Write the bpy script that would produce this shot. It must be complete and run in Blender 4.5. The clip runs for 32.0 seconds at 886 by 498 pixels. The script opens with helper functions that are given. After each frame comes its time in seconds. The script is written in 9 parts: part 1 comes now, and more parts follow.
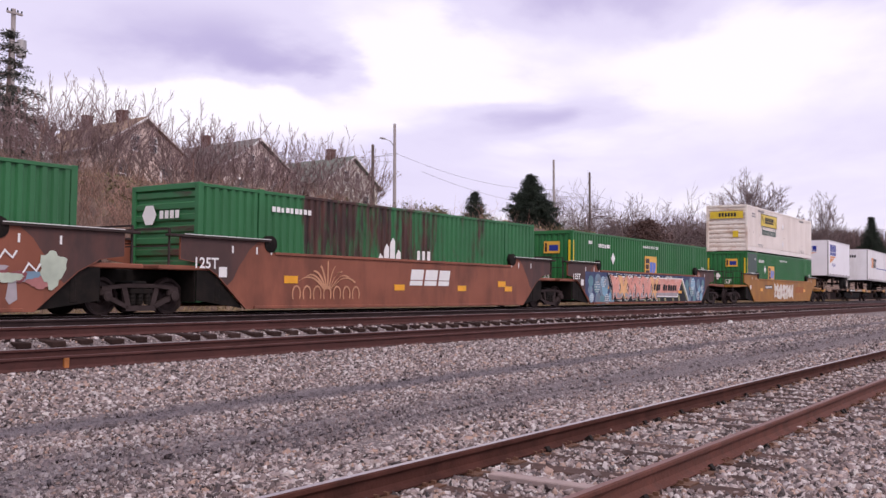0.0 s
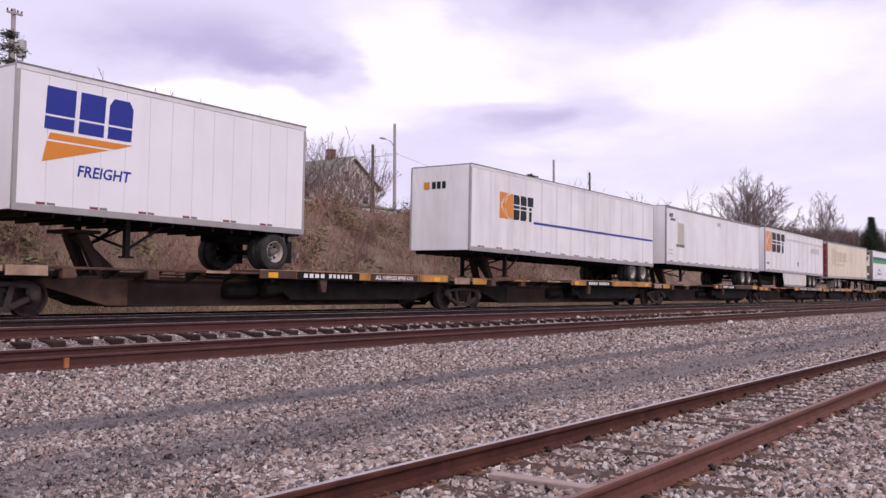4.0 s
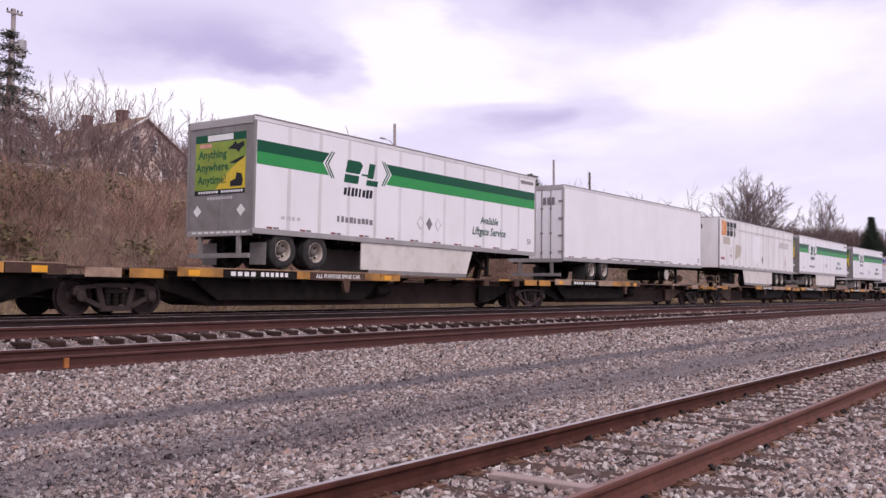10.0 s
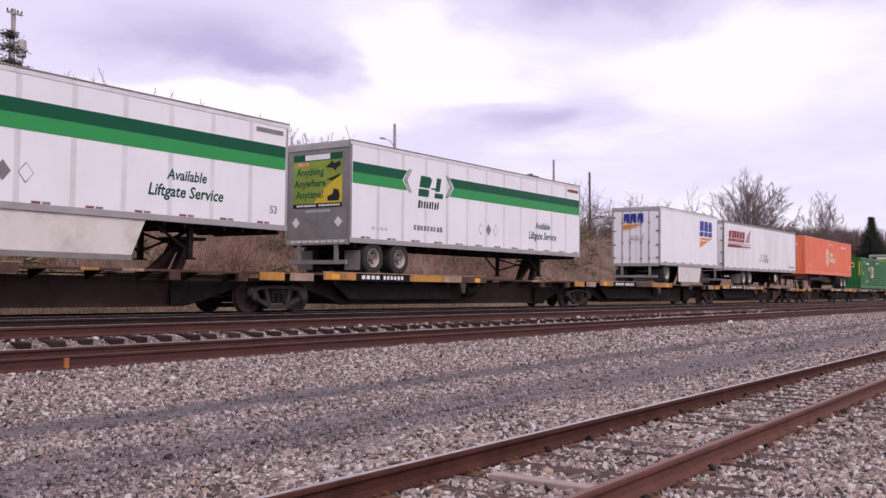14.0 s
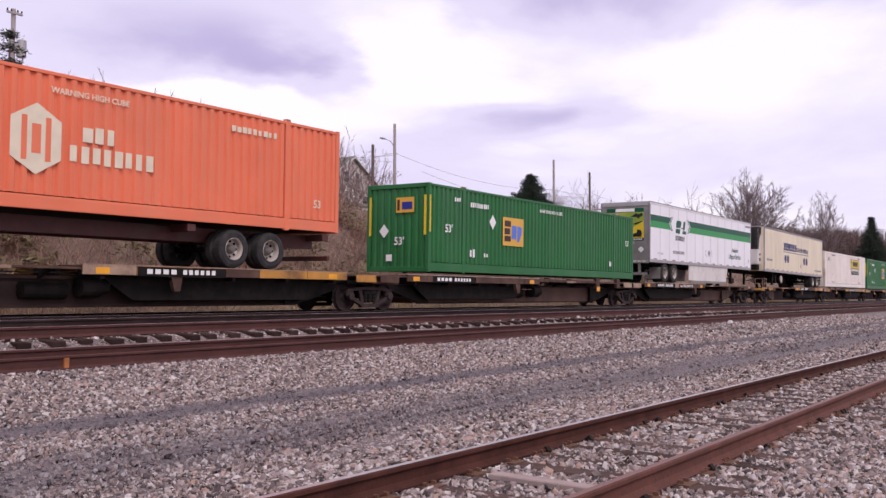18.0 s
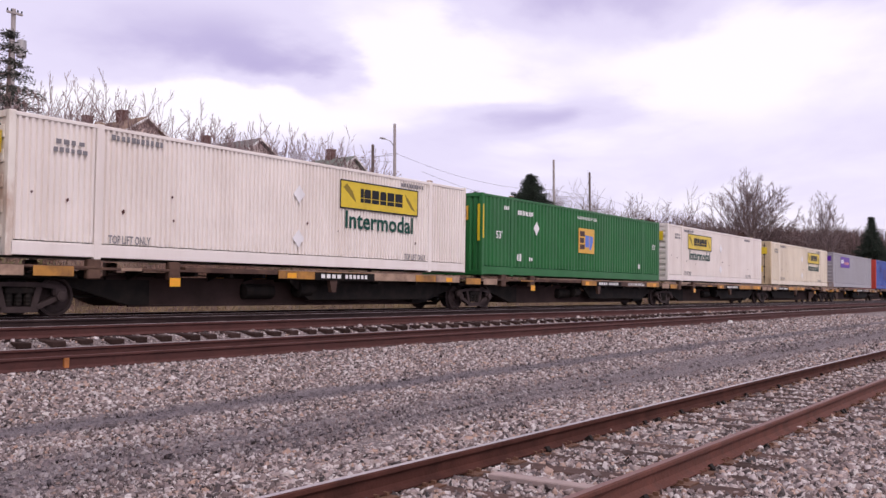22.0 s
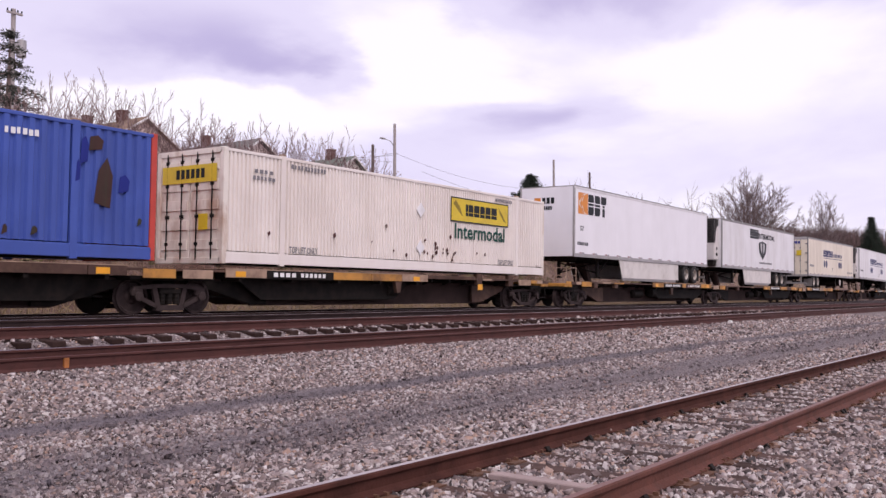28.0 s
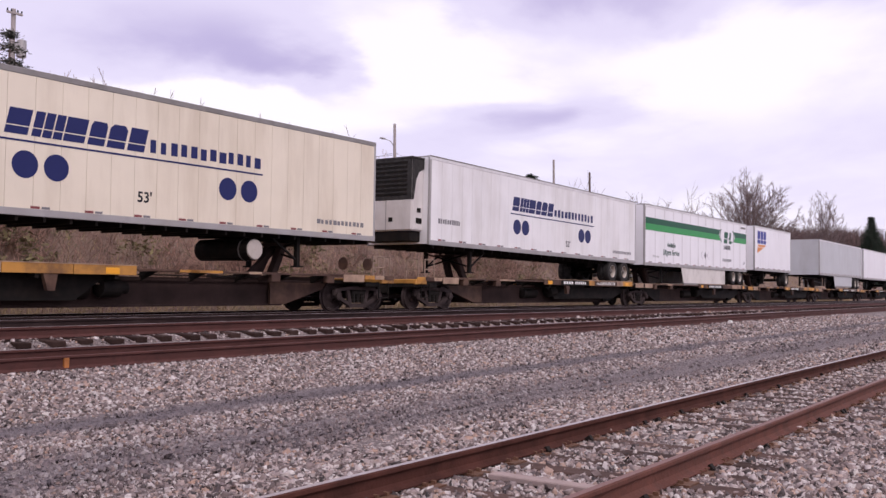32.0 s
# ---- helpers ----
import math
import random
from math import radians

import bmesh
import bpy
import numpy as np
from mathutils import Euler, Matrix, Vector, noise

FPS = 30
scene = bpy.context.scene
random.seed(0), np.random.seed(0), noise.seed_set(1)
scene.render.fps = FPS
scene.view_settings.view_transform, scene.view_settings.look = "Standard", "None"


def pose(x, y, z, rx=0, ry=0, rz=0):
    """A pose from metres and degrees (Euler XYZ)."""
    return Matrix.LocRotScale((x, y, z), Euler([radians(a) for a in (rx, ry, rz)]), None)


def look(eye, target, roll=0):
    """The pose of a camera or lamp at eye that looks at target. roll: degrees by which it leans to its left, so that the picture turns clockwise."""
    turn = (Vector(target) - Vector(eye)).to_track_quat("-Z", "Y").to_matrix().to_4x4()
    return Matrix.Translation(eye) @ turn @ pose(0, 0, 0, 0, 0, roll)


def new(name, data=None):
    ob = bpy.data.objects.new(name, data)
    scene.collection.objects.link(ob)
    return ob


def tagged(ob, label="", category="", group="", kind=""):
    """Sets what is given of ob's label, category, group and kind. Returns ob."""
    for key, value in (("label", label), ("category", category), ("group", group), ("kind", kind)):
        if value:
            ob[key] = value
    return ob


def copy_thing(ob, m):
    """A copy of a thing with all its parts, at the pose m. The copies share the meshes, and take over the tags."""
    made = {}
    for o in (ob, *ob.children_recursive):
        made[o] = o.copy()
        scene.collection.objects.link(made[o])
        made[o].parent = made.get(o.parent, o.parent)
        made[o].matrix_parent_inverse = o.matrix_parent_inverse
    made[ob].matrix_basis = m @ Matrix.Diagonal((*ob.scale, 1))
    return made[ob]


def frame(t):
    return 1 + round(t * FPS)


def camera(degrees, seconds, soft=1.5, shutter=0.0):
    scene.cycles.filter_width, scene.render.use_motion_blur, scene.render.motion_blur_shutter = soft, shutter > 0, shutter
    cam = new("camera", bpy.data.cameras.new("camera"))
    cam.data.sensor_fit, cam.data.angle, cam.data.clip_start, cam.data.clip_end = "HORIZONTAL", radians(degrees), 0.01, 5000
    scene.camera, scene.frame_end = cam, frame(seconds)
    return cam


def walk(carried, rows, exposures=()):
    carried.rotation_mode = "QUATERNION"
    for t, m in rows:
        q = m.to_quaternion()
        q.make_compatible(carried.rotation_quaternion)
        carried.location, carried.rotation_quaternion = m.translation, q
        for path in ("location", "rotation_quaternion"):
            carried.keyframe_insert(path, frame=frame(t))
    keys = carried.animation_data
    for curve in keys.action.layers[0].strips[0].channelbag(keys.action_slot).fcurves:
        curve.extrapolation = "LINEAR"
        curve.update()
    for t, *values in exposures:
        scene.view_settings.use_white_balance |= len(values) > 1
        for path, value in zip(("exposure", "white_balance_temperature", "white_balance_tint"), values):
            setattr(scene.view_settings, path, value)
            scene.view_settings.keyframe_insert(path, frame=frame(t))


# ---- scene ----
from math import sin, cos, tan, pi, atan2

# ---- camera: on a tripod, low beside the siding ----
EYE = Vector((0.0, 0.0, 1.40))
YAW, PITCH = radians(35.36), radians(3.016)
AIM = Vector((cos(YAW) * cos(PITCH), sin(YAW) * cos(PITCH), sin(PITCH)))
cam = camera(52.01, 32.0, soft=1.45)
STAND = look(EYE, EYE + AIM)
walk(cam, [(0.0, STAND), (32.0, STAND)], exposures=[(0.0, 0.0, 6780, 22), (32.0, 0.0, 6780, 22)])

# ---- sky and sun: bright broken overcast, light from behind the camera ----
SUN_AZ, SUN_EL = radians(-118), radians(46)


def build_sky():
    world = bpy.data.worlds.new("overcast_sky")
    scene.world = world
    world.use_nodes = True
    nt = world.node_tree
    nt.nodes.clear()
    N = nt.nodes.new
    L = nt.links.new

    def math_node(op, a, b=None, clamp=False):
        n = N("ShaderNodeMath")
        n.operation = op
        n.use_clamp = clamp
        for i, v in enumerate((a, b)):
            if v is None:
                continue
            if isinstance(v, (int, float)):
                n.inputs[i].default_value = v
            else:
                L(v, n.inputs[i])
        return n.outputs[0]

    co = N("ShaderNodeTexCoord")
    sep = N("ShaderNodeSeparateXYZ")
    L(co.outputs["Generated"], sep.inputs[0])
    x, y, z = sep.outputs
    # azimuth from the +x axis, elevation
    az = math_node("ARCTAN2", y, x)
    el = math_node("ARCSINE", z)
    # clouds lie on a high flat sheet
    up = math_node("ADD", math_node("MAXIMUM", z, 0.0), 0.16)
    sheet = N("ShaderNodeCombineXYZ")
    L(math_node("DIVIDE", x, up), sheet.inputs[0])
    L(math_node("DIVIDE", y, up), sheet.inputs[1])
    big = N("ShaderNodeTexNoise")
    big.inputs["Scale"].default_value = 1.1
    big.inputs["Detail"].default_value = 7.0
    big.inputs["Roughness"].default_value = 0.52
    big.inputs["Distortion"].default_value = 0.35
    L(sheet.outputs[0], big.inputs["Vector"])
    fine = N("ShaderNodeTexNoise")
    fine.inputs["Scale"].default_value = 4.2
    fine.inputs["Detail"].default_value = 6.0
    L(sheet.outputs[0], fine.inputs["Vector"])
    wob = math_node("MULTIPLY", math_node("SUBTRACT", fine.outputs["Fac"], 0.5), 0.16)
    wob2 = math_node("MULTIPLY", math_node("SUBTRACT", big.outputs["Fac"], 0.5), 0.20)
    azw = math_node("ADD", az, wob)
    elw = math_node("ADD", el, math_node("MULTIPLY", wob2, 0.6))
    # cloud banks: azimuth, elevation, half sizes (degrees), weight (dark positive)
    banks = ((49, 15.6, 9, 2.2, 0.54), (57, 17.5, 8, 2.2, 0.12), (45, 14.0, 4, 1.2, 0.35), (29, 11.3, 6.0, 1.5, 0.55), (33, 9.6, 5, 1.0, 0.28), (27, 18.2, 9, 1.6, 0.55), (21, 16.8, 4, 1.4, 0.25),
             (50, 11.6, 9, 1.4, -0.75), (38, 16.0, 5, 2.0, -0.80), (18, 13.6, 6, 2.6, -0.5), (34, 13.4, 6, 1.4, -0.5), (42, 7.5, 9, 1.8, 0.22), (12, 17.5, 5, 1.6, 0.25))
    shade = math_node("MULTIPLY", math_node("SUBTRACT", big.outputs["Fac"], 0.5), 0.9)
    for a, e, wa, we, k in banks:
        dx = math_node("DIVIDE", math_node("SUBTRACT", azw, radians(a)), radians(wa))
        dy = math_node("DIVIDE", math_node("SUBTRACT", elw, radians(e)), radians(we))
        r2 = math_node("ADD", math_node("MULTIPLY", dx, dx), math_node("MULTIPLY", dy, dy))
        g = math_node("POWER", 2.718, math_node("MULTIPLY", r2, -1.0))
        shade = math_node("ADD", shade, math_node("MULTIPLY", g, k))
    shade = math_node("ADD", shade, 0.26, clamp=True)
    ramp = N("ShaderNodeValToRGB")
    ramp.color_ramp.interpolation = "EASE"
    e0, e1 = ramp.color_ramp.elements
    e0.position, e0.color = 0.0, (1.05, 1.08, 1.15, 1)
    e1.position, e1.color = 1.0, (0.51, 0.48, 0.77, 1)
    m = ramp.color_ramp.elements.new(0.42)
    m.color = (0.81, 0.81, 1.03, 1)
    L(shade, ramp.inputs["Fac"])
    clouds = N("ShaderNodeBackground")
    clouds.inputs["Strength"].default_value = 1.0
    L(ramp.outputs["Color"], clouds.inputs["Color"])
    sky = N("ShaderNodeTexSky")
    sky.sky_type = "NISHITA"
    sky.sun_disc = False
    sky.sun_elevation = SUN_EL
    sky.sun_rotation = pi / 2 - SUN_AZ
    clear = N("ShaderNodeBackground")
    clear.inputs["Strength"].default_value = 0.10
    L(sky.outputs["Color"], clear.inputs["Color"])
    mix = N("ShaderNodeMixShader")
    mix.inputs[0].default_value = 0.90
    L(clear.outputs[0], mix.inputs[1])
    L(clouds.outputs[0], mix.inputs[2])
    out = N("ShaderNodeOutputWorld")
    L(mix.outputs[0], out.inputs["Surface"])


build_sky()
sun_data = bpy.data.lights.new("sun", "SUN")
sun_data.energy, sun_data.angle, sun_data.color = 1.5, radians(25), (1.0, 0.97, 0.93)
sun = new("sun", sun_data)
sun.matrix_world = look((0, 0, 0), (-cos(SUN_AZ) * cos(SUN_EL), -sin(SUN_AZ) * cos(SUN_EL), -sin(SUN_EL)))
sun.location = (-20, -30, 40)


# ---- materials ----
def surface(name, base, rough=0.6, metal=0.0, vary=0.15, scale=3.0, dirt=None, dirt_amount=0.0, dirt_scale=1.2,
            streak=1.0, bump=0.0, bump_scale=30.0, island=0.0, per_object=0.0, fine=0.0, fine_scale=60.0):
    """A painted or natural surface: base colour, uneven at two scales, with dirt patches drawn out downwards by streak."""
    m = bpy.data.materials.new(name)
    m.use_nodes = True
    nt = m.node_tree
    N, L = nt.nodes.new, nt.links.new
    b = nt.nodes["Principled BSDF"]
    b.inputs["Roughness"].default_value = rough
    b.inputs["Metallic"].default_value = metal
    co = N("ShaderNodeTexCoord")
    n1 = N("ShaderNodeTexNoise")
    n1.inputs["Scale"].default_value, n1.inputs["Detail"].default_value = scale, 6.0
    L(co.outputs["Object"], n1.inputs["Vector"])
    mp = N("ShaderNodeMapRange")
    mp.inputs["From Min"].default_value, mp.inputs["From Max"].default_value = 0.25, 0.75
    mp.inputs["To Min"].default_value, mp.inputs["To Max"].default_value = 1.0 - vary, 1.0 + vary
    L(n1.outputs["Fac"], mp.inputs["Value"])
    value = mp.outputs[0]

    def times(a, c):
        n = N("ShaderNodeMath")
        n.operation = "MULTIPLY"
        L(a, n.inputs[0])
        L(c, n.inputs[1])
        return n.outputs[0]

    def spread(source, amount):
        n = N("ShaderNodeMapRange")
        n.inputs["To Min"].default_value, n.inputs["To Max"].default_value = 1.0 - amount, 1.0 + amount
        L(source, n.inputs["Value"])
        return n.outputs[0]

    if island:
        g = N("ShaderNodeNewGeometry")
        value = times(value, spread(g.outputs["Random Per Island"], island))
    if per_object:
        o = N("ShaderNodeObjectInfo")
        value = times(value, spread(o.outputs["Random"], per_object))
    if fine:
        n3 = N("ShaderNodeTexNoise")
        n3.inputs["Scale"].default_value, n3.inputs["Detail"].default_value = fine_scale, 3.0
        L(co.outputs["Object"], n3.inputs["Vector"])
        s3 = N("ShaderNodeMapRange")
        s3.inputs["From Min"].default_value, s3.inputs["From Max"].default_value = 0.3, 0.7
        s3.inputs["To Min"].default_value, s3.inputs["To Max"].default_value = 1.0 - fine, 1.0 + fine
        L(n3.outputs["Fac"], s3.inputs["Value"])
        value = times(value, s3.outputs[0])
    mul = N("ShaderNodeMix")
    mul.data_type, mul.blend_type = "RGBA", "MULTIPLY"
    mul.inputs["Factor"].default_value = 1.0
    mul.inputs["A"].default_value = (*base, 1)
    mul.inputs[6].default_value = (*base, 1)
    L(value, mul.inputs[7])
    colour = mul.outputs[2]
    if dirt:
        mpg = N("ShaderNodeMapping")
        mpg.inputs["Scale"].default_value = (1.0, 1.0, 1.0 / streak)
        L(co.outputs["Object"], mpg.inputs["Vector"])
        n2 = N("ShaderNodeTexNoise")
        n2.inputs["Scale"].default_value, n2.inputs["Detail"].default_value = dirt_scale, 8.0
        n2.inputs["Roughness"].default_value = 0.65
        L(mpg.outputs[0], n2.inputs["Vector"])
        r = N("ShaderNodeMapRange")
        r.inputs["From Min"].default_value, r.inputs["From Max"].default_value = 0.46, 0.74
        r.inputs["To Min"].default_value, r.inputs["To Max"].default_value = 0.0, dirt_amount
        L(n2.outputs["Fac"], r.inputs["Value"])
        mx = N("ShaderNodeMix")
        mx.data_type = "RGBA"
        mx.inputs[7].default_value = (*dirt, 1)
        L(r.outputs[0], mx.inputs[0])
        L(colour, mx.inputs[6])
        colour = mx.outputs[2]
    L(colour, b.inputs["Base Color"])
    if bump:
        nb = N("ShaderNodeTexNoise")
        nb.inputs["Scale"].default_value, nb.inputs["Detail"].default_value = bump_scale, 4.0
        L(co.outputs["Object"], nb.inputs["Vector"])
        bp = N("ShaderNodeBump")
        bp.inputs["Strength"].default_value, bp.inputs["Distance"].default_value = bump, 0.02
        L(nb.outputs["Fac"], bp.inputs["Height"])
        L(bp.outputs[0], b.inputs["Normal"])
    return m


GRIME = (0.10, 0.08, 0.06)
M = {}
M["white"] = surface("white_trailer_paint", (0.825, 0.81, 0.815), 0.35, vary=0.05, scale=1.0, dirt=(0.42, 0.37, 0.31), dirt_amount=0.42, dirt_scale=0.9, streak=5)
M["white_clean"] = surface("clean_white_paint", (0.85, 0.835, 0.86), 0.3, vary=0.03, scale=1.0, dirt=(0.5, 0.48, 0.45), dirt_amount=0.15, dirt_scale=0.8, streak=5)
M["unit_grey"] = surface("pale_grey_unit_paint", (0.66, 0.62, 0.60), 0.4, vary=0.06, scale=2, dirt=(0.36, 0.30, 0.26), dirt_amount=0.4, dirt_scale=1.5, streak=3)
M["rib"] = surface("weathered_rib_paint", (0.62, 0.585, 0.57), 0.5, vary=0.2, scale=2)
M["seam"] = surface("dulled_panel_overlap", (0.72, 0.70, 0.715), 0.45, vary=0.12, scale=1.2, dirt=(0.52, 0.49, 0.48), dirt_amount=0.7, dirt_scale=1.6, streak=6)
M["skirt"] = surface("road_grimed_skirt", (0.70, 0.66, 0.62), 0.45, vary=0.08, scale=1.5, dirt=(0.32, 0.27, 0.22), dirt_amount=0.6, dirt_scale=1.1)
M["cream"] = surface("faded_cream_paint", (0.78, 0.68, 0.50), 0.45, vary=0.05, scale=1.0, dirt=(0.40, 0.33, 0.24), dirt_amount=0.40, dirt_scale=0.9, streak=5)
M["ivory"] = surface("ivory_paint", (0.80, 0.715, 0.58), 0.4, vary=0.05, scale=1.0, dirt=(0.46, 0.36, 0.25), dirt_amount=0.5, dirt_scale=0.9, streak=6)
M["can_white"] = surface("white_container_paint", (0.85, 0.785, 0.735), 0.45, vary=0.05, scale=0.8, dirt=(0.42, 0.30, 0.22), dirt_amount=0.28, dirt_scale=0.8, streak=7)
M["rusty_white"] = surface("rust_stained_white_paint", (0.80, 0.74, 0.66), 0.5, vary=0.08, scale=1.5, dirt=(0.34, 0.14, 0.05), dirt_amount=0.95, dirt_scale=1.6, streak=3)
M["grimy_door"] = surface("rust_run_door_paint", (0.60, 0.47, 0.30), 0.55, vary=0.12, scale=2, dirt=(0.14, 0.07, 0.04), dirt_amount=1.0, dirt_scale=1.8, streak=4)
M["can_green"] = surface("green_container_paint", (0.016, 0.142, 0.040), 0.42, vary=0.14, scale=0.7, dirt=(0.055, 0.155, 0.075), dirt_amount=0.6, dirt_scale=0.7, streak=6)
M["can_green_dark"] = surface("dark_green_container_paint", (0.008, 0.10, 0.028), 0.42, vary=0.12, scale=0.7, dirt=(0.03, 0.08, 0.035), dirt_amount=0.5, dirt_scale=0.7, streak=6)
M["can_green_faded"] = surface("faded_green_container_paint", (0.020, 0.150, 0.052), 0.5, vary=0.16, scale=0.7, dirt=(0.05, 0.11, 0.06), dirt_amount=0.5, dirt_scale=0.7, streak=6)
M["can_orange"] = surface("orange_container_paint", (0.83, 0.205, 0.105), 0.45, vary=0.08, scale=0.7, dirt=(0.62, 0.26, 0.17), dirt_amount=0.4, dirt_scale=0.8, streak=6)
M["can_grey"] = surface("grey_container_paint", (0.36, 0.35, 0.38), 0.45, vary=0.05, scale=0.8, dirt=(0.25, 0.22, 0.20), dirt_amount=0.35, dirt_scale=0.8, streak=6)
M["can_blue"] = surface("blue_container_paint", (0.058, 0.105, 0.39), 0.45, vary=0.16, scale=0.8, dirt=(0.05, 0.06, 0.15), dirt_amount=0.5, dirt_scale=0.8, streak=6)
M["alu"] = surface("dull_aluminium", (0.40, 0.38, 0.375), 0.45, metal=0.35, vary=0.10, scale=4, dirt=(0.25, 0.22, 0.19), dirt_amount=0.5, dirt_scale=2)
M["grey_trim"] = surface("grey_painted_trim", (0.23, 0.215, 0.21), 0.5, vary=0.15, scale=3, dirt=GRIME, dirt_amount=0.4, dirt_scale=2)
M["red_door"] = surface("dark_red_paint", (0.22, 0.02, 0.025), 0.45, vary=0.1, scale=2, dirt=GRIME, dirt_amount=0.4, dirt_scale=1.5)
M["black"] = surface("black_grimy_steel", (0.013, 0.011, 0.010), 0.7, vary=0.3, scale=3, dirt=(0.03, 0.02, 0.016), dirt_amount=0.6, dirt_scale=3)
M["tyre"] = surface("tyre_rubber", (0.035, 0.033, 0.033), 0.8, vary=0.2, scale=6, dirt=(0.12, 0.11, 0.10), dirt_amount=0.4, dirt_scale=5)
M["rim"] = surface("dusty_wheel_rim", (0.56, 0.50, 0.45), 0.5, metal=0.3, vary=0.15, scale=6, dirt=(0.2, 0.14, 0.09), dirt_amount=0.6, dirt_scale=6)
M["hub"] = surface("greasy_wheel_hub", (0.16, 0.14, 0.13), 0.6, metal=0.3, vary=0.2, scale=8)
M["deck_yellow"] = surface("worn_yellow_paint", (0.52, 0.24, 0.045), 0.55, vary=0.2, scale=2, dirt=(0.09, 0.045, 0.03), dirt_amount=1.0, dirt_scale=1.3)
M["deck_brown"] = surface("weathered_brown_steel", (0.075, 0.04, 0.03), 0.65, vary=0.25, scale=2, dirt=(0.24, 0.14, 0.09), dirt_amount=0.5, dirt_scale=1.6)
M["well_brown"] = surface("red_oxide_well_paint", (0.27, 0.094, 0.058), 0.55, vary=0.2, scale=0.8, dirt=(0.075, 0.035, 0.028), dirt_amount=0.7, dirt_scale=0.9, streak=3)
M["well_dark"] = surface("dark_red_oxide_paint", (0.066, 0.032, 0.028), 0.6, vary=0.3, scale=0.9, dirt=(0.17, 0.062, 0.045), dirt_amount=0.6, dirt_scale=1.4, streak=3)
M["well_yellow"] = surface("yellow_well_paint", (0.36, 0.155, 0.028), 0.5, vary=0.2, scale=1.2, dirt=(0.22, 0.09, 0.035), dirt_amount=0.7, dirt_scale=0.9, streak=3)
M["spine"] = surface("dusty_spine_steel", (0.050, 0.031, 0.028), 0.8, vary=0.3, scale=0.8, dirt=(0.018, 0.013, 0.012), dirt_amount=0.8, dirt_scale=0.7)
# rail steel coloured darker, with the shade beside the train put in
M["rail_dark"] = surface("shaded_dark_rail", (0.034, 0.021, 0.020), 0.55, vary=0.25, scale=2, dirt=(0.060, 0.040, 0.038), dirt_amount=0.6, dirt_scale=2, bump=0.2)
# umber rust, darkened for the shade that the rail head throws on the web
M["rail_shadow"] = surface("shaded_umber_web", (0.076, 0.029, 0.022), 0.85, vary=0.3, scale=3, dirt=(0.035, 0.015, 0.012), dirt_amount=0.8, dirt_scale=4, bump=0.3)
M["handrail"] = surface("rust_streaked_handrail", (0.30, 0.21, 0.16), 0.7, vary=0.3, scale=6)
M["deck_pale"] = surface("chalky_worn_deck_paint", (0.40, 0.27, 0.19), 0.65, vary=0.3, scale=3, dirt=(0.12, 0.06, 0.045), dirt_amount=0.8, dirt_scale=2.5)
M["spine_brown"] = surface("rusty_brown_spine_steel", (0.13, 0.062, 0.045), 0.75, vary=0.25, scale=1.5, dirt=(0.05, 0.03, 0.025), dirt_amount=0.7, dirt_scale=1.2)
M["lip_cream"] = surface("chalky_deck_edge", (0.42, 0.33, 0.27), 0.7, vary=0.3, scale=2)
M["truck"] = surface("dusty_cast_steel", (0.054, 0.039, 0.038), 0.75, vary=0.25, scale=4, dirt=(0.04, 0.03, 0.028), dirt_amount=0.7, dirt_scale=3)
M["wheel"] = surface("dusty_wheel_steel", (0.052, 0.037, 0.036), 0.6, metal=0.2, vary=0.3, scale=5, dirt=(0.02, 0.014, 0.013), dirt_amount=0.6, dirt_scale=4)
M["tread"] = surface("polished_wheel_tread", (0.45, 0.42, 0.42), 0.3, metal=0.9, vary=0.1, scale=8)
M["rail"] = surface("rusty_rail_web", (0.090, 0.034, 0.029), 0.75, vary=0.25, scale=2, dirt=(0.028, 0.014, 0.012), dirt_amount=0.7, dirt_scale=4, bump=0.3)
M["rail_rust"] = surface("bright_rust_rail", (0.125, 0.046, 0.033), 0.8, vary=0.25, scale=3, dirt=(0.06, 0.03, 0.024), dirt_amount=0.7, dirt_scale=5, bump=0.3)
M["rail_top"] = surface("worn_rail_head", (0.52, 0.46, 0.48), 0.34, metal=0.75, vary=0.15, scale=3, dirt=(0.16, 0.10, 0.09), dirt_amount=0.5, dirt_scale=3)
M["rail_top_rust"] = surface("rusty_rail_head", (0.20, 0.10, 0.085), 0.6, metal=0.2, vary=0.2, scale=3, dirt=(0.10, 0.05, 0.04), dirt_amount=0.5, dirt_scale=3)
M["tie"] = surface("weathered_tie_wood", (0.088, 0.054, 0.046), 0.9, vary=0.3, scale=5, dirt=(0.035, 0.025, 0.022), dirt_amount=0.7, dirt_scale=3, bump=0.6, bump_scale=18, per_object=0.3)
M["tie_dark"] = surface("creosoted_tie_wood", (0.036, 0.021, 0.018), 0.9, vary=0.3, scale=5, dirt=(0.065, 0.032, 0.026), dirt_amount=0.5, dirt_scale=3, bump=0.6, bump_scale=18, per_object=0.35)
M["spike"] = surface("rusty_fastener", (0.16, 0.08, 0.05), 0.7, metal=0.3, vary=0.3, scale=9)
M["stone"] = surface("ballast_stone", (0.30, 0.275, 0.265), 0.85, vary=0.25, scale=14, dirt=(0.27, 0.18, 0.14), dirt_amount=0.5, dirt_scale=0.35, island=0.55, fine=0.12, fine_scale=120)
M["dark_green"] = surface("dark_green_vinyl", (0.004, 0.088, 0.045), 0.4, vary=0.05)
M["mid_green"] = surface("green_vinyl", (0.025, 0.30, 0.085), 0.4, vary=0.05)
M["ink"] = surface("dark_lettering", (0.02, 0.022, 0.026), 0.5, vary=0.1)
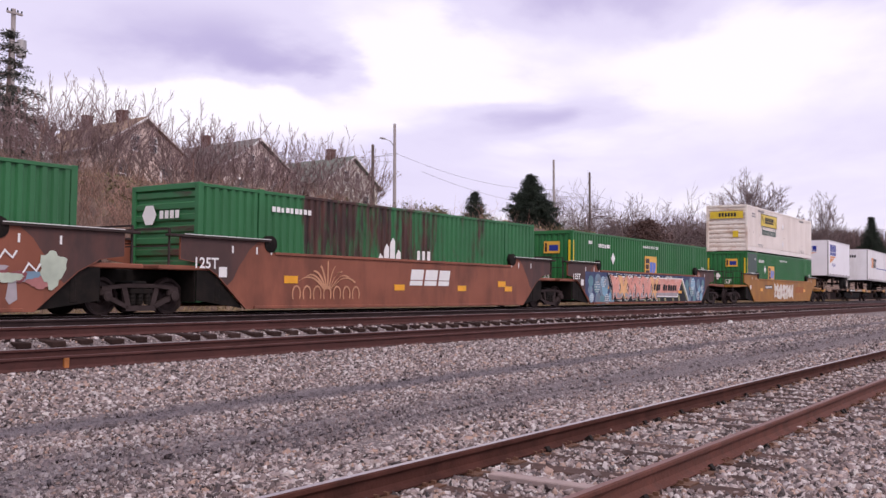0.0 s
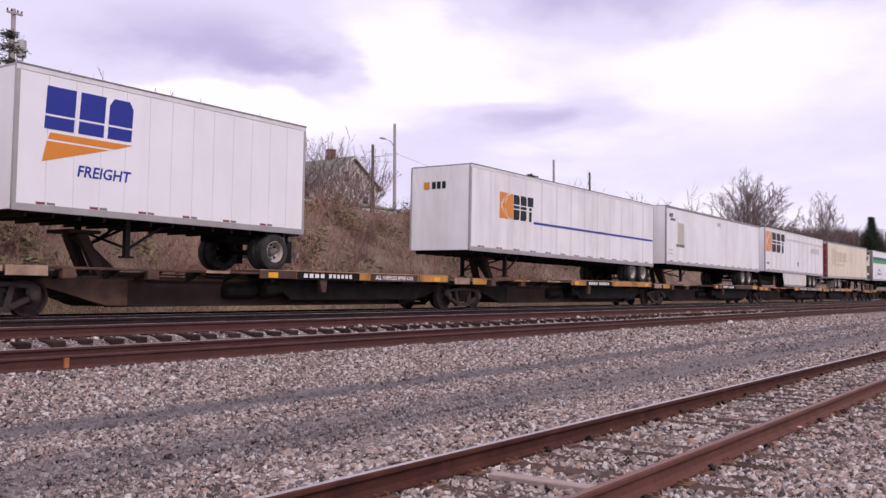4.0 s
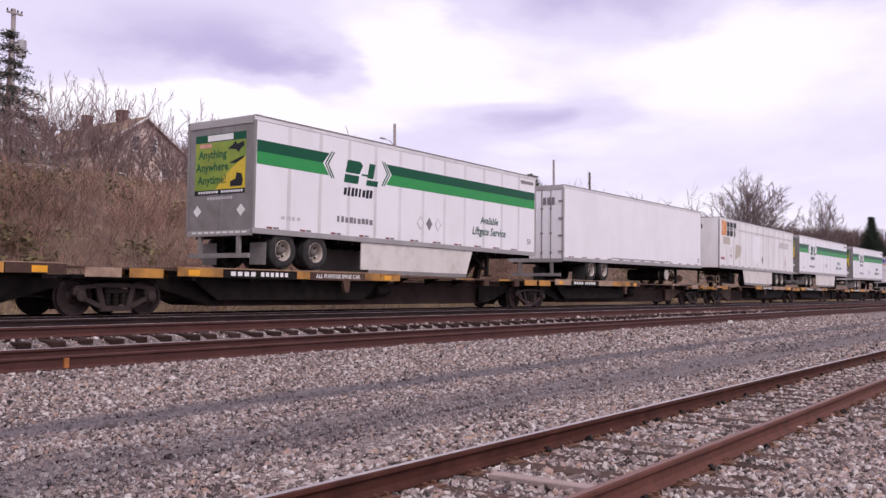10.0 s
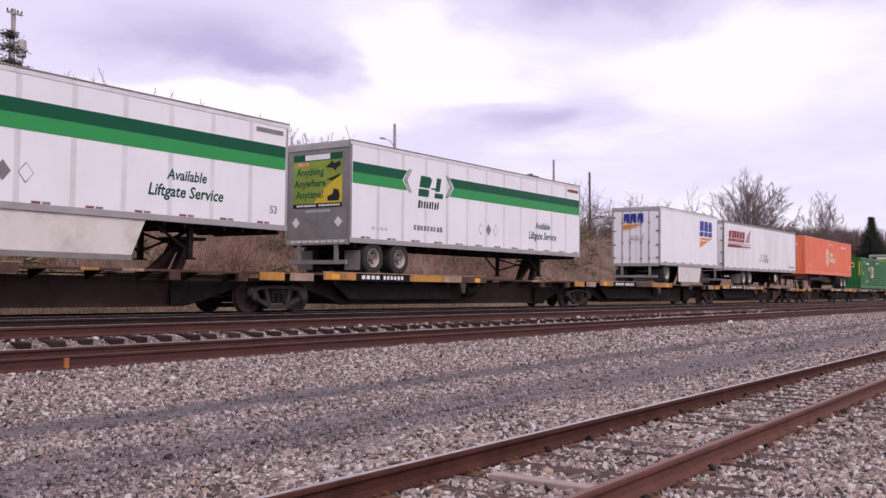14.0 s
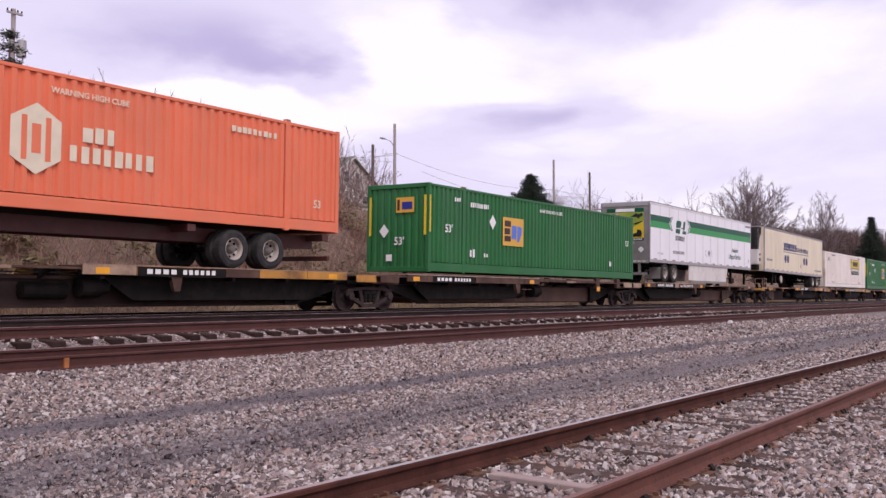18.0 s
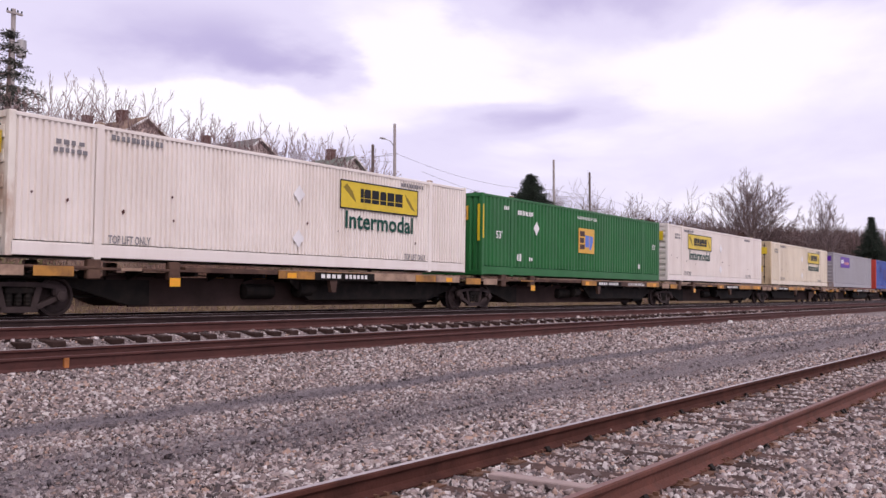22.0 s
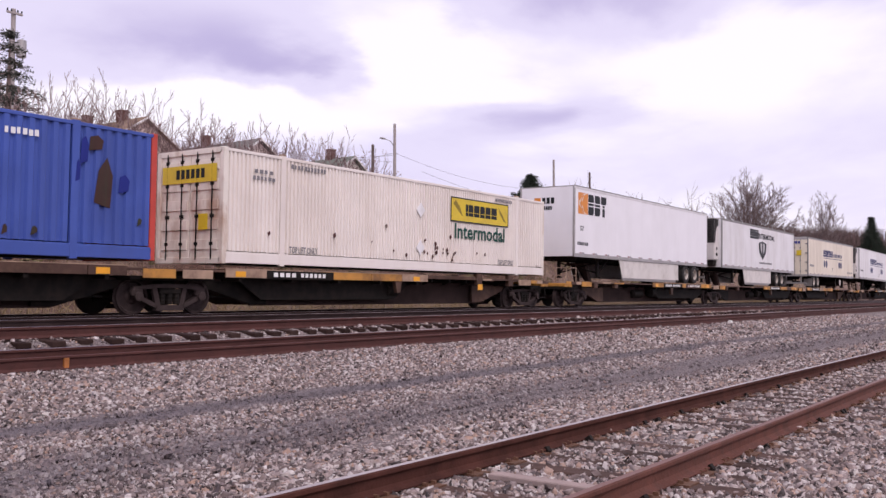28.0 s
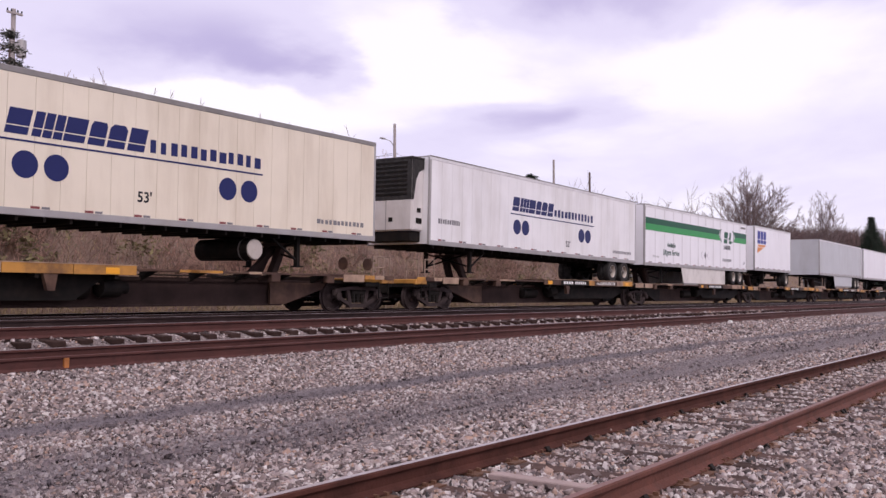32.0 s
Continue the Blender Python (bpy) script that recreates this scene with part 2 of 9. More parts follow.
M["ink_grey"] = surface("grey_lettering", (0.20, 0.19, 0.20), 0.5, vary=0.1)
M["ghost"] = surface("faded_lettering", (0.52, 0.51, 0.51), 0.5, vary=0.1)
M["ghost_cream"] = surface("faded_tan_lettering", (0.60, 0.50, 0.35), 0.5, vary=0.15)
M["ink_blue"] = surface("blue_lettering", (0.03, 0.045, 0.28), 0.4, vary=0.05)
M["ink_slate"] = surface("slate_blue_lettering", (0.022, 0.028, 0.115), 0.4, vary=0.05)
M["ink_red"] = surface("dark_red_lettering", (0.27, 0.012, 0.03), 0.4, vary=0.05)
M["ink_green"] = surface("green_lettering", (0.007, 0.068, 0.05), 0.4, vary=0.05)
M["logo_orange"] = surface("orange_vinyl", (0.72, 0.24, 0.02), 0.4, vary=0.05)
M["logo_yellow"] = surface("yellow_vinyl", (0.72, 0.52, 0.02), 0.4, vary=0.06, dirt=(0.3, 0.2, 0.05), dirt_amount=0.4)
M["logo_blue"] = surface("sky_blue_vinyl", (0.08, 0.18, 0.62), 0.4, vary=0.05)
M["logo_purple"] = surface("purple_vinyl", (0.12, 0.035, 0.33), 0.4, vary=0.05)
M["patch_blue"] = surface("navy_overpaint", (0.02, 0.03, 0.21), 0.45, vary=0.1)
M["lime"] = surface("lime_vinyl", (0.20, 0.30, 0.025), 0.4, vary=0.2, scale=1.5, dirt=(0.55, 0.45, 0.03), dirt_amount=0.8, dirt_scale=0.9)
M["label_white"] = surface("white_vinyl", (0.82, 0.82, 0.80), 0.4, vary=0.05)
M["red_mark"] = surface("red_reflective_tape", (0.22, 0.045, 0.045), 0.35, vary=0.1)
M["amber"] = surface("amber_reflector", (0.85, 0.38, 0.02), 0.3, vary=0.1)
M["joint"] = surface("grimy_panel_joint", (0.60, 0.58, 0.57), 0.5, vary=0.3, scale=2.5)
M["grime_panel"] = surface("grimy_bare_door", (0.16, 0.15, 0.14), 0.6, vary=0.4, scale=2, dirt=(0.02, 0.02, 0.02), dirt_amount=0.9, dirt_scale=2.0, streak=5)
M["logo_amber"] = surface("amber_vinyl", (0.72, 0.40, 0.05), 0.4, vary=0.06)
M["ink_brown"] = surface("dark_brown_lettering", (0.05, 0.015, 0.01), 0.5, vary=0.1)
M["ink_olive"] = surface("olive_lettering", (0.25, 0.17, 0.01), 0.5, vary=0.1)
M["glass"] = surface("dark_window_glass", (0.03, 0.035, 0.045), 0.1, vary=0.1)

for _k in ("dark_green", "mid_green", "ink", "ink_blue", "ink_slate", "ink_red", "ink_green", "patch_blue", "logo_purple", "tyre"):
    M[_k].node_tree.nodes["Principled BSDF"].inputs["Specular IOR Level"].default_value = 0.15
for _k in ("can_green", "can_green_dark", "can_blue", "can_orange", "well_brown", "well_yellow", "spine", "black", "truck", "rail", "deck_brown", "rail_shadow", "rail_rust", "wheel", "rail_dark", "tie", "tie_dark"):
    M[_k].node_tree.nodes["Principled BSDF"].inputs["Specular IOR Level"].default_value = 0.12 if _k in ("spine", "black", "truck", "rail_shadow", "wheel", "rail_dark", "tie", "tie_dark") else 0.28


# ---- mesh helpers ----
class Shape:
    """Collects vertices and faces, in metres."""

    def __init__(self):
        self.v, self.f = [], []

    def add(self, verts, faces):
        k = len(self.v)
        self.v += [tuple(p) for p in verts]
        self.f += [tuple(i + k for i in q) for q in faces]
        return self

    def box(self, x0, x1, y0, y1, z0, z1, bevel=0.0):
        if bevel:
            b = bevel
            pts = []
            for z, i in ((z0, b), (z0 + b, 0), (z1 - b, 0), (z1, b)):
                pts += [(x0 + i, y0 + b, z), (x0 + b, y0 + i, z), (x1 - b, y0 + i, z), (x1 - i, y0 + b, z),
                        (x1 - i, y1 - b, z), (x1 - b, y1 - i, z), (x0 + b, y1 - i, z), (x0 + i, y1 - b, z)]
            fs = [tuple(range(7, -1, -1)), tuple(range(24, 32))]
            for r in range(3):
                for i in range(8):
                    j = (i + 1) % 8
                    fs.append((8 * r + i, 8 * r + j, 8 * r + 8 + j, 8 * r + 8 + i))
            return self.add(pts, fs)
        return self.add([(x0, y0, z0), (x1, y0, z0), (x1, y1, z0), (x0, y1, z0), (x0, y0, z1), (x1, y0, z1), (x1, y1, z1), (x0, y1, z1)],
                        [(3, 2, 1, 0), (4, 5, 6, 7), (0, 1, 5, 4), (1, 2, 6, 5), (2, 3, 7, 6), (3, 0, 4, 7)])

    def prism(self, outline, axis, lo, hi):
        """An outline of (a, b) pairs drawn out along an axis: y takes (x, z), x takes (y, z), z takes (x, y)."""
        n = len(outline)
        put = {"y": lambda a, b, c: (a, c, b), "x": lambda a, b, c: (c, a, b), "z": lambda a, b, c: (a, b, c)}[axis]
        pts = [put(a, b, lo) for a, b in outline] + [put(a, b, hi) for a, b in outline]
        fs = [tuple(range(n)), tuple(range(2 * n - 1, n - 1, -1))]
        fs += [(i, i + n, (i + 1) % n + n, (i + 1) % n) for i in range(n)]
        return self.add(pts, fs)

    def lathe(self, profile, cx, cy, cz, axis="y", n=20, caps=True):
        """A profile of (along, radius) pairs turned round an axis through the centre."""
        pts, fs = [], []
        for a, r in profile:
            for i in range(n):
                t = 2 * pi * i / n
                c, s = r * cos(t), r * sin(t)
                pts.append({"y": (cx + c, cy + a, cz + s), "x": (cx + a, cy + c, cz + s), "z": (cx + c, cy + s, cz + a)}[axis])
        for k in range(len(profile) - 1):
            for i in range(n):
                j = (i + 1) % n
                fs.append((k * n + i, k * n + j, (k + 1) * n + j, (k + 1) * n + i))
        if caps:
            fs.append(tuple(range(n - 1, -1, -1)))
            fs.append(tuple(range((len(profile) - 1) * n, len(profile) * n)))
        return self.add(pts, fs)

    def bar(self, a, b, w, d=None):
        """A square bar from a to b."""
        a, b = Vector(a), Vector(b)
        d = d or w
        t = (b - a).normalized()
        side = t.cross(Vector((0, 0, 1)) if abs(t.z) < 0.9 else Vector((0, 1, 0))).normalized()
        up = side.cross(t)
        pts = [p + side * i * w / 2 + up * j * d / 2 for p in (a, b) for i, j in ((-1, -1), (1, -1), (1, 1), (-1, 1))]
        return self.add(pts, [(0, 1, 2, 3), (7, 6, 5, 4), (0, 4, 5, 1), (1, 5, 6, 2), (2, 6, 7, 3), (3, 7, 4, 0)])

    def tube(self, points, radii, n=5):
        """A tapered round limb through points."""
        pts, fs = [], []
        for k, (p, r) in enumerate(zip(points, radii)):
            p = Vector(p)
            q = Vector(points[min(k + 1, len(points) - 1)]) - Vector(points[max(k - 1, 0)])
            q = q.normalized() if q.length else Vector((0, 0, 1))
            s = q.cross(Vector((0.3, 0.9, 0.1))).normalized()
            u = s.cross(q)
            pts += [p + (s * cos(2 * pi * i / n) + u * sin(2 * pi * i / n)) * r for i in range(n)]
        for k in range(len(points) - 1):
            for i in range(n):
                j = (i + 1) % n
                fs.append((k * n + i, k * n + j, (k + 1) * n + j, (k + 1) * n + i))
        return self.add(pts, fs)

    def mesh(self, name, material):
        me = bpy.data.meshes.new(name)
        me.from_pydata(self.v, [], self.f)
        bm = bmesh.new()
        bm.from_mesh(me)
        bmesh.ops.recalc_face_normals(bm, faces=bm.faces)
        bm.to_mesh(me)
        bm.free()
        me.materials.append(material)
        return me


def part(name, shape, material, parent, label="", smooth=False):
    """One mesh object under a thing or under a part. shape: a Shape, or a mesh to be shared."""
    me = shape if isinstance(shape, bpy.types.Mesh) else shape.mesh(name, material)
    if smooth:
        me.polygons.foreach_set("use_smooth", [len(p.vertices) == 4 for p in me.polygons])
    ob = new(name, me)
    ob.parent = parent
    if label:
        ob["label"] = label
    return ob


def thing(name, label, category, group="", kind="", at=None):
    ob = new(name)
    ob.empty_display_size = 0.3
    if at is not None:
        ob.matrix_world = at
    return tagged(ob, label, category, group, kind)


# text from the built-in font, as flat meshes
TEXT = {}


def lettering(body, height, material, slant=0.0):
    """A flat text mesh, centred, lying in the x-z plane and facing -y."""
    key = (body, round(height, 3), material.name, slant)
    if key not in TEXT:
        cu = bpy.data.curves.new("lettering", "FONT")
        cu.body, cu.size, cu.align_x, cu.align_y, cu.shear, cu.resolution_u = body, height / 0.72, "CENTER", "CENTER", slant, 2
        cu.offset = 0.028 * height
        ob = bpy.data.objects.new("lettering", cu)
        scene.collection.objects.link(ob)
        me = bpy.data.meshes.new_from_object(ob.evaluated_get(bpy.context.evaluated_depsgraph_get()))
        bpy.data.objects.remove(ob)
        me.transform(pose(0, 0, 0, 90))
        me.materials.clear()
        me.materials.append(material)
        TEXT[key] = me
    return TEXT[key]


def put_text(body, height, material, parent, x, y, z, face=0, slant=0.0, wide=1.0):
    """face 0: on the side turned to -y; face 90: turned to +x; face -90: turned to -x."""
    ob = part("lettering", lettering(body, height, material, slant), material, parent)
    ob.matrix_local = pose(x, y, z, 0, 0, face) @ Matrix.Diagonal((wide, 1, 1, 1))
    return ob


def plate(name, outline, material, parent, y, thick=0.006, label=""):
    """A thin plate on a side that faces -y, outline in (x, z)."""
    return part(name, Shape().prism(outline, "y", y - thick, y), material, parent, label)


def end_plate(name, outline, material, parent, x, thick=0.006, label=""):
    """A thin plate on an end that faces -x, outline in (y, z)."""
    return part(name, Shape().prism(outline, "x", x - thick, x), material, parent, label)


def rect(x0, x1, z0, z1, lean=0.0):
    return [(x0, z0), (x1, z0), (x1 + lean * (z1 - z0), z1), (x0 + lean * (z1 - z0), z1)]


def disc(cx, cz, r, n=20, squash=1.0):
    return [(cx + squash * r * cos(2 * pi * i / n), cz + r * sin(2 * pi * i / n)) for i in range(n)]


# ---- how the train runs: place along the track at 16 s, less the way run since then ----
TRAIN_Y = 18.60          # centre line of the train's track
RAIL_Z = 1.00            # its rail tops
SUPER = 0.97             # degrees by which the curve's banking leans it towards the camera
MOVING = []


def run(t):
    d = t - 16.0
    return 17.1046 * d - 0.0068 * d * d


def on_train(ob, s, z=RAIL_Z, pitch=0.0):
    y = TRAIN_Y - (z - 2.4) * tan(radians(SUPER))
    MOVING.append((ob, s, y, z, pitch))
    ob.matrix_world = pose(s - run(0.0), y, z, SUPER, pitch, 0)
    return ob

# ---- the ground: one sheet, from the siding over the tracks and up the bank to the street, on to the horizon ----
NEAR_Y = 14.70           # centre line of the empty main track
NEAR_Z = 0.915           # its near rail top; the far rail stands higher
NEAR_BANK = radians(2.9)
SIDE_Y = 3.365           # centre line of the siding
SIDE_Z = 0.205           # its rail tops at x = 0
SIDE_FALL = -0.0044

PROFILE = ((-4000, -0.6), (-60, -0.4), (-6, -0.02), (1.2, -0.01), (2.0, 0.004), (4.8, 0.004), (5.4, -0.01), (9.6, 0.02), (11.2, 0.10), (12.7, 0.27), (13.0, 0.30),
           (13.2, 0.43), (13.42, 0.60), (13.7, 0.695), (14.55, 0.745), (14.75, 0.775), (15.4, 0.805), (16.2, 0.79), (17.0, 0.79), (17.6, 0.80), (19.6, 0.80), (20.6, 0.72), (21.4, 0.45), (22.6, 0.55), (24.0, 0.95), (27.0, 2.6), (30.5, 5.0), (33.5, 6.2),
           (38, 6.45), (46, 6.5), (60, 6.7), (90, 8.0), (200, 13.0), (500, 24.0), (1200, 40.0), (4000, 60.0))


def height(x, y):
    """The lie of the land."""
    a = np.array(PROFILE)
    h = np.interp(y, a[:, 0], a[:, 1])
    # the bank sinks towards the distance
    t = np.clip((x - 95.0) / 130.0, 0, 1)
    sink = 1.0 - 0.55 * t * t * (3 - 2 * t)
    h = np.where(y > 22.6, 0.55 + (h - 0.55) * sink, h)
    lump = np.where((y > 23.5) & (y < 60), 1.0, 0.0)
    h = h + lump * (0.22 * np.sin(x * 0.37 + y * 0.5) + 0.16 * np.sin(x * 0.83 - y * 0.9 + 1.0)) * np.clip((y - 23.5) / 4, 0, 1)
    fall = np.where(y < 6.5, SIDE_FALL * np.clip(x, -40, 60), 0.0)
    return h + fall


def ground_material():
    m = bpy.data.materials.new("ground_gravel_and_dry_grass")
    m.use_nodes = True
    nt = m.node_tree
    N, L = nt.nodes.new, nt.links.new
    b = nt.nodes["Principled BSDF"]
    b.inputs["Roughness"].default_value = 0.9
    co = N("ShaderNodeTexCoord")
    sep = N("ShaderNodeSeparateXYZ")
    L(co.outputs["Object"], sep.inputs[0])

    def noise_tex(scale, detail=5.0, rough=0.6, vec=None):
        n = N("ShaderNodeTexNoise")
        n.inputs["Scale"].default_value, n.inputs["Detail"].default_value, n.inputs["Roughness"].default_value = scale, detail, rough
        L(vec or co.outputs["Object"], n.inputs["Vector"])
        return n.outputs["Fac"]

    def ramp(fac, *stops):
        r = N("ShaderNodeValToRGB")
        els = r.color_ramp.elements
        els[0].position, els[0].color = stops[0][0], (*stops[0][1], 1)
        els[1].position, els[1].color = stops[-1][0], (*stops[-1][1], 1)
        for p, c in stops[1:-1]:
            els.new(p).color = (*c, 1)
        L(fac, r.inputs["Fac"])
        return r.outputs["Color"]

    def mix(fac, a, c):
        n = N("ShaderNodeMix")
        n.data_type = "RGBA"
        L(fac, n.inputs[0])
        L(a, n.inputs[6])
        L(c, n.inputs[7])
        return n.outputs[2]

    def band(lo, hi, soft, wave=0.0):
        """1 between lo and hi in y."""
        src = sep.outputs[1]
        if wave:
            w = N("ShaderNodeMath")
            w.operation = "MULTIPLY_ADD"
            L(noise_tex(0.35, 6.0, 0.7), w.inputs[0])
            w.inputs[1].default_value, w.inputs[2].default_value = wave, -wave / 2
            s = N("ShaderNodeMath")
            L(w.outputs[0], s.inputs[0])
            L(sep.outputs[1], s.inputs[1])
            src = s.outputs[0]
        out = []
        for a, c in ((lo - soft, lo + soft), (hi + soft, hi - soft)):
            r = N("ShaderNodeMapRange")
            r.interpolation_type = "SMOOTHSTEP"
            r.inputs["From Min"].default_value, r.inputs["From Max"].default_value = a, c
            L(src, r.inputs["Value"])
            out.append(r.outputs[0])
        k = N("ShaderNodeMath")
        k.operation = "MULTIPLY"
        L(out[0], k.inputs[0])
        L(out[1], k.inputs[1])
        return k.outputs[0]

    vor = N("ShaderNodeTexVoronoi")
    vor.inputs["Scale"].default_value = 26.0
    L(co.outputs["Object"], vor.inputs["Vector"])
    sv = N("ShaderNodeSeparateColor")
    L(vor.outputs["Color"], sv.inputs[0])
    gravel = ramp(sv.outputs[0], (0.0, (0.090, 0.070, 0.066)), (0.5, (0.222, 0.170, 0.161)), (1.0, (0.444, 0.362, 0.346)))
    dusty = ramp(noise_tex(1.1), (0.3, (0.150, 0.125, 0.121)), (0.7, (0.258, 0.218, 0.214)))
    g = N("ShaderNodeMix")
    g.data_type = "RGBA"
    g.inputs[0].default_value = 0.35
    L(gravel, g.inputs[6])
    L(dusty, g.inputs[7])
    col = g.outputs[2]
    track = ramp(noise_tex(30.0), (0.3, (0.112, 0.092, 0.102)), (0.7, (0.180, 0.150, 0.163)))
    for lo, hi, much in ((8.65, 9.35, 0.85), (6.35, 7.15, 0.6)):
        k = N("ShaderNodeMath")
        k.operation = "MULTIPLY"
        L(band(lo, hi, 0.30, 0.45), k.inputs[0])
        k.inputs[1].default_value = much
        col = mix(k.outputs[0], col, track)
    grass = ramp(noise_tex(0.45, 9.0, 0.75), (0.32, (0.075, 0.045, 0.036)), (0.47, (0.165, 0.100, 0.077)), (0.56, (0.25, 0.168, 0.125)), (0.68, (0.12, 0.105, 0.055)))
    col = mix(band(21.6, 9000, 0.5, 1.5), col, grass)
    fouled = ramp(noise_tex(7.0), (0.3, (0.075, 0.043, 0.040)), (0.7, (0.165, 0.105, 0.098)))
    col = mix(band(14.72, 17.4, 0.08, 0.12), col, fouled)
    # near-black bed colour stands in for the train's shade on its ballast
    train_shade = ramp(noise_tex(9.0), (0.3, (0.030, 0.021, 0.020)), (0.7, (0.062, 0.046, 0.044)))
    col = mix(band(17.2, 20.3, 0.25, 0.3), col, train_shade)
    lane = ramp(noise_tex(0.6, 4.0), (0.3, (0.34, 0.27, 0.18)), (0.7, (0.50, 0.40, 0.28)))
    col = mix(band(21.3, 23.0, 0.5, 0.8), col, lane)
    road = ramp(noise_tex(0.5), (0.3, (0.05, 0.05, 0.052)), (0.7, (0.075, 0.075, 0.08)))
    col = mix(band(43.2, 47.0, 0.15), col, road)
    L(col, b.inputs["Base Color"])
    bp = N("ShaderNodeBump")
    bp.inputs["Strength"].default_value, bp.inputs["Distance"].default_value = 1.0, 0.045
    L(vor.outputs["Distance"], bp.inputs["Height"])
    L(bp.outputs[0], b.inputs["Normal"])
    return m


def build_ground():
    xs = np.unique(np.concatenate([np.linspace(-4000, -60, 16), np.arange(-60, 140, 1.0), np.arange(140, 420, 6.0), np.linspace(420, 4500, 24)]))
    ys = np.unique(np.concatenate([np.linspace(-4000, -40, 12), np.arange(-40, 1, 4.0), np.arange(1, 24, 0.2), np.arange(24, 62, 0.75), np.linspace(62, 300, 24), np.linspace(300, 4000, 14)]))
    X, Y = np.meshgrid(xs, ys, indexing="ij")
    Z = height(X, Y)
    rng = np.random.default_rng(5)
    rough = np.where((Y > 0) & (Y < 24) & (np.abs(X) < 150), 0.012, 0.0) + np.where((Y >= 24) & (Y < 60), 0.06, 0.0)
    Z = Z + rough * rng.standard_normal(Z.shape)
    n, k = X.shape
    me = bpy.data.meshes.new("ground")
    idx = np.arange(n * k).reshape(n, k)
    faces = np.stack([idx[:-1, :-1], idx[1:, :-1], idx[1:, 1:], idx[:-1, 1:]], -1).reshape(-1, 4)
    me.from_pydata(np.stack([X, Y, Z], -1).reshape(-1, 3).tolist(), [], faces.tolist())
    me.materials.append(ground_material())
    me.polygons.foreach_set("use_smooth", np.ones(len(faces), bool))
    ob = new("ground", me)
    return tagged(ob, "grey gravel yard with dark wheel tracks rising to a dry grass bank", "ground", kind="structure")


build_ground()


M["rust_paint"] = surface("rusty_orange_paint", (0.42, 0.15, 0.04), 0.7, vary=0.4, scale=8)


# ---- rails and ties ----
def rail_outline(h, foot=0.145, head=0.072):
    f, t, w = foot / 2, head / 2, 0.009
    return [(-f, 0), (f, 0), (f, 0.011), (0.03, 0.028), (w, 0.045), (w, h - 0.052), (t - 0.003, h - 0.040), (t, h - 0.034), (t, h - 0.010), (t - 0.012, h - 0.001),
            (-t + 0.012, h - 0.001), (-t, h - 0.010), (-t, h - 0.034), (-t + 0.003, h - 0.040), (-w, h - 0.052), (-w, 0.045), (-0.03, 0.028), (-f, 0.011)]


def add_rail(parent, y, z, h, x0, x1, top, tilt=0.0, name="rail", web=None):
    r = part(name, Shape().prism(rail_outline(h), "x", x0, x1), web or M["rail"], parent)
    r.matrix_local = pose(0, y, z - h, tilt)
    cap = Shape().box(x0, x1, -0.026, 0.026, h - 0.0012, h + 0.001)
    part("running_surface", cap, top, r)
    return r


TIE_MESHES = []
for _k in range(4):
    _r = random.Random(40 + _k)
    TIE_MESHES.append(Shape().box(-0.115 - 0.01 * _r.random(), 0.115 + 0.01 * _r.random(), -1.29, 1.29, -0.17, 0, 0.012 + 0.008 * _r.random()).mesh("tie", M["tie"]))
DARK_TIES = []
for _m in TIE_MESHES:
    _d = _m.copy()
    _d.materials[0] = M["tie_dark"]
    DARK_TIES.append(_d)
PLATE_MESH = Shape().box(-0.10, 0.10, -0.17, 0.17, 0, 0.014).mesh("tie_plate", M["spike"])
SPIKES = Shape()
for _x, _y in ((-0.06, -0.088), (0.06, 0.088), (0.05, -0.088), (-0.05, 0.088)):
    SPIKES.box(_x - 0.012, _x + 0.012, _y - 0.02, _y + 0.02, 0.012, 0.04)
SPIKE_MESH = SPIKES.mesh("spikes", M["spike"])
ANCHOR_MESH = Shape().prism([(-0.115, -0.03), (0.09, -0.03), (0.115, 0.0), (0.10, 0.045), (0.075, 0.03), (-0.06, 0.03), (-0.10, 0.06), (-0.13, 0.02)], "x", -0.028, 0.028).mesh("rail_anchor", M["black"])


def lay_ties(parent, x0, x1, step, z, seed, y=0.0, tilt=0.0, gauge=0.753, fittings=True, material=None):
    rng = random.Random(seed)
    x = x0
    while x < x1:
        t = new("tie", (DARK_TIES if material else TIE_MESHES)[rng.randrange(4)])
        t.parent = parent
        t.matrix_local = pose(x + rng.uniform(-0.03, 0.03), y + rng.uniform(-0.05, 0.05), z + rng.uniform(-0.012, 0.006), tilt, 0, rng.uniform(-1.2, 1.2))
        if fittings:
            for side in (-1, 1):
                p = new("tie_plate", PLATE_MESH)
                p.parent = t
                p.matrix_local = pose(0, side * gauge, 0.0)
                if x < 45:
                    q = new("spikes", SPIKE_MESH)
                    q.parent = t
                    q.matrix_local = pose(0, side * gauge, 0.0)
                if x < 34 and rng.random() < 0.55:
                    q = new("rail_anchor", ANCHOR_MESH)
                    q.parent = t
                    q.matrix_local = pose(rng.choice((-0.16, 0.16)), side * gauge, 0.0, 0, 0, rng.uniform(-8, 8))
        x += step


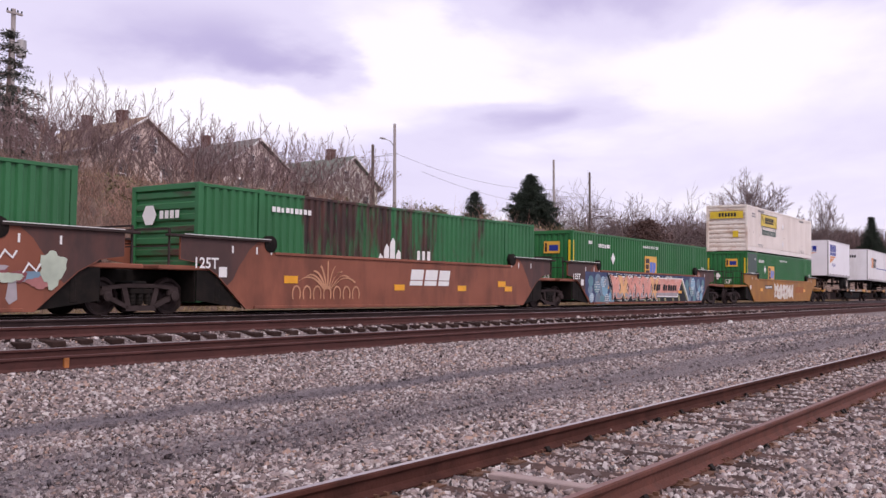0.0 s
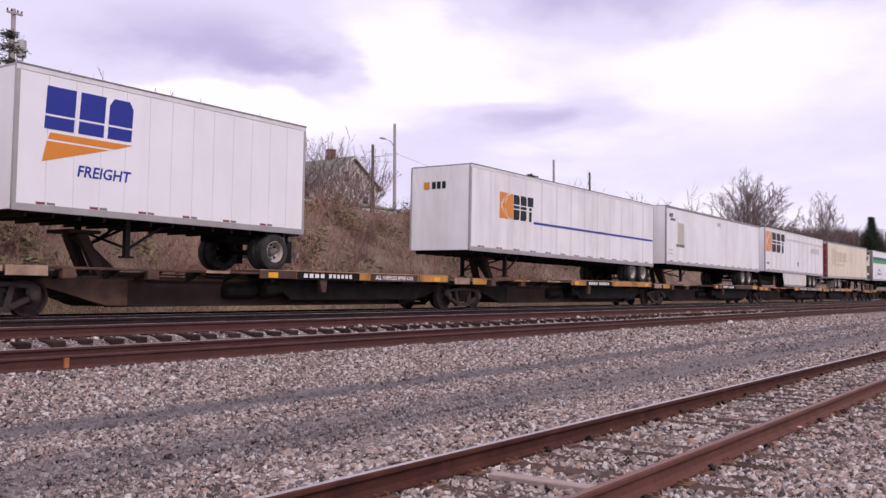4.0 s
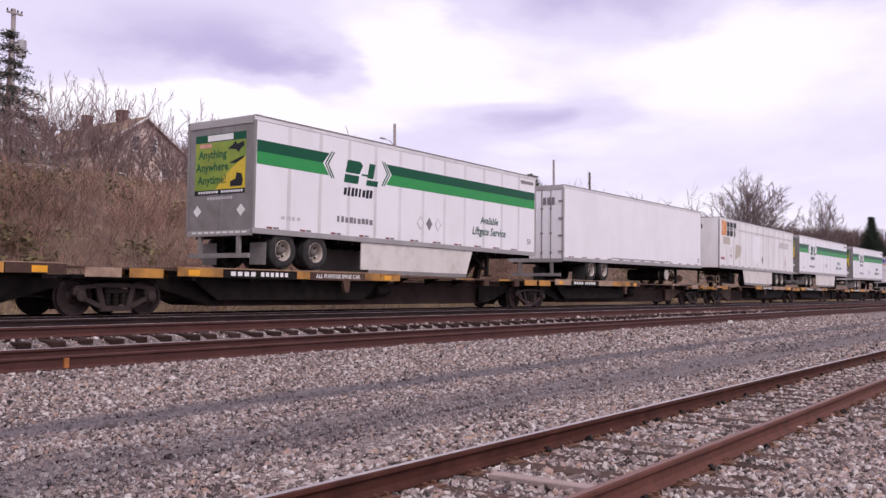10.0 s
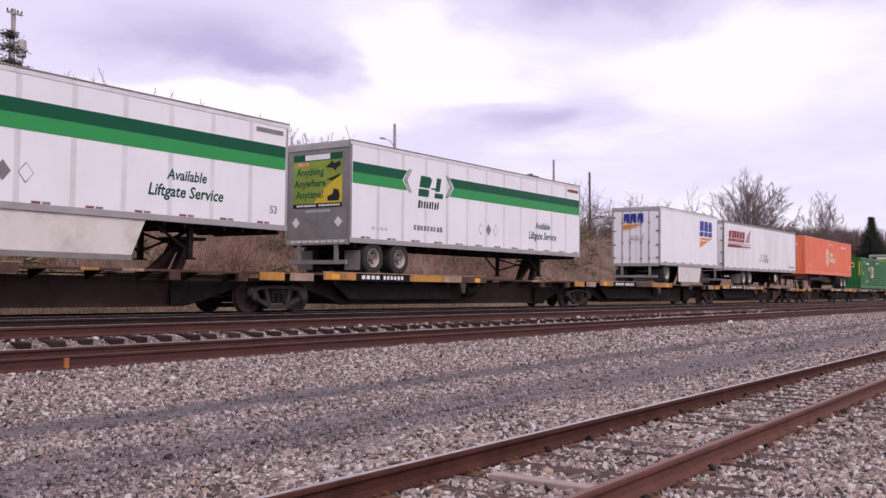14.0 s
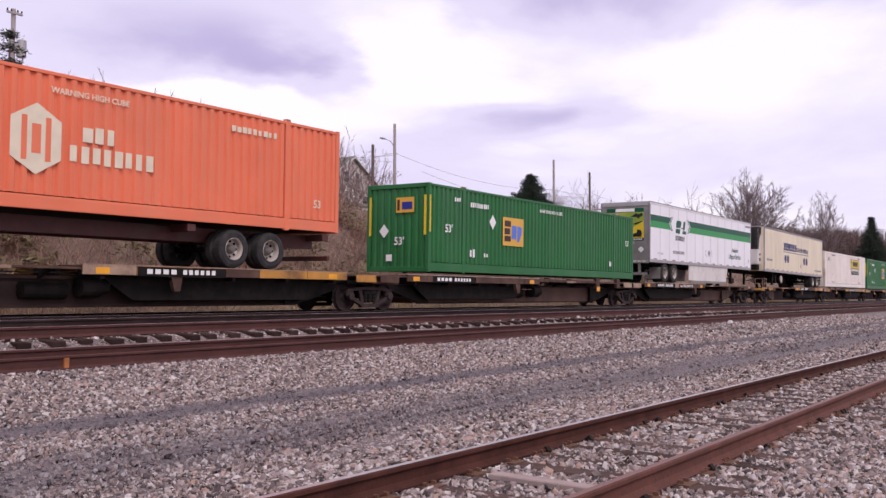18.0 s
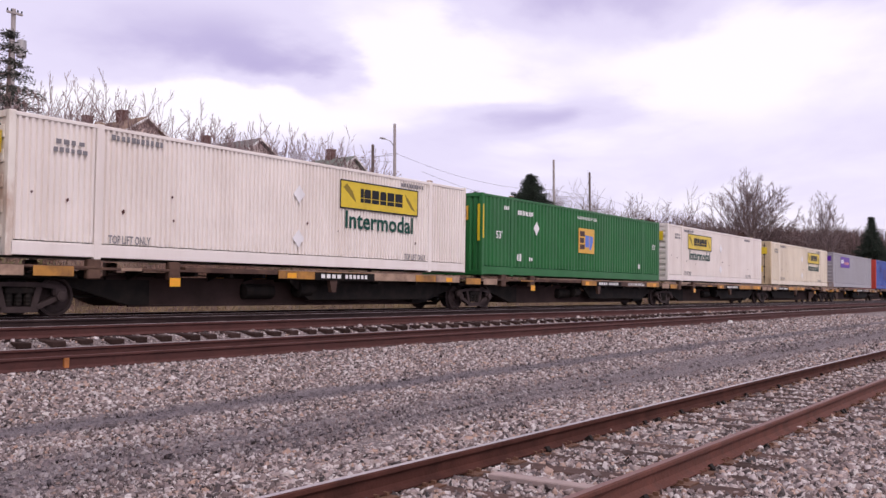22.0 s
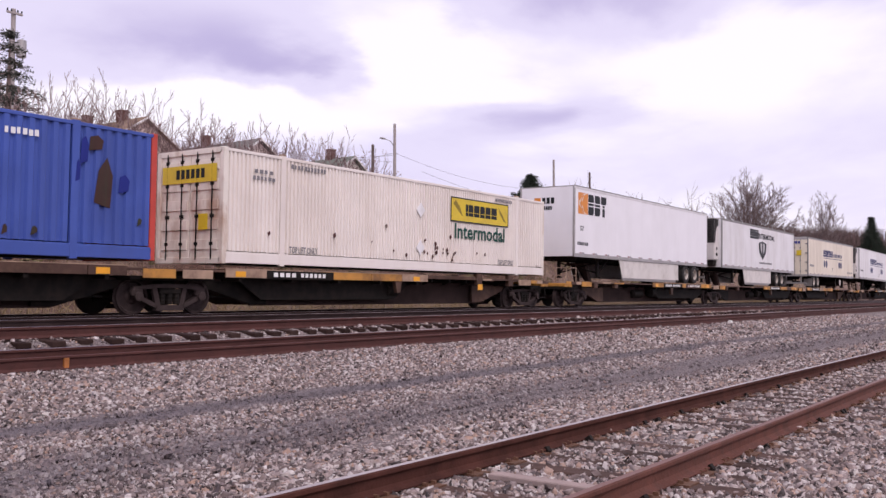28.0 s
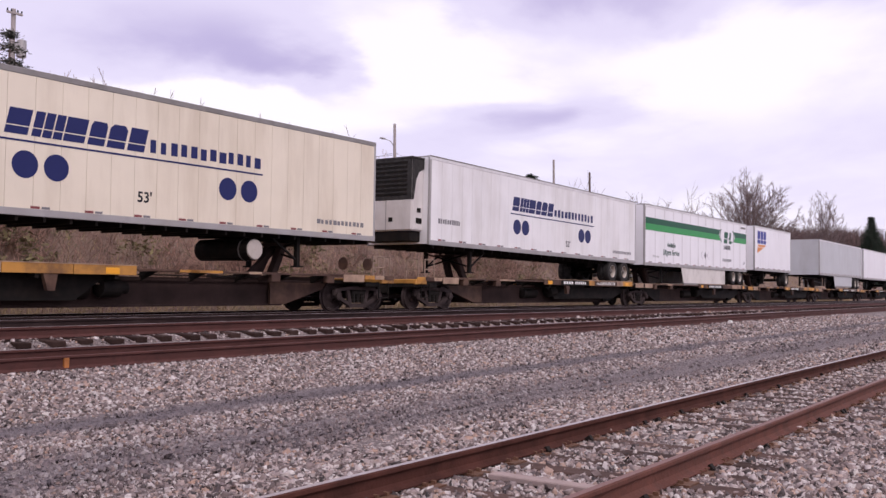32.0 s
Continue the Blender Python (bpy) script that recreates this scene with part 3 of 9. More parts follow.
def build_tracks():
    # the siding in front
    a = thing("siding_track", "disused siding with rusty rails on weathered ties in gravel", "railway track", kind="structure",
              at=pose(0, SIDE_Y, SIDE_Z, 0, math.degrees(-math.atan(SIDE_FALL)), 0))
    add_rail(a, -0.753, 0, 0.165, -12, 160, M["rail_top_rust"], web=M["rail_rust"])
    add_rail(a, 0.753, 0, 0.165, -12, 160, M["rail_top"], web=M["rail_shadow"])
    lay_ties(a, -4, 46, 0.56, -0.178, 3)
    # the empty main track, banked
    b = thing("main_track_near", "main line track with rusty brown rails on dark ties", "railway track", kind="structure",
              at=pose(0, NEAR_Y, NEAR_Z + 0.753 * tan(NEAR_BANK), math.degrees(NEAR_BANK), 0, 0))
    add_rail(b, -0.753, 0, 0.186, -40, 520, M["rail_top"])
    add_rail(b, 0.753, 0, 0.186, -40, 520, M["rail_top"], web=M["rail_dark"])
    lay_ties(b, -6, 92, 0.53, -0.19, 4, fittings=False, material=M["tie_dark"])
    # the train's track
    c = thing("main_track_far", "main line track under the train with polished rails", "railway track", kind="structure",
              at=pose(0, TRAIN_Y, RAIL_Z, SUPER, 0, 0))
    add_rail(c, -0.753, 0, 0.186, -60, 520, M["rail_top"], web=M["rail_dark"])
    add_rail(c, 0.753, 0, 0.186, -60, 520, M["rail_top"], web=M["rail_dark"])
    lay_ties(c, -6, 60, 0.5, -0.2, 6, fittings=False)
    # replacement rails lying on the shoulders
    r = thing("spare_rail", "rusty replacement rail lying on the ballast beside the ties", "rail", at=pose(0, 12.86, 0.295, 2))
    part("rail_length", Shape().prism(rail_outline(0.205, 0.16, 0.078), "x", -40, 420), M["rail"], r)
    part("paint_mark", Shape().box(8.04, 8.12, -0.05, -0.010, 0.02, 0.17), M["rust_paint"], r, "rusty orange paint mark")
    r2 = thing("spare_rail", "rusty replacement rail lying against the tie ends", "rail", at=pose(0, 13.17, 0.435, 4))
    part("rail_length", Shape().prism(rail_outline(0.17), "x", -40, 420), M["rail"], r2)
    part("running_surface", Shape().box(-40, 420, -0.028, 0.028, 0.1685, 0.171), M["rail_top"], r2)


build_tracks()

# ---- rolling stock ----
TRUCK = {}
WHEELSETS = {-1: [], 1: []}


def truck_meshes():
    for side in (-1, 1):
        s = Shape()
        y0, y1 = (-1.03, -0.90) if side < 0 else (0.90, 1.03)
        # cast frame as a web of bars round two windows
        ym = (y0 + y1) / 2
        for a, b, w in (((-1.02, 0.60), (-0.42, 0.67), 0.09), ((-0.42, 0.67), (0.42, 0.67), 0.09), ((0.42, 0.67), (1.02, 0.60), 0.09), ((-0.98, 0.46), (-0.36, 0.19), 0.10),
                        ((0.98, 0.46), (0.36, 0.19), 0.10), ((-0.40, 0.16), (0.40, 0.16), 0.12), ((-0.44, 0.64), (-0.32, 0.20), 0.085), ((0.44, 0.64), (0.32, 0.20), 0.085)):
            s.bar((a[0], ym, a[1]), (b[0], ym, b[1]), y1 - y0, w)
        for x in (-0.9, 0.9):
            s.box(x - 0.15, x + 0.15, y0 - 0.01, y1 + 0.01, 0.42, 0.62, 0.04)
            s.lathe([(0, 0.10), (0.03, 0.115), (0.06, 0.115), (0.075, 0.07)] if side > 0 else [(-0.075, 0.07), (-0.06, 0.115), (-0.03, 0.115), (0, 0.10)], x, y1 if side > 0 else y0, 0.43, "y", 12)
        TRUCK["frame", side] = s.mesh("side_frame", M["truck"])
        s = Shape()
        for x in (-0.2, 0.0, 0.2):
            s.lathe([(0.24, 0.02), (0.245, 0.075), (0.30, 0.075), (0.33, 0.085), (0.36, 0.075), (0.42, 0.085), (0.45, 0.075), (0.5, 0.075), (0.505, 0.02)], x, (y0 + y1) / 2, 0.0, "z", 8)
        s.box(-0.30, 0.30, y0 - 0.01, y1 + 0.01, 0.48, 0.60, 0.02)
        TRUCK["spring_nest", side] = s.mesh("spring_nest", M["black"])
    TRUCK["bolster"] = Shape().box(-0.22, 0.22, -0.95, 0.95, 0.50, 0.78, 0.04).mesh("bolster", M["black"])
    s = Shape()
    for y in (-1, 1):
        s.lathe([(0.655 * y + d, r) for d, r in ((-0.07, 0.40), (-0.065, 0.43), (-0.03, 0.46), (0.0, 0.425), (0.065, 0.42), (0.07, 0.36), (0.02, 0.33), (0.03, 0.18), (0.08, 0.13), (0.09, 0.06))]
                if y > 0 else [(0.655 * y - d, r) for d, r in ((-0.07, 0.40), (-0.065, 0.43), (-0.03, 0.46), (0.0, 0.425), (0.065, 0.42), (0.07, 0.36), (0.02, 0.33), (0.03, 0.18), (0.08, 0.13), (0.09, 0.06))],
                0, 0.10 * y, 0, "y", 28)
    s.lathe([(-0.9, 0.08), (0.9, 0.08)], 0, 0, 0, "y", 10)
    s.box(-0.30, -0.22, -0.83, -0.825, -0.03, 0.03)
    TRUCK["wheelset"] = s.mesh("wheelset", M["wheel"])
    s = Shape()
    for y in (-0.755, 0.755):
        s.lathe([(-0.05, 0.4265), (0.055, 0.4225)], 0, y, 0, "y", 28)
    TRUCK["tread"] = s.mesh("tread", M["tread"])


truck_meshes()


def add_truck(car, x):
    """A two-axle truck under a car; wheelsets turn on it."""
    b = part("truck", TRUCK["bolster"], None, car)
    b.matrix_local = pose(x, 0, 0)
    for side in (-1, 1):
        part("side_frame", TRUCK["frame", side], None, b)
        part("spring_nest", TRUCK["spring_nest", side], None, b)
    for k in (-1, 1):
        w = part("wheelset", TRUCK["wheelset"], None, b)
        w.matrix_local = pose(0.9 * k, 0, 0.42)
        WHEELSETS[k].append(w)
    return b


def spine_car(s_left, s_right, deck, first, last, style, marks, seed, raised):
    """One platform of an articulated spine car between two truck centres. deck: -1 or 1, the end with the wheel platform."""
    rng = random.Random(seed)
    yellow = style == "yellow"
    trim = M["deck_yellow"] if yellow else M["deck_brown"]
    L = s_right - s_left
    h = L / 2
    car = thing("spine_car", "articulated spine car platform with worn yellow deck edges" if yellow else "articulated spine car platform with weathered brown deck edges", "railcar", "spine cars of the train")
    on_train(car, (s_left + s_right) / 2)
    # fish-bellied centre beam
    prof = [(-h + 0.1, 0.80), (-h + 0.1, 0.62), (-h + 1.6, 0.60), (-h + 2.7, 0.20), (h - 2.7, 0.20), (h - 1.6, 0.60), (h - 0.1, 0.62), (h - 0.1, 0.80), (h - 1.4, 0.86), (-h + 1.4, 0.86)]
    beam = M["spine"] if yellow else M["spine_brown"]
    part("centre_beam", Shape().prism(prof, "y", -0.62, 0.62), beam, car)
    sh = Shape()
    for y in (-0.68, 0.62):
        sh.box(-h + 2.2, h - 2.2, y, y + 0.06, 0.80, 0.88)
        sh.box(-h + 2.8, h - 2.8, y, y + 0.06, 0.18, 0.23)
    part("beam_flange", sh, M["spine"], car)
    # narrow side plank from the wheel platform to the far truck, and the strip over the trucks
    p0, p1 = (-h + 9.8, h - 1.0) if deck < 0 else (-h + 1.0, h - 9.8)
    part("side_plank", Shape().box(p0, p1, -1.30, -0.95, 1.00, 1.055, 0.008), M["deck_brown"], car)
    for i in range(5):
        x = p0 + 0.6 + (p1 - p0 - 1.2) * i / 4
        part("plank_bracket", Shape().prism([(-1.25, 1.0), (-0.62, 1.0), (-0.62, 0.78)], "x", x - 0.03, x + 0.03), M["black"], car)
    for k in (-1, 1):
        part("edge_strip", Shape().box(*sorted((k * (h + 0.02), k * (h - 1.5))), -1.31, -1.17, 1.02, 1.075, 0.008), M["deck_brown"], car)
    for i in range(rng.randrange(1, 4)):
        w = rng.uniform(0.4, 1.1)
        x = rng.uniform(p0 + 0.3, p1 - 1.5)
        part("paint_patch", Shape().box(x, x + w, -1.306, -1.29, 0.995, 1.058), trim if i else M["deck_pale"], car)
    # brake gear hung on the beam's flank
    bx = -0.4 * deck + rng.uniform(-0.5, 0.5)
    part("brake_cylinder", Shape().lathe([(-0.30, 0.10), (-0.27, 0.22), (0.20, 0.22), (0.24, 0.14), (0.42, 0.14), (0.44, 0.05)], bx, -0.86, 0.62, "x", 16), M["black"], car)
    part("brake_rod", Shape().bar((bx + 0.4, -0.92, 0.70), (bx + 2.3 * deck, -0.92, 0.72), 0.028), M["handrail"], car)
    part("control_valve", Shape().box(bx + 1.0 * deck - 0.28, bx + 1.0 * deck + 0.28, -0.90, -0.64, 0.66, 0.88, 0.03), M["deck_pale"] if rng.random() < 0.5 else M["black"], car)
    part("retainer_pipe", Shape().bar((-h + 2.6, -0.72, 0.93), (h - 2.6, -0.72, 0.93), 0.03), M["black"], car)
    # wheel platform
    x0, x1 = (-h + 1.4, -h + 9.8) if deck < 0 else (h - 9.8, h - 1.4)
    # added black sheet in place of the shade below the deck
    part("deck_girder", Shape().prism([(x0 + 0.5, 0.98), (x0 + 1.5, 0.34), (x1 - 1.3, 0.34), (x1 - 0.4, 0.98)], "y", -0.98, -0.92), M["black"], car)
    for y0, y1 in ((-1.30, -0.42), (0.42, 1.30)):
        part("deck_plate", Shape().box(x0, x1, y0, y1, 1.07, 1.10), M["deck_brown"], car)
    gaps = [x0, x0 + 1.0 + rng.random(), x0 + 3.0 + rng.random(), x0 + 5.0 + rng.random(), x0 + 6.7 + rng.random(), x1]
    for i, (a, b) in enumerate(zip(gaps, gaps[1:])):
        pick = rng.random()
        mat = M["deck_pale"] if pick < 0.18 else trim if (pick < 0.72) == yellow else M["deck_brown"]
        part("side_sill", Shape().box(a, b - 0.02, -1.34, -1.30, 0.90, 1.11, 0.006), mat, car)
    part("side_sill", Shape().box(x0, x1, 1.30, 1.34, 0.87, 1.11), trim, car)
    part("deck_lip", Shape().box(x0, x1, -1.345, -1.28, 1.112, 1.13), M["deck_pale"] if yellow else M["lip_cream"], car)
    kx = (x0 + x1) / 2 - deck * rng.uniform(1.5, 2.8)
    part("hanging_bracket", Shape().prism([(kx - 0.16, 0.9), (kx + 0.16, 0.9), (kx + 0.10, 0.55), (kx - 0.06, 0.55)], "y", -1.32, -1.20), M["deck_brown"], car)
    for k in range(5):
        x = x0 + 0.5 + k * (x1 - x0 - 1.0) / 4
        for y in (-1, 1):
            part("cross_arm", Shape().prism([(x - 0.05, 0), (x + 0.05, 0), (x + 0.05, 1), (x - 0.05, 1)], "y", 0, 1), M["black"], car).matrix_local = \
                pose(0, 0, 0) @ Matrix(((1, 0, 0, 0), (0, y * 0.88, 0, y * 0.42), (0, 0, 0.26, 0.81), (0, 0, 0, 1)))
    # container pedestals and arms at the other end
    for x in ((h - 1.5, h - 3.6) if deck < 0 else (-h + 1.5, -h + 3.6)):
        part("outrigger", Shape().box(x - 0.10, x + 0.10, -1.26, 1.26, 0.84, 0.98, 0.02), M["spine"], car)
        for y in (-1.30, 1.14):
            part("pedestal", Shape().box(x - 0.16, x + 0.16, y, y + 0.16, 0.80, 1.225 if raised else 1.02, 0.02), M["deck_brown"], car)
    # hitch for a trailer's kingpin
    hx = h - 2.4 if deck < 0 else -h + 2.4
    hs = Shape()
    hs.bar((hx - 0.5 * deck * -1, -0.3, 0.86), (hx, -0.25, 1.84), 0.20)
    hs.bar((hx - 0.5 * deck * -1, 0.3, 0.86), (hx, 0.25, 1.84), 0.20)
    hs.bar((hx + 1.1 * deck, 0, 0.9), (hx, 0, 1.80), 0.16)
    hs.box(hx - 0.4, hx + 0.4, -0.45, 0.45, 1.82, 1.90, 0.02)
    hitch = hs
    # end castings over the trucks, walkway and handholds
    for k in (-1, 1):
        xe = k * (h - 0.55)
        part("end_platform", Shape().box(xe - 0.65, xe + 0.65, -1.15, 1.15, 0.80, 0.90, 0.015), M["black"] if yellow else beam, car)
        part("end_step", Shape().box(xe - 0.45, xe + 0.45, -1.335, -1.31, 0.85, 1.06, 0.006), trim if rng.random() < 0.7 else M["deck_pale"], car)
        part("bolster_gusset", Shape().prism([(k * (h - 0.5), 0.80), (k * (h - 3.3), 0.80), (k * (h - 3.3), 0.22), (k * (h - 2.75), 0.22), (k * (h - 1.3), 0.62)], "y", -0.76, -0.69), M["deck_brown"] if (k < 0 and first) or (k > 0 and last) else M["black"], car)
    part("brake_reservoir", Shape().lathe([(-0.55, 0.10), (-0.5, 0.2), (0.5, 0.2), (0.55, 0.10)], -0.6 * deck - 1.0, -0.66, 0.56, "x", 14), M["black"], car)
    part("brake_pipe", Shape().box(-h + 1.5, h - 1.5, -0.56, -0.52, 0.40, 0.44), M["black"], car)
    add_truck(car, -h)
    if last:
        add_truck(car, h)
    for k in ([-1] if first else []) + ([1] if last else []):
        c = Shape()
        c.box(*sorted((k * h, k * (h + 1.75))), -0.16, 0.16, 0.52, 0.80, 0.02)
        c.box(*sorted((k * (h + 1.65), k * (h + 1.95))), -0.2, 0.2, 0.55, 0.85, 0.04)
        part("coupler", c, M["black"], car)
        e = Shape().box(*sorted((k * (h + 0.75), k * (h + 1.35))), -1.3, 1.3, 0.82, 0.98, 0.02)
        part("end_sill", e, trim, car)
        part("crossover_deck", Shape().box(*sorted((k * (h + 0.1), k * (h + 1.35))), -1.22, 1.22, 0.72, 0.86, 0.01), M["black"], car)
        for i in range(3):
            xa = k * (h - 0.05 + 0.46 * i)
            part("sill_panel", Shape().box(*sorted((xa, xa + k * 0.43)), -1.325, -1.30, 0.93, 1.05, 0.006), (trim, M["deck_pale"], M["deck_brown"])[(i + seed) % 3], car)
        for q, xx in enumerate((h + 1.18, h + 0.35)):
            g = Shape()
            ya, yb = (-1.25, -0.78) if q == 0 else (-1.27, -1.27)
            xb = k * (xx + (0.0 if q == 0 else 0.5))
            g.bar((k * xx, ya, 0.95), (k * xx, ya, 1.62), 0.03)
            g.bar((xb, yb, 0.95), (xb, yb, 1.62), 0.03)
            for z in (1.30, 1.62):
                g.bar((k * xx, ya, z), (xb, yb, z), 0.03)
            part("handrail", g, M["handrail"], car)
        st = Shape()
        for dx in (0.62, 1.06):
            st.bar((k * (h + dx), -1.29, 0.86), (k * (h + dx), -1.29, 0.40), 0.03)
        st.bar((k * (h + 0.62), -1.29, 0.40), (k * (h + 1.06), -1.29, 0.40), 0.035)
        part("stirrup", st, M["black"], car)
        wl = Shape().lathe([(-0.02, 0.06), (-0.02, 0.20), (0.02, 0.20), (0.02, 0.06)], k * (h + 1.30), 0.75, 1.45, "x", 14)
        part("brake_wheel", wl, M["deck_brown"], car)
    # stencilled lettering along the sill: numbers as plain bars
    if marks:
        y = -1.345
        xm = x0 + 1.6
        plate("number_panel", rect(xm - 0.25, xm + 2.3, 0.885, 1.10), M["black"], car, y + 0.003, 0.004)
        for i in range(4):
            plate("stencil", rect(xm + 0.22 * i, xm + 0.22 * i + 0.15, 0.94, 1.05), M["label_white"], car, y, 0.003)
        for i in range(6):
            plate("stencil", rect(xm + 1.0 + 0.17 * i, xm + 1.0 + 0.17 * i + 0.11, 0.94, 1.05), M["label_white"], car, y, 0.003)
        if marks == 2:
            plate("letter_panel", rect(x0 + 4.4, x0 + 6.7, 0.885, 1.10), M["deck_brown"], car, y + 0.003, 0.004)
            put_text("ALL PURPOSE SPINE CAR", 0.12, M["label_white"], car, x0 + 5.55, y - 0.006, 0.99, slant=0.1)
    for x in (x0 + 0.3, x1 - 0.8):
        plate("reflector", rect(x, x + 0.34, 0.92, 1.06), M["amber"], car, -1.343, 0.004)
    car["hitch_x"] = hx
    return car, hitch


def container(s, z, pitch, paint, name_label, L=16.15, doors=False, posts=True, H=2.9, end="ribs", ends_paint=None, step=0.265):
    """A corrugated steel container; near side faces -y. doors: door end turned to -x."""
    W = 2.6
    c = thing("shipping_container", name_label, "container", "containers on the train")
    on_train(c, s + L / 2, z, pitch)
    h = L / 2
    ep = ends_paint or paint
    # side panels between the posts
    for side in (-1, 1):
        yo = side * (W / 2 - 0.012)
        yi = side * (W / 2 - 0.066)
        edges = [(-h + 0.14, -h + 1.935), (-h + 2.145, h - 2.145), (h - 1.935, h - 0.14)] if posts and L > 15 else [(-h + 0.14, h - 0.14)]
        pn = Shape()
        for a, b in edges:
            n = max(2, round((b - a) / step))
            w = (b - a) / n
            row = []
            for i in range(n):
                x = a + i * w
                row += [(x, yi), (x + 0.32 * w, yi), (x + 0.46 * w, yo), (x + 0.86 * w, yo)]
            row.append((b, yi))
            k = len(row)
            pts = [(p[0], p[1], 0.33) for p in row] + [(p[0], p[1], H - 0.10) for p in row]
            pn.add(pts, [(i, i + 1, i + 1 + k, i + k) for i in range(k - 1)])
        part("side_panel", pn, paint, c)
        part("bottom_rail", Shape().box(-h + 0.1, h - 0.1, *sorted((side * (W / 2 - 0.07), side * W / 2)), 0.02, 0.305, 0.012), paint, c)
        part("top_rail", Shape().box(-h + 0.1, h - 0.1, *sorted((side * (W / 2 - 0.07), side * W / 2)), H - 0.10, H - 0.02, 0.008), paint, c)
        if posts and L > 15:
            for x in (-h + 2.04, h - 2.04):
                part("inner_post", Shape().box(x - 0.09, x + 0.09, *sorted((side * (W / 2 - 0.09), side * (W / 2 + 0.004))), -0.02, H + 0.01, 0.01), paint, c)
                part("corner_casting", Shape().box(x - 0.09, x + 0.09, *sorted((side * (W / 2 - 0.12), side * (W / 2 + 0.006))), H, H + 0.045, 0.01), M["deck_pale"], c)
        for x in (-1, 1):
            part("corner_post", Shape().box(*sorted((x * h, x * (h - 0.15))), *sorted((side * (W / 2 - 0.15), side * W / 2)), 0, H, 0.012), ep, c)
    rf = Shape()
    rf.box(-h + 0.1, h - 0.1, -W / 2 + 0.06, W / 2 - 0.06, H - 0.06, H - 0.03)
    part("roof", rf, paint, c)
    part("floor", Shape().box(-h + 0.1, h - 0.1, -W / 2 + 0.06, W / 2 - 0.06, 0.04, 0.16), M["black"], c)
    for k in (-1, 1):
        for name, z0, z1 in (("end_header", H - 0.14, H), ("end_sill", 0.0, 0.16)):
            part(name, Shape().box(*sorted((k * h, k * (h - 0.12))), -W / 2 + 0.1, W / 2 - 0.1, z0, z1, 0.01), ep, c)
    for k in (-1, 1):
        is_door = doors and k < 0
        if is_door:
            for side in (-1, 1):
                y0, y1 = sorted((side * 0.015, side * (W / 2 - 0.15)))
                d = part("door", Shape().box(-h + 0.03, -h + 0.08, y0, y1, 0.16, H - 0.14, 0.01), ep, c)
                for yy in (y0 + 0.28, y1 - 0.28):
                    bar = Shape().lathe([(0.10, 0.02), (H - 0.08, 0.02)], -h + 0.0, yy, 0, "z", 6)
                    for zz in (0.5, 1.2, 2.0, 2.6):
                        bar.box(-h - 0.01, -h + 0.04, yy - 0.06, yy + 0.06, zz - 0.04, zz + 0.04)
                    part("locking_bar", bar, M["black"], d)
                rb = Shape()
                for i in range(5):
                    z0 = 0.35 + i * 0.5
                    rb.box(-h + 0.005, -h + 0.031, y0 + 0.06, y1 - 0.06, z0, z0 + 0.26, 0.008)
                part("door_ribs", rb, ep, d)
        else:
            pn = Shape()
            n = 9
            if end == "ribs":
                for i in range(n):
                    z0 = 0.18 + i * (H - 0.34) / n
                    w = (H - 0.34) / n
                    xa, xb = k * (h - 0.09), k * (h - 0.035)
                    part("end_rib", Shape().prism([(z0 + 0.25 * w, 0), (z0 + w, 0), (z0 + 0.86 * w, 1), (z0 + 0.42 * w, 1)], "z", -W / 2 + 0.15, W / 2 - 0.15), ep, c).matrix_local = \
                        Matrix(((0, xb - xa, 0, xa), (0, 0, 1, 0), (1, 0, 0, 0), (0, 0, 0, 1)))
                pn.box(*sorted((k * (h - 0.10), k * (h - 0.085))), -W / 2 + 0.14, W / 2 - 0.14, 0.14, H - 0.12)
            else:
                m = 8
                w = (W - 0.3) / m
                row = []
                for i in range(m):
                    y = -W / 2 + 0.15 + i * w
                    row += [(y, 0.08), (y + 0.25 * w, 0.08), (y + 0.4 * w, 0.035), (y + 0.85 * w, 0.035)]
                row.append((W / 2 - 0.15, 0.08))
                kk = len(row)
                pn.add([(k * (h - d), y, 0.14) for y, d in row] + [(k * (h - d), y, H - 0.12) for y, d in row], [(i, i + 1, i + 1 + kk, i + kk) for i in range(kk - 1)])
            part("end_panel", pn, ep, c)
    c["half"] = h
    return c


WHEEL_MESH = {}


DECK_Z = RAIL_Z + 1.13


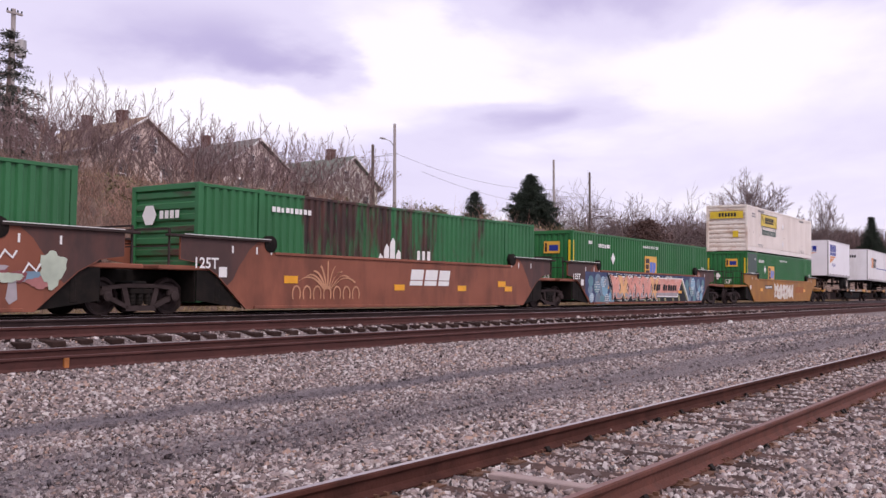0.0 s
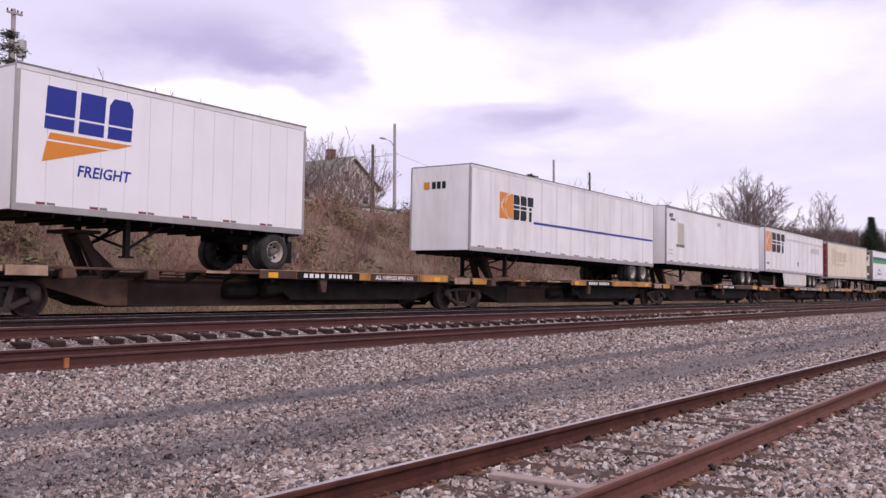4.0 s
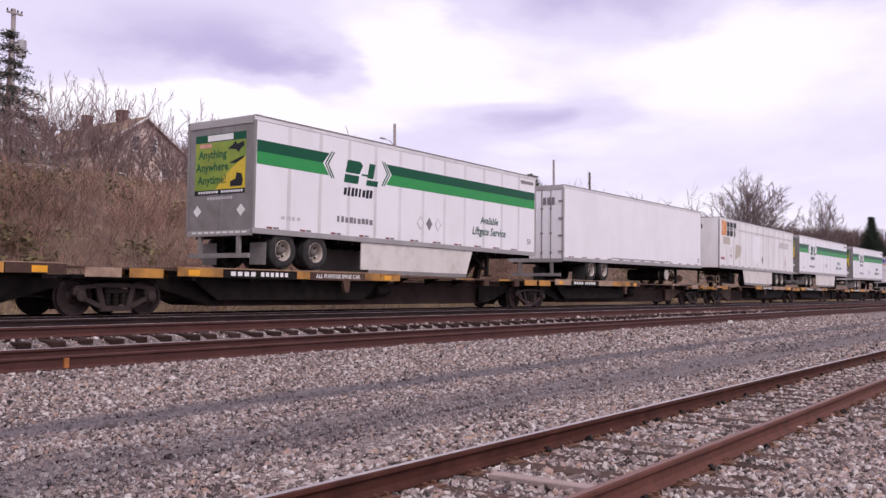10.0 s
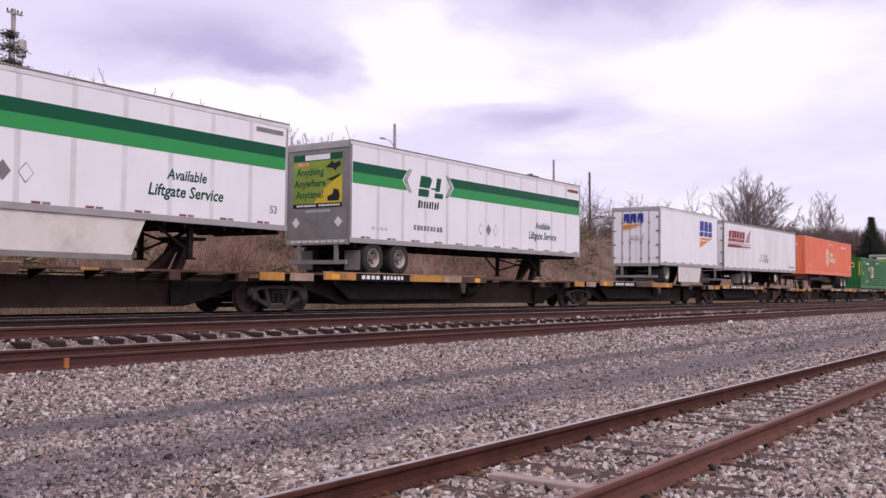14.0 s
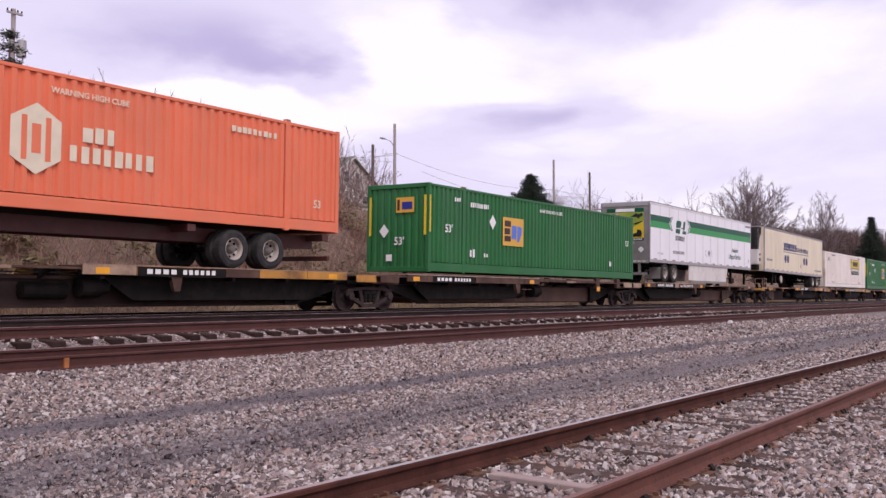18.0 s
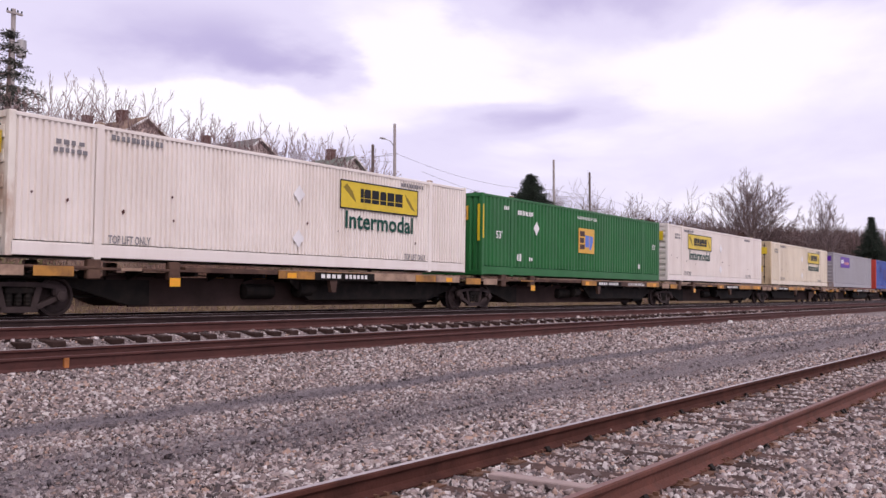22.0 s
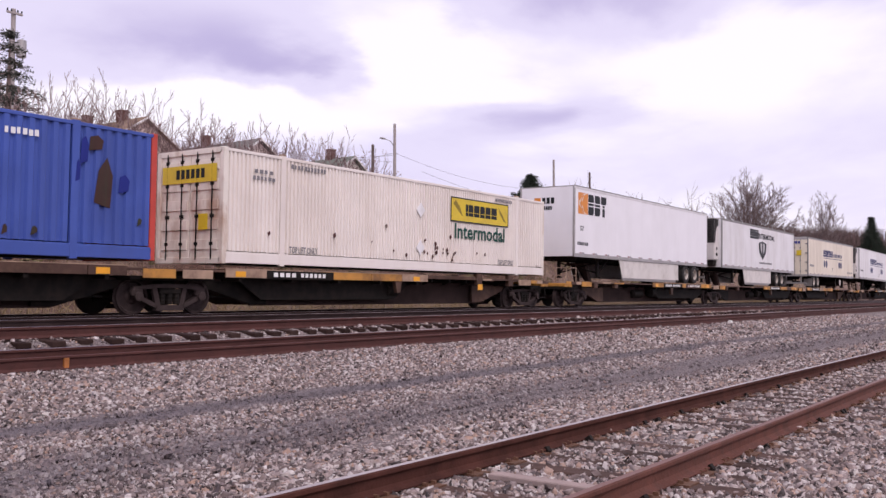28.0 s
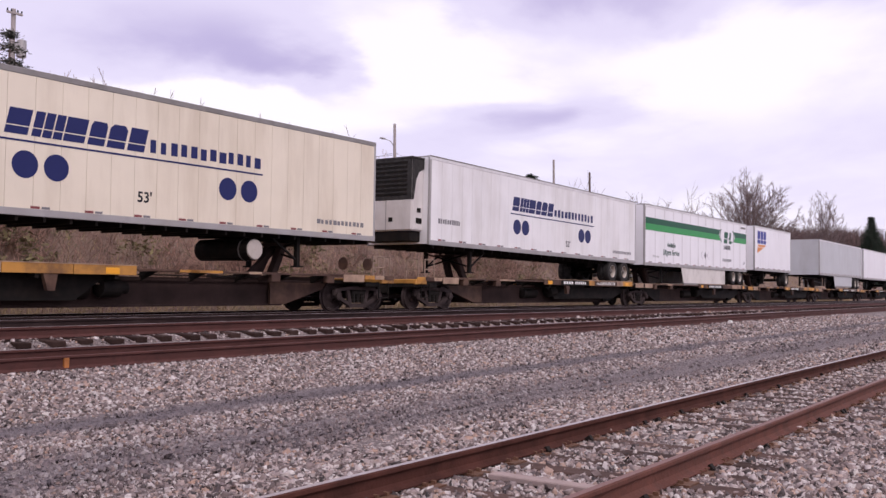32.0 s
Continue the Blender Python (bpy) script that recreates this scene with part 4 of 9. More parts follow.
def road_wheels(parent, x, z, rim_mat):
    """A pair of dual wheels on one axle, near and far."""
    key = rim_mat.name
    if key not in WHEEL_MESH:
        ty = Shape().lathe([(-0.29, 0.30), (-0.30, 0.42), (-0.27, 0.495), (-0.22, 0.51), (-0.06, 0.51), (-0.03, 0.49), (0.0, 0.44), (0.03, 0.49), (0.06, 0.51), (0.22, 0.51), (0.27, 0.495), (0.29, 0.42), (0.28, 0.30)], 0, 0, 0, "y", 28, False)
        rm = Shape().lathe([(-0.275, 0.305), (-0.290, 0.285), (-0.25, 0.262), (-0.13, 0.25), (-0.09, 0.15), (-0.10, 0.12)], 0, 0, 0, "y", 24, False)
        hb = Shape().lathe([(-0.09, 0.135), (-0.20, 0.115), (-0.25, 0.085), (-0.26, 0.01)], 0, 0, 0, "y", 16)
        ho = Shape()
        for i in range(8):
            t = 2 * pi * i / 8
            ho.add([(0.205 * cos(t) + 0.035 * cos(u), -0.135, 0.205 * sin(t) + 0.035 * sin(u)) for u in np.linspace(0, 2 * pi, 9)[:-1]] +
                   [(0.205 * cos(t) + 0.035 * cos(u), -0.105, 0.205 * sin(t) + 0.035 * sin(u)) for u in np.linspace(0, 2 * pi, 9)[:-1]],
                   [tuple(range(8)), tuple(range(15, 7, -1))] + [(j, j + 8, (j + 1) % 8 + 8, (j + 1) % 8) for j in range(8)])
        WHEEL_MESH[key] = (ty.mesh("tyre", M["tyre"]), rm.mesh("rim", rim_mat), hb.mesh("hub", M["hub"]), ho.mesh("hand_holes", M["black"]))
    ty, rm, hb, ho = WHEEL_MESH[key]
    for side in (-1, 1):
        w = part("tyre", ty, None, parent, smooth=False)
        w.matrix_local = pose(x, side * 0.97, z, 0, 0, 0 if side < 0 else 180) @ Matrix.Diagonal((0.95, 1, 0.95, 1))
        part("rim", rm, None, w)
        part("hub", hb, None, w)
        part("hand_holes", ho, None, w)


def trailer(s, z, pitch, L, H, paint, label, wheels, panel=1.22, roof_trim="alu", front=None, skirt=None, reefer=False, single=False, rear_trim=None, tank=False, ribs=False, bars_on=True, smooth_side=False, rims="rim", bogie=0.0):
    """A highway box trailer. wheels: -1 or 1, the end with the axles; the other end has the nose. z: floor level on the world."""
    W = 2.6
    c = thing("road_trailer", label, "trailer", "trailers on the train")
    on_train(c, s + L / 2, z, pitch)
    h = L / 2
    top = M[roof_trim]
    for side in (-1, 1):
        y0, y1 = sorted((side * (W / 2 - 0.03), side * W / 2))
        if side > 0 or smooth_side:
            part("side_wall", Shape().box(-h + 0.06, h - 0.06, y0, y1, 0.12, H - 0.10), paint, c)
        else:
            n = max(2, round((L - 0.16) / panel))
            w = (L - 0.16) / n
            for i in range(n):
                a = -h + 0.08 + i * w
                part("wall_panel", Shape().box(a + 0.004, a + w - 0.004, y0, y1, 0.14, H - 0.12), paint, c)
                if i and (ribs or panel > 1.0):
                    part("panel_joint", Shape().box(a - (0.025 if ribs else 0.065), a + (0.025 if ribs else 0.065), -W / 2 - (0.012 if ribs else 0.0015), -W / 2 + 0.01, 0.15, H - 0.13), M["rib"] if ribs else M["seam"] if paint in (M["white"], M["white_clean"]) else M["joint"], c)
            part("wall_lining", Shape().box(-h + 0.07, h - 0.07, y1 + 0.002, y1 + 0.02, 0.14, H - 0.12), M["joint"], c)
        part("bottom_rail", Shape().box(-h, h, *sorted((side * (W / 2 - 0.05), side * (W / 2 + 0.012))), 0.0, 0.15, 0.008), M["alu"] if not rear_trim else M["alu"], c)
        part("top_rail", Shape().box(-h, h, *sorted((side * (W / 2 - 0.05), side * (W / 2 + 0.010))), H - 0.13, H, 0.01), M["seam"] if roof_trim == "alu" and paint is not M["cream"] else top, c)
        if side < 0 and roof_trim == "alu":
            part("roof_edge", Shape().box(-h - 0.004, h + 0.004, -W / 2 - 0.022, -W / 2 + 0.03, H - 0.022, H + 0.014, 0.006), M["grey_trim"], c)
        for k in (-1, 1):
            part("corner_post", Shape().box(*sorted((k * h, k * (h - 0.09))), *sorted((side * (W / 2 - 0.08), side * (W / 2 + 0.008))), 0, H, 0.012), M["grey_trim"] if k == wheels and rear_trim else M["alu"], c)
    part("roof", Shape().box(-h + 0.02, h - 0.02, -W / 2 + 0.04, W / 2 - 0.04, H - 0.03, H + 0.01), M["alu"], c)
    part("floor", Shape().box(-h + 0.05, h - 0.05, -W / 2 + 0.04, W / 2 - 0.04, 0.02, 0.10), M["black"], c)
    beams = Shape()
    for i in range(int(L / 0.6)):
        beams.box(-h + 0.3 + 0.6 * i, -h + 0.36 + 0.6 * i, -W / 2 + 0.06, W / 2 - 0.06, -0.10, 0.02)
    part("underframe", beams, M["black"], c)["kind"] = "stuff"
    # nose wall and rear doors
    nose = -wheels
    part("nose_wall", Shape().box(*sorted((nose * (h - 0.01), nose * (h - 0.05))), -W / 2 + 0.07, W / 2 - 0.07, 0.02, H - 0.04, 0.01), front or paint, c)
    rd = rear_trim or paint
    for name, z0, z1 in (("rear_header", H - 0.2, H - 0.02), ("rear_sill", -0.05, 0.10)):
        part(name, Shape().box(*sorted((wheels * h, wheels * (h - 0.1))), -W / 2 + 0.07, W / 2 - 0.07, z0, z1, 0.01), M["alu"], c)
    for side in (-1, 1):
        d = part("rear_door", Shape().box(*sorted((wheels * (h - 0.02), wheels * (h - 0.06))), *sorted((side * 0.01, side * (W / 2 - 0.09))), 0.10, H - 0.2, 0.008), rd, c)
        if not bars_on:
            continue
        for yb in (side * 0.30, side * 0.72):
            b = Shape().lathe([(0.06, 0.018), (H - 0.15, 0.018)], wheels * (h - 0.0), yb, 0, "z", 6)
            for zz in (0.3, 1.1, 2.1):
                b.box(*sorted((wheels * (h - 0.03), wheels * (h + 0.015))), yb - 0.05, yb + 0.05, zz, zz + 0.07)
            part("locking_bar", b, M["grey_trim"], d)
        for zz in (0.35, 1.0, 1.7, 2.4) if wheels < 0 else ():
            part("hinge", Shape().box(*sorted((wheels * (h - 0.02), wheels * (h + 0.02))), *sorted((side * (W / 2 - 0.22), side * (W / 2 - 0.02))), zz, zz + 0.07), M["grey_trim"], d)
    gd = Shape()
    for y in (-0.75, 0.75):
        gd.box(*sorted((wheels * (h - 0.02), wheels * (h - 0.1))), y - 0.06, y + 0.06, -0.62, -0.02)
    gd.box(*sorted((wheels * (h - 0.0), wheels * (h - 0.1))), -1.15, 1.15, -0.62, -0.50)
    part("rear_guard", gd, M["grey_trim"], c)
    # running gear
    wx = wheels * (h - (1.0 if single else 1.15) - bogie)
    zc = DECK_Z - z + 0.485
    axles = [wx] if single else [wx, wx - wheels * 1.25]
    slide = Shape()
    for y in (-0.45, 0.45):
        slide.box(*sorted((axles[0] + wheels * 0.6, axles[-1] - wheels * 1.0)), y - 0.06, y + 0.06, -0.26, -0.08)
    part("bogie_frame", slide, M["black"], c)
    for x in axles:
        ax = part("axle", Shape().lathe([(-1.0, 0.07), (1.0, 0.07)], x, 0, zc, "y", 10), M["black"], c)
        for y in (-0.45, 0.45):
            part("suspension_hanger", Shape().bar((x, y, zc), (x, y, -0.2), 0.12), M["black"], ax)
        road_wheels(c, x, zc, M[rims])
    for y in (-0.95, 0.95):
        part("mud_flap", Shape().box(*sorted((wx + wheels * 0.60, wx + wheels * 0.615)), y - 0.3, y + 0.3, -0.78, -0.2), M["grey_trim"] if rear_trim else M["tyre"], c)
    # landing gear
    lx = nose * (h - 2.9)
    for y in (-0.95, 0.95):
        lg = part("landing_leg", Shape().box(lx - 0.06, lx + 0.06, y - 0.06, y + 0.06, -0.82, -0.02), M["black"], c)
        part("foot", Shape().box(lx - 0.12, lx + 0.12, y - 0.12, y + 0.12, -0.84, -0.80), M["black"], lg)
        br = Shape()
        br.bar((lx, y, -0.66), (lx - nose * 0.95, y, -0.08), 0.05)
        part("leg_brace", br, M["black"], c)
    cb = Shape()
    cb.bar((lx, -0.95, -0.62), (lx, 0.95, -0.15), 0.05)
    cb.bar((lx, 0.95, -0.62), (lx, -0.95, -0.15), 0.05)
    part("cross_brace", cb, M["black"], c)
    if skirt:
        a, b = sorted((wheels * (h + skirt[0]), wheels * (h + skirt[1])))
        part("side_skirt", Shape().prism([(a, 0.0), (b, 0.0), (b - (0.0 if wheels > 0 else 0.35), -0.80), (a + (0.35 if wheels > 0 else 0.0), -0.80)], "y", -1.27, -1.24), skirt[2], c)
        part("side_skirt", Shape().prism([(a, 0.0), (b, 0.0), (b - (0.0 if wheels > 0 else 0.35), -0.80), (a + (0.35 if wheels > 0 else 0.0), -0.80)], "y", 1.24, 1.27), skirt[2], c)
        part("skirt_edge", Shape().box(a + 0.35, b - 0.35, -1.268, -1.236, -0.92, -0.80), M["grey_trim"], c)
    if tank:
        tx = nose * (h - 4.6)
        tk = part("fuel_tank", Shape().lathe([(-1.12, 0.22), (-1.10, 0.29), (0.9, 0.29), (0.92, 0.22)], tx, 0, -0.42, "y", 18), M["black"], c)
        part("tank_end", Shape().lathe([(-1.14, 0.02), (-1.14, 0.25), (-1.10, 0.27), (-1.10, 0.02)], tx, 0, -0.42, "y", 18), M["rim"], tk, "pale round tank end")
        part("tank_strap", Shape().lathe([(-0.85, 0.30), (-0.79, 0.30)], tx, 0, -0.42, "y", 18, False), M["grey_trim"], tk)
    if reefer:
        xf, xb = nose * (h + 0.62), nose * h
        x0, x1 = sorted((xf, xb))
        part("refrigeration_unit", Shape().box(x0, x1, -1.06, 1.06, 0.42, H - 0.16, 0.05), M["unit_grey"], c, "pale grey refrigeration unit with a black upper grille")
        g = Shape()
        g.box(*sorted((xf + nose * 0.008, xf - nose * 0.02)), -1.03, 1.03, 1.42, H - 0.12, 0.006)
        g.box(x0 - 0.02, x1, -1.09, 1.09, H - 0.15, H - 0.08, 0.01)
        gr = part("condenser_grille", g, M["tyre"], c, "black condenser grille")
        for side in (-1, 1):
            sweep = [(xf, 1.42), (xf - nose * 0.08, 1.42), (xf - nose * 0.20, 2.05), (xf - nose * 0.34, 2.32), (xb, 2.45), (xb, H - 0.14), (xf, H - 0.14)]
            part("cowl_corner", Shape().prism(sweep, "y", *sorted((side * 1.055, side * 1.068))), M["tyre"], gr)
        for i in range(8):
            zz = 1.58 + i * 0.145
            part("slat", Shape().box(*sorted((xf + nose * 0.006, xf + nose * 0.03)), -0.86, 0.86, zz, zz + 0.06), M["black"], gr)
        for za, zb, w in ((1.02, 1.16, 0.10), (0.66, 0.84, 0.15)):
            xm = (x0 + x1) / 2 + 0.06
            part("vent", Shape().box(xm - w, xm + w, -1.072, -1.05, za, zb, 0.006), M["black"], c)
        part("vent", Shape().box(*sorted((xf, xf + nose * 0.012)), -0.28, -0.12, 0.72, 0.86), M["black"], c)
        part("door_seam", Shape().box(*sorted((xf, xf + nose * 0.006)), -0.01, 0.01, 0.46, 1.42), M["grey_trim"], c)
        # added black box that makes the shade beneath the unit
        part("lower_guard", Shape().box(x0 + 0.08, x1, -0.95, 0.95, 0.08, 0.42, 0.03), M["black"], c)
    # red and white conspicuity marks
    x = -h + 0.5
    while x < h - 0.6:
        tape = plate("reflective_tape", rect(x, x + 0.20, 0.155, 0.205), M["red_mark"], c, -W / 2 - 0.002, 0.003)
        plate("dark_tape", rect(x + 0.24, x + 0.42, 0.155, 0.205), M["ink_grey"], tape, -W / 2 - 0.002, 0.003)
        x += 1.22
    c["half"] = h
    return c


# ---- painted marks: company marks as plain shapes, general wording as letters ----
Y0 = -1.302


def joined(name, outlines, mat, c, y, thick=0.003, label=""):
    """Several flat outlines that read as one line of marks."""
    if name == "company_mark":
        first = plate(name, outlines[0], mat, c, y, thick, label)
        for o in outlines[1:]:
            plate("mark_block", o, mat, first, y, thick)
        return first
    sh = Shape()
    for o in outlines:
        sh.prism(o, "y", y - thick, y)
    ob = part(name, sh, mat, c, label)
    if name == "lettering":
        ob["kind"] = "stuff"
    return ob


def bars(c, x0, x1, z, hgt, n, mat, y=Y0, lean=0.0, fill=0.72):
    """Private or unreadable lettering as a row of plain bars."""
    w = (x1 - x0) / n
    rng = random.Random(n * 17 + int(abs(x0) * 100))
    out = []
    for i in range(n):
        f = fill * rng.uniform(0.75, 1.15)
        out.append(rect(x0 + i * w, x0 + (i + min(f, 0.92)) * w, z + hgt * rng.choice((0, 0, 0.06)), z + hgt * rng.choice((1, 1, 0.9)), lean))
    return joined("lettering", out, mat, c, y)


def end_bars(c, x, y0, y1, z, hgt, n, mat):
    w = (y1 - y0) / n
    sh = Shape()
    for i in range(n):
        sh.prism(rect(y0 + i * w, y0 + (i + 0.72) * w, z, z + hgt), "x", x - 0.003, x)
    ob = part("lettering", sh, mat, c)
    ob["kind"] = "stuff"
    return ob


def block_mark(c, x, z, w, hgt, kinds, mat, lean=0.0, y=Y0):
    """A company mark as plain shapes in a row: k slotted block, t wedge, i post, o ring, n plain block."""
    wide = {"i": 0.45, "k": 1.0, "t": 1.1, "o": 1.0, "n": 0.9}
    unit = w / sum(wide[k] for k in kinds)
    out, a = [], x

    def tip(px, pz):
        return (px + lean * (pz - z), pz)

    for kind in kinds:
        cell = wide[kind] * unit
        b = a + cell * 0.86
        d = b - a
        t = z + hgt
        e = {"k": 0.0, "t": 0.30, "i": 0.0, "o": 0.18, "n": 0.12}[kind] * d
        f = 0.18 * hgt if kind in "on" else 0.0
        # a solid block with its upper corners cut, split by a hair line
        out.append([tip(*p) for p in ((a, z), (b, z), (b, z + 0.30 * hgt), (a, z + 0.30 * hgt))])
        out.append([tip(*p) for p in ((a, z + 0.35 * hgt), (b, z + 0.35 * hgt), (b, t - f), (b - e, t), (a + e, t), (a, t - f))])
        a += cell
    return joined("company_mark", out, mat, c, y, 0.004)


def orange_mark(c, x, z, s):
    plate("company_mark", rect(x, x + s, z, z + s), M["logo_orange"], c, Y0, 0.004, "orange square with pale arcs")
    out = []
    for r in (0.92 * s, 0.62 * s):
        pts = [(x + s - r * sin(t), z + s - 0.75 * r * (1 - cos(t))) for t in np.linspace(0.1, 1.5, 9)]
        o = pts + [(px + 0.035 * s, pz + 0.035 * s) for px, pz in reversed(pts)]
        out += [o, [(px, 2 * z + s - pz) for px, pz in o]]
    joined("pale_arcs", out, M["label_white"], c, Y0 - 0.005)


def drt_mark(c, x, z, s, right):
    """An orange square, then three heavy dark blocks cut by two slots, ending at right."""
    orange_mark(c, x, z, s)
    w = (right - x - s) / 3
    out = []
    for i in range(3):
        a = x + s + i * w + 0.06 * w
        b = a + 0.84 * w
        for z0, z1 in ((0.0, 0.40), (0.45, 0.56), (0.61, 0.98)):
            cut = 0.16 * w if i < 2 else 0.0
            lo, hi = z + z0 * s, z + z1 * s
            narrow = 0.24 * w if i == 2 and z1 < 0.9 else 0.0
            out.append([(a + narrow, lo), (b - cut * (z0 < 0.1) - narrow, lo), (b - narrow, lo + min(0.1 * s, 0.4 * (hi - lo))), (b - narrow, hi - min(0.1 * s, 0.4 * (hi - lo))), (b - cut * (z1 > 0.9) - narrow, hi), (a + narrow, hi)])
    joined("company_mark", out, M["ink"], c, Y0, 0.004)


def green_band(c, h, H, x0, x1):
    """Two-tone green band broken between x0 and x1 by chevrons round green blocks."""
    zt, zm, zb = H - 0.62, H - 0.92, H - 1.24
    k = 0.26
    for a, b, left in ((-h + 0.1, x0 - 0.02, True), (x1 + 0.02, h - 0.1, False)):
        da, db = (0, k) if left else (k, 0)
        plate("dark_band", [(a + da, zm), (b - db, zm), (b, zt), (a, zt)], M["dark_green"], c, Y0, 0.004)
        plate("green_band", [(a, zb), (b, zb), (b - db, zm), (a + da, zm)], M["mid_green"], c, Y0, 0.004)
    out = []
    for d in (0.06, 0.16):
        for sgn, x in ((-1, x0 + d), (1, x1 - d - 0.05)):
            zc = zm
            out.append([(x, zt + 0.06), (x + 0.05, zt + 0.06), (x + sgn * k + 0.05, zc), (x + 0.05, zb - 0.06), (x, zb - 0.06), (x + sgn * k, zc)])
    joined("chevrons", out, M["dark_green"], c, Y0, 0.004)
    w = x1 - x0
    z = H - 1.36
    hh = 0.66
    a = x0 + 0.24 * w
    q = 0.26 * w
    out = [[(a, z), (a + 0.95 * q, z), (a + 1.02 * q, z + 0.36 * hh), (a + 0.08 * q, z + 0.36 * hh)], [(a + 0.10 * q, z + 0.44 * hh), (a + 1.04 * q, z + 0.44 * hh), (a + 1.28 * q, z + 0.85 * hh), (a + 1.1 * q, z + hh), (a + 0.24 * q, z + hh)],
           rect(a + 1.2 * q, a + 1.6 * q, z + 0.40 * hh, z + 0.48 * hh),
           [(a + 1.5 * q, z), (a + 2.3 * q, z), (a + 2.36 * q, z + 0.25 * hh), (a + 1.56 * q, z + 0.25 * hh)], [(a + 1.58 * q, z + 0.33 * hh), (a + 2.0 * q, z + 0.33 * hh), (a + 2.16 * q, z + hh), (a + 1.74 * q, z + hh)]]
    joined("company_mark", out, M["dark_green"], c, Y0, 0.004)
    bars(c, x0 + 0.24 * w, x0 + 0.76 * w, H - 1.74, 0.25, 8, M["ink"], lean=0.15, fill=0.66)


def diamonds(c, x0, x1, z, n=3, r=0.17, mats=("ghost", "ink_grey", "ghost")):
    for i in range(n):
        cx = x0 + r + (x1 - x0 - 2 * r) * (i / (n - 1) if n > 1 else 0)
        p = plate("hazard_placard", [(cx - r, z), (cx, z - 1.25 * r), (cx + r, z), (cx, z + 1.25 * r)], M["ink_grey"], c, Y0, 0.004)
        if mats[i % len(mats)] == "ghost":
            q = r - 0.02
            part("placard_face", Shape().prism([(cx - q, z), (cx, z - 1.25 * q), (cx + q, z), (cx, z + 1.25 * q)], "y", Y0 - 0.008, Y0 - 0.004), M["white_clean"], p)


def liftgate(c, x, z):
    put_text("Available", 0.25, M["ink_green"], c, x, Y0 - 0.003, z + 0.20, slant=0.2, wide=0.92)
    put_text("Liftgate Service", 0.28, M["ink_green"], c, x, Y0 - 0.003, z - 0.19, slant=0.2, wide=0.92)


def rear_poster(c, h, H, kind):
    x = -h + (0.018 if kind == "lime" else 0.008)
    if kind == "lime":
        end_plate("poster", rect(-0.98, 0.98, 1.12, 2.45), M["lime"], c, x, 0.006, "lime green poster with dark slogan")
        end_plate("poster_header", rect(-0.98, 0.98, 2.46, 2.66), M["dark_green"], c, x, 0.006)
        end_plate("poster_title", rect(-0.5, 0.5, 2.48, 2.64), M["label_white"], c, x - 0.007, 0.004)
        for i, w in enumerate(("Anything", "Anywhere", "Anytime!")):
            put_text(w, 0.22, M["dark_green"], c, x - 0.009, 0.30, 2.12 - 0.34 * i, face=-90)
        end_plate("poster_footer", rect(-0.98, 0.98, 1.06, 1.18), M["ink"], c, x - 0.007, 0.004)
        end_bars(c, x - 0.012, 0.05, 0.85, 1.09, 0.06, 8, M["label_white"])
        end_bars(c, x - 0.012, -0.9, -0.05, 1.09, 0.06, 9, M["label_white"])
        end_plate("sun_patch", [(-0.98, 1.19), (0.15, 1.19), (-0.15, 1.5), (-0.5, 1.75), (-0.98, 2.0)], M["logo_yellow"], c, x - 0.006, 0.0015)
        end_plate("red_patch", rect(0.35, 0.80, 2.32, 2.42), M["mural_pink"], c, x - 0.007, 0.003)
        end_plate("vehicle_shape", [(-0.42, 1.24), (-0.86, 1.24), (-0.90, 1.40), (-0.84, 1.56), (-0.66, 1.60), (-0.62, 1.44), (-0.42, 1.38)], M["ink"], c, x - 0.008, 0.004)
        end_plate("vehicle_shape", [(-0.34, 1.86), (-0.60, 1.84), (-0.90, 1.96), (-0.92, 2.02), (-0.62, 1.94)], M["ink"], c, x - 0.008, 0.004)
        end_plate("vehicle_shape", [(-0.30, 2.24), (-0.62, 2.20), (-0.72, 2.12), (-0.78, 2.20), (-0.93, 2.28), (-0.90, 2.40), (-0.66, 2.34), (-0.58, 2.42), (-0.5, 2.34)], M["ink"], c, x - 0.008, 0.004)
        end_bars(c, x, -0.5, 0.5, 0.92, 0.07, 9, M["ghost"])
    else:
        end_plate("poster", rect(-1.0, 1.0, 1.45, 2.52), M["label_white"], c, x, 0.006, "white poster with a green map shape")
        end_plate("poster_header", rect(-1.0, 1.0, 2.53, 2.70), M["dark_green"], c, x, 0.006)
        end_plate("poster_title", rect(-0.5, 0.5, 2.55, 2.68), M["label_white"], c, x - 0.007, 0.004)
        end_plate("map_shape", [(-0.05, 2.2), (0.1, 2.4), (-0.5, 2.45), (-0.75, 2.35), (-0.9, 2.4), (-0.85, 2.1), (-0.75, 1.8), (-0.6, 1.6), (-0.35, 1.7), (-0.1, 1.85)], M["dark_green"], c, x - 0.007, 0.004)
        for i in range(4):
            end_bars(c, x - 0.007, 0.2, 0.9, 2.3 - 0.22 * i, 0.1, 5, M["ink_grey"])
        end_plate("grimy_panel", rect(-1.18, 1.18, 0.14, 1.40), M["grime_panel"], c, x, 0.004)
    end_bars(c, -h - 0.004, -1.1, 1.1, 0.02, 0.05, 9, M["label_white"])
    for y in (-0.85, 0.85):
        end_plate("hazard_placard", [(y - 0.16, 0.62), (y, 0.46), (y + 0.16, 0.62), (y, 0.78)], M["label_white"], c, x - 0.006, 0.004)


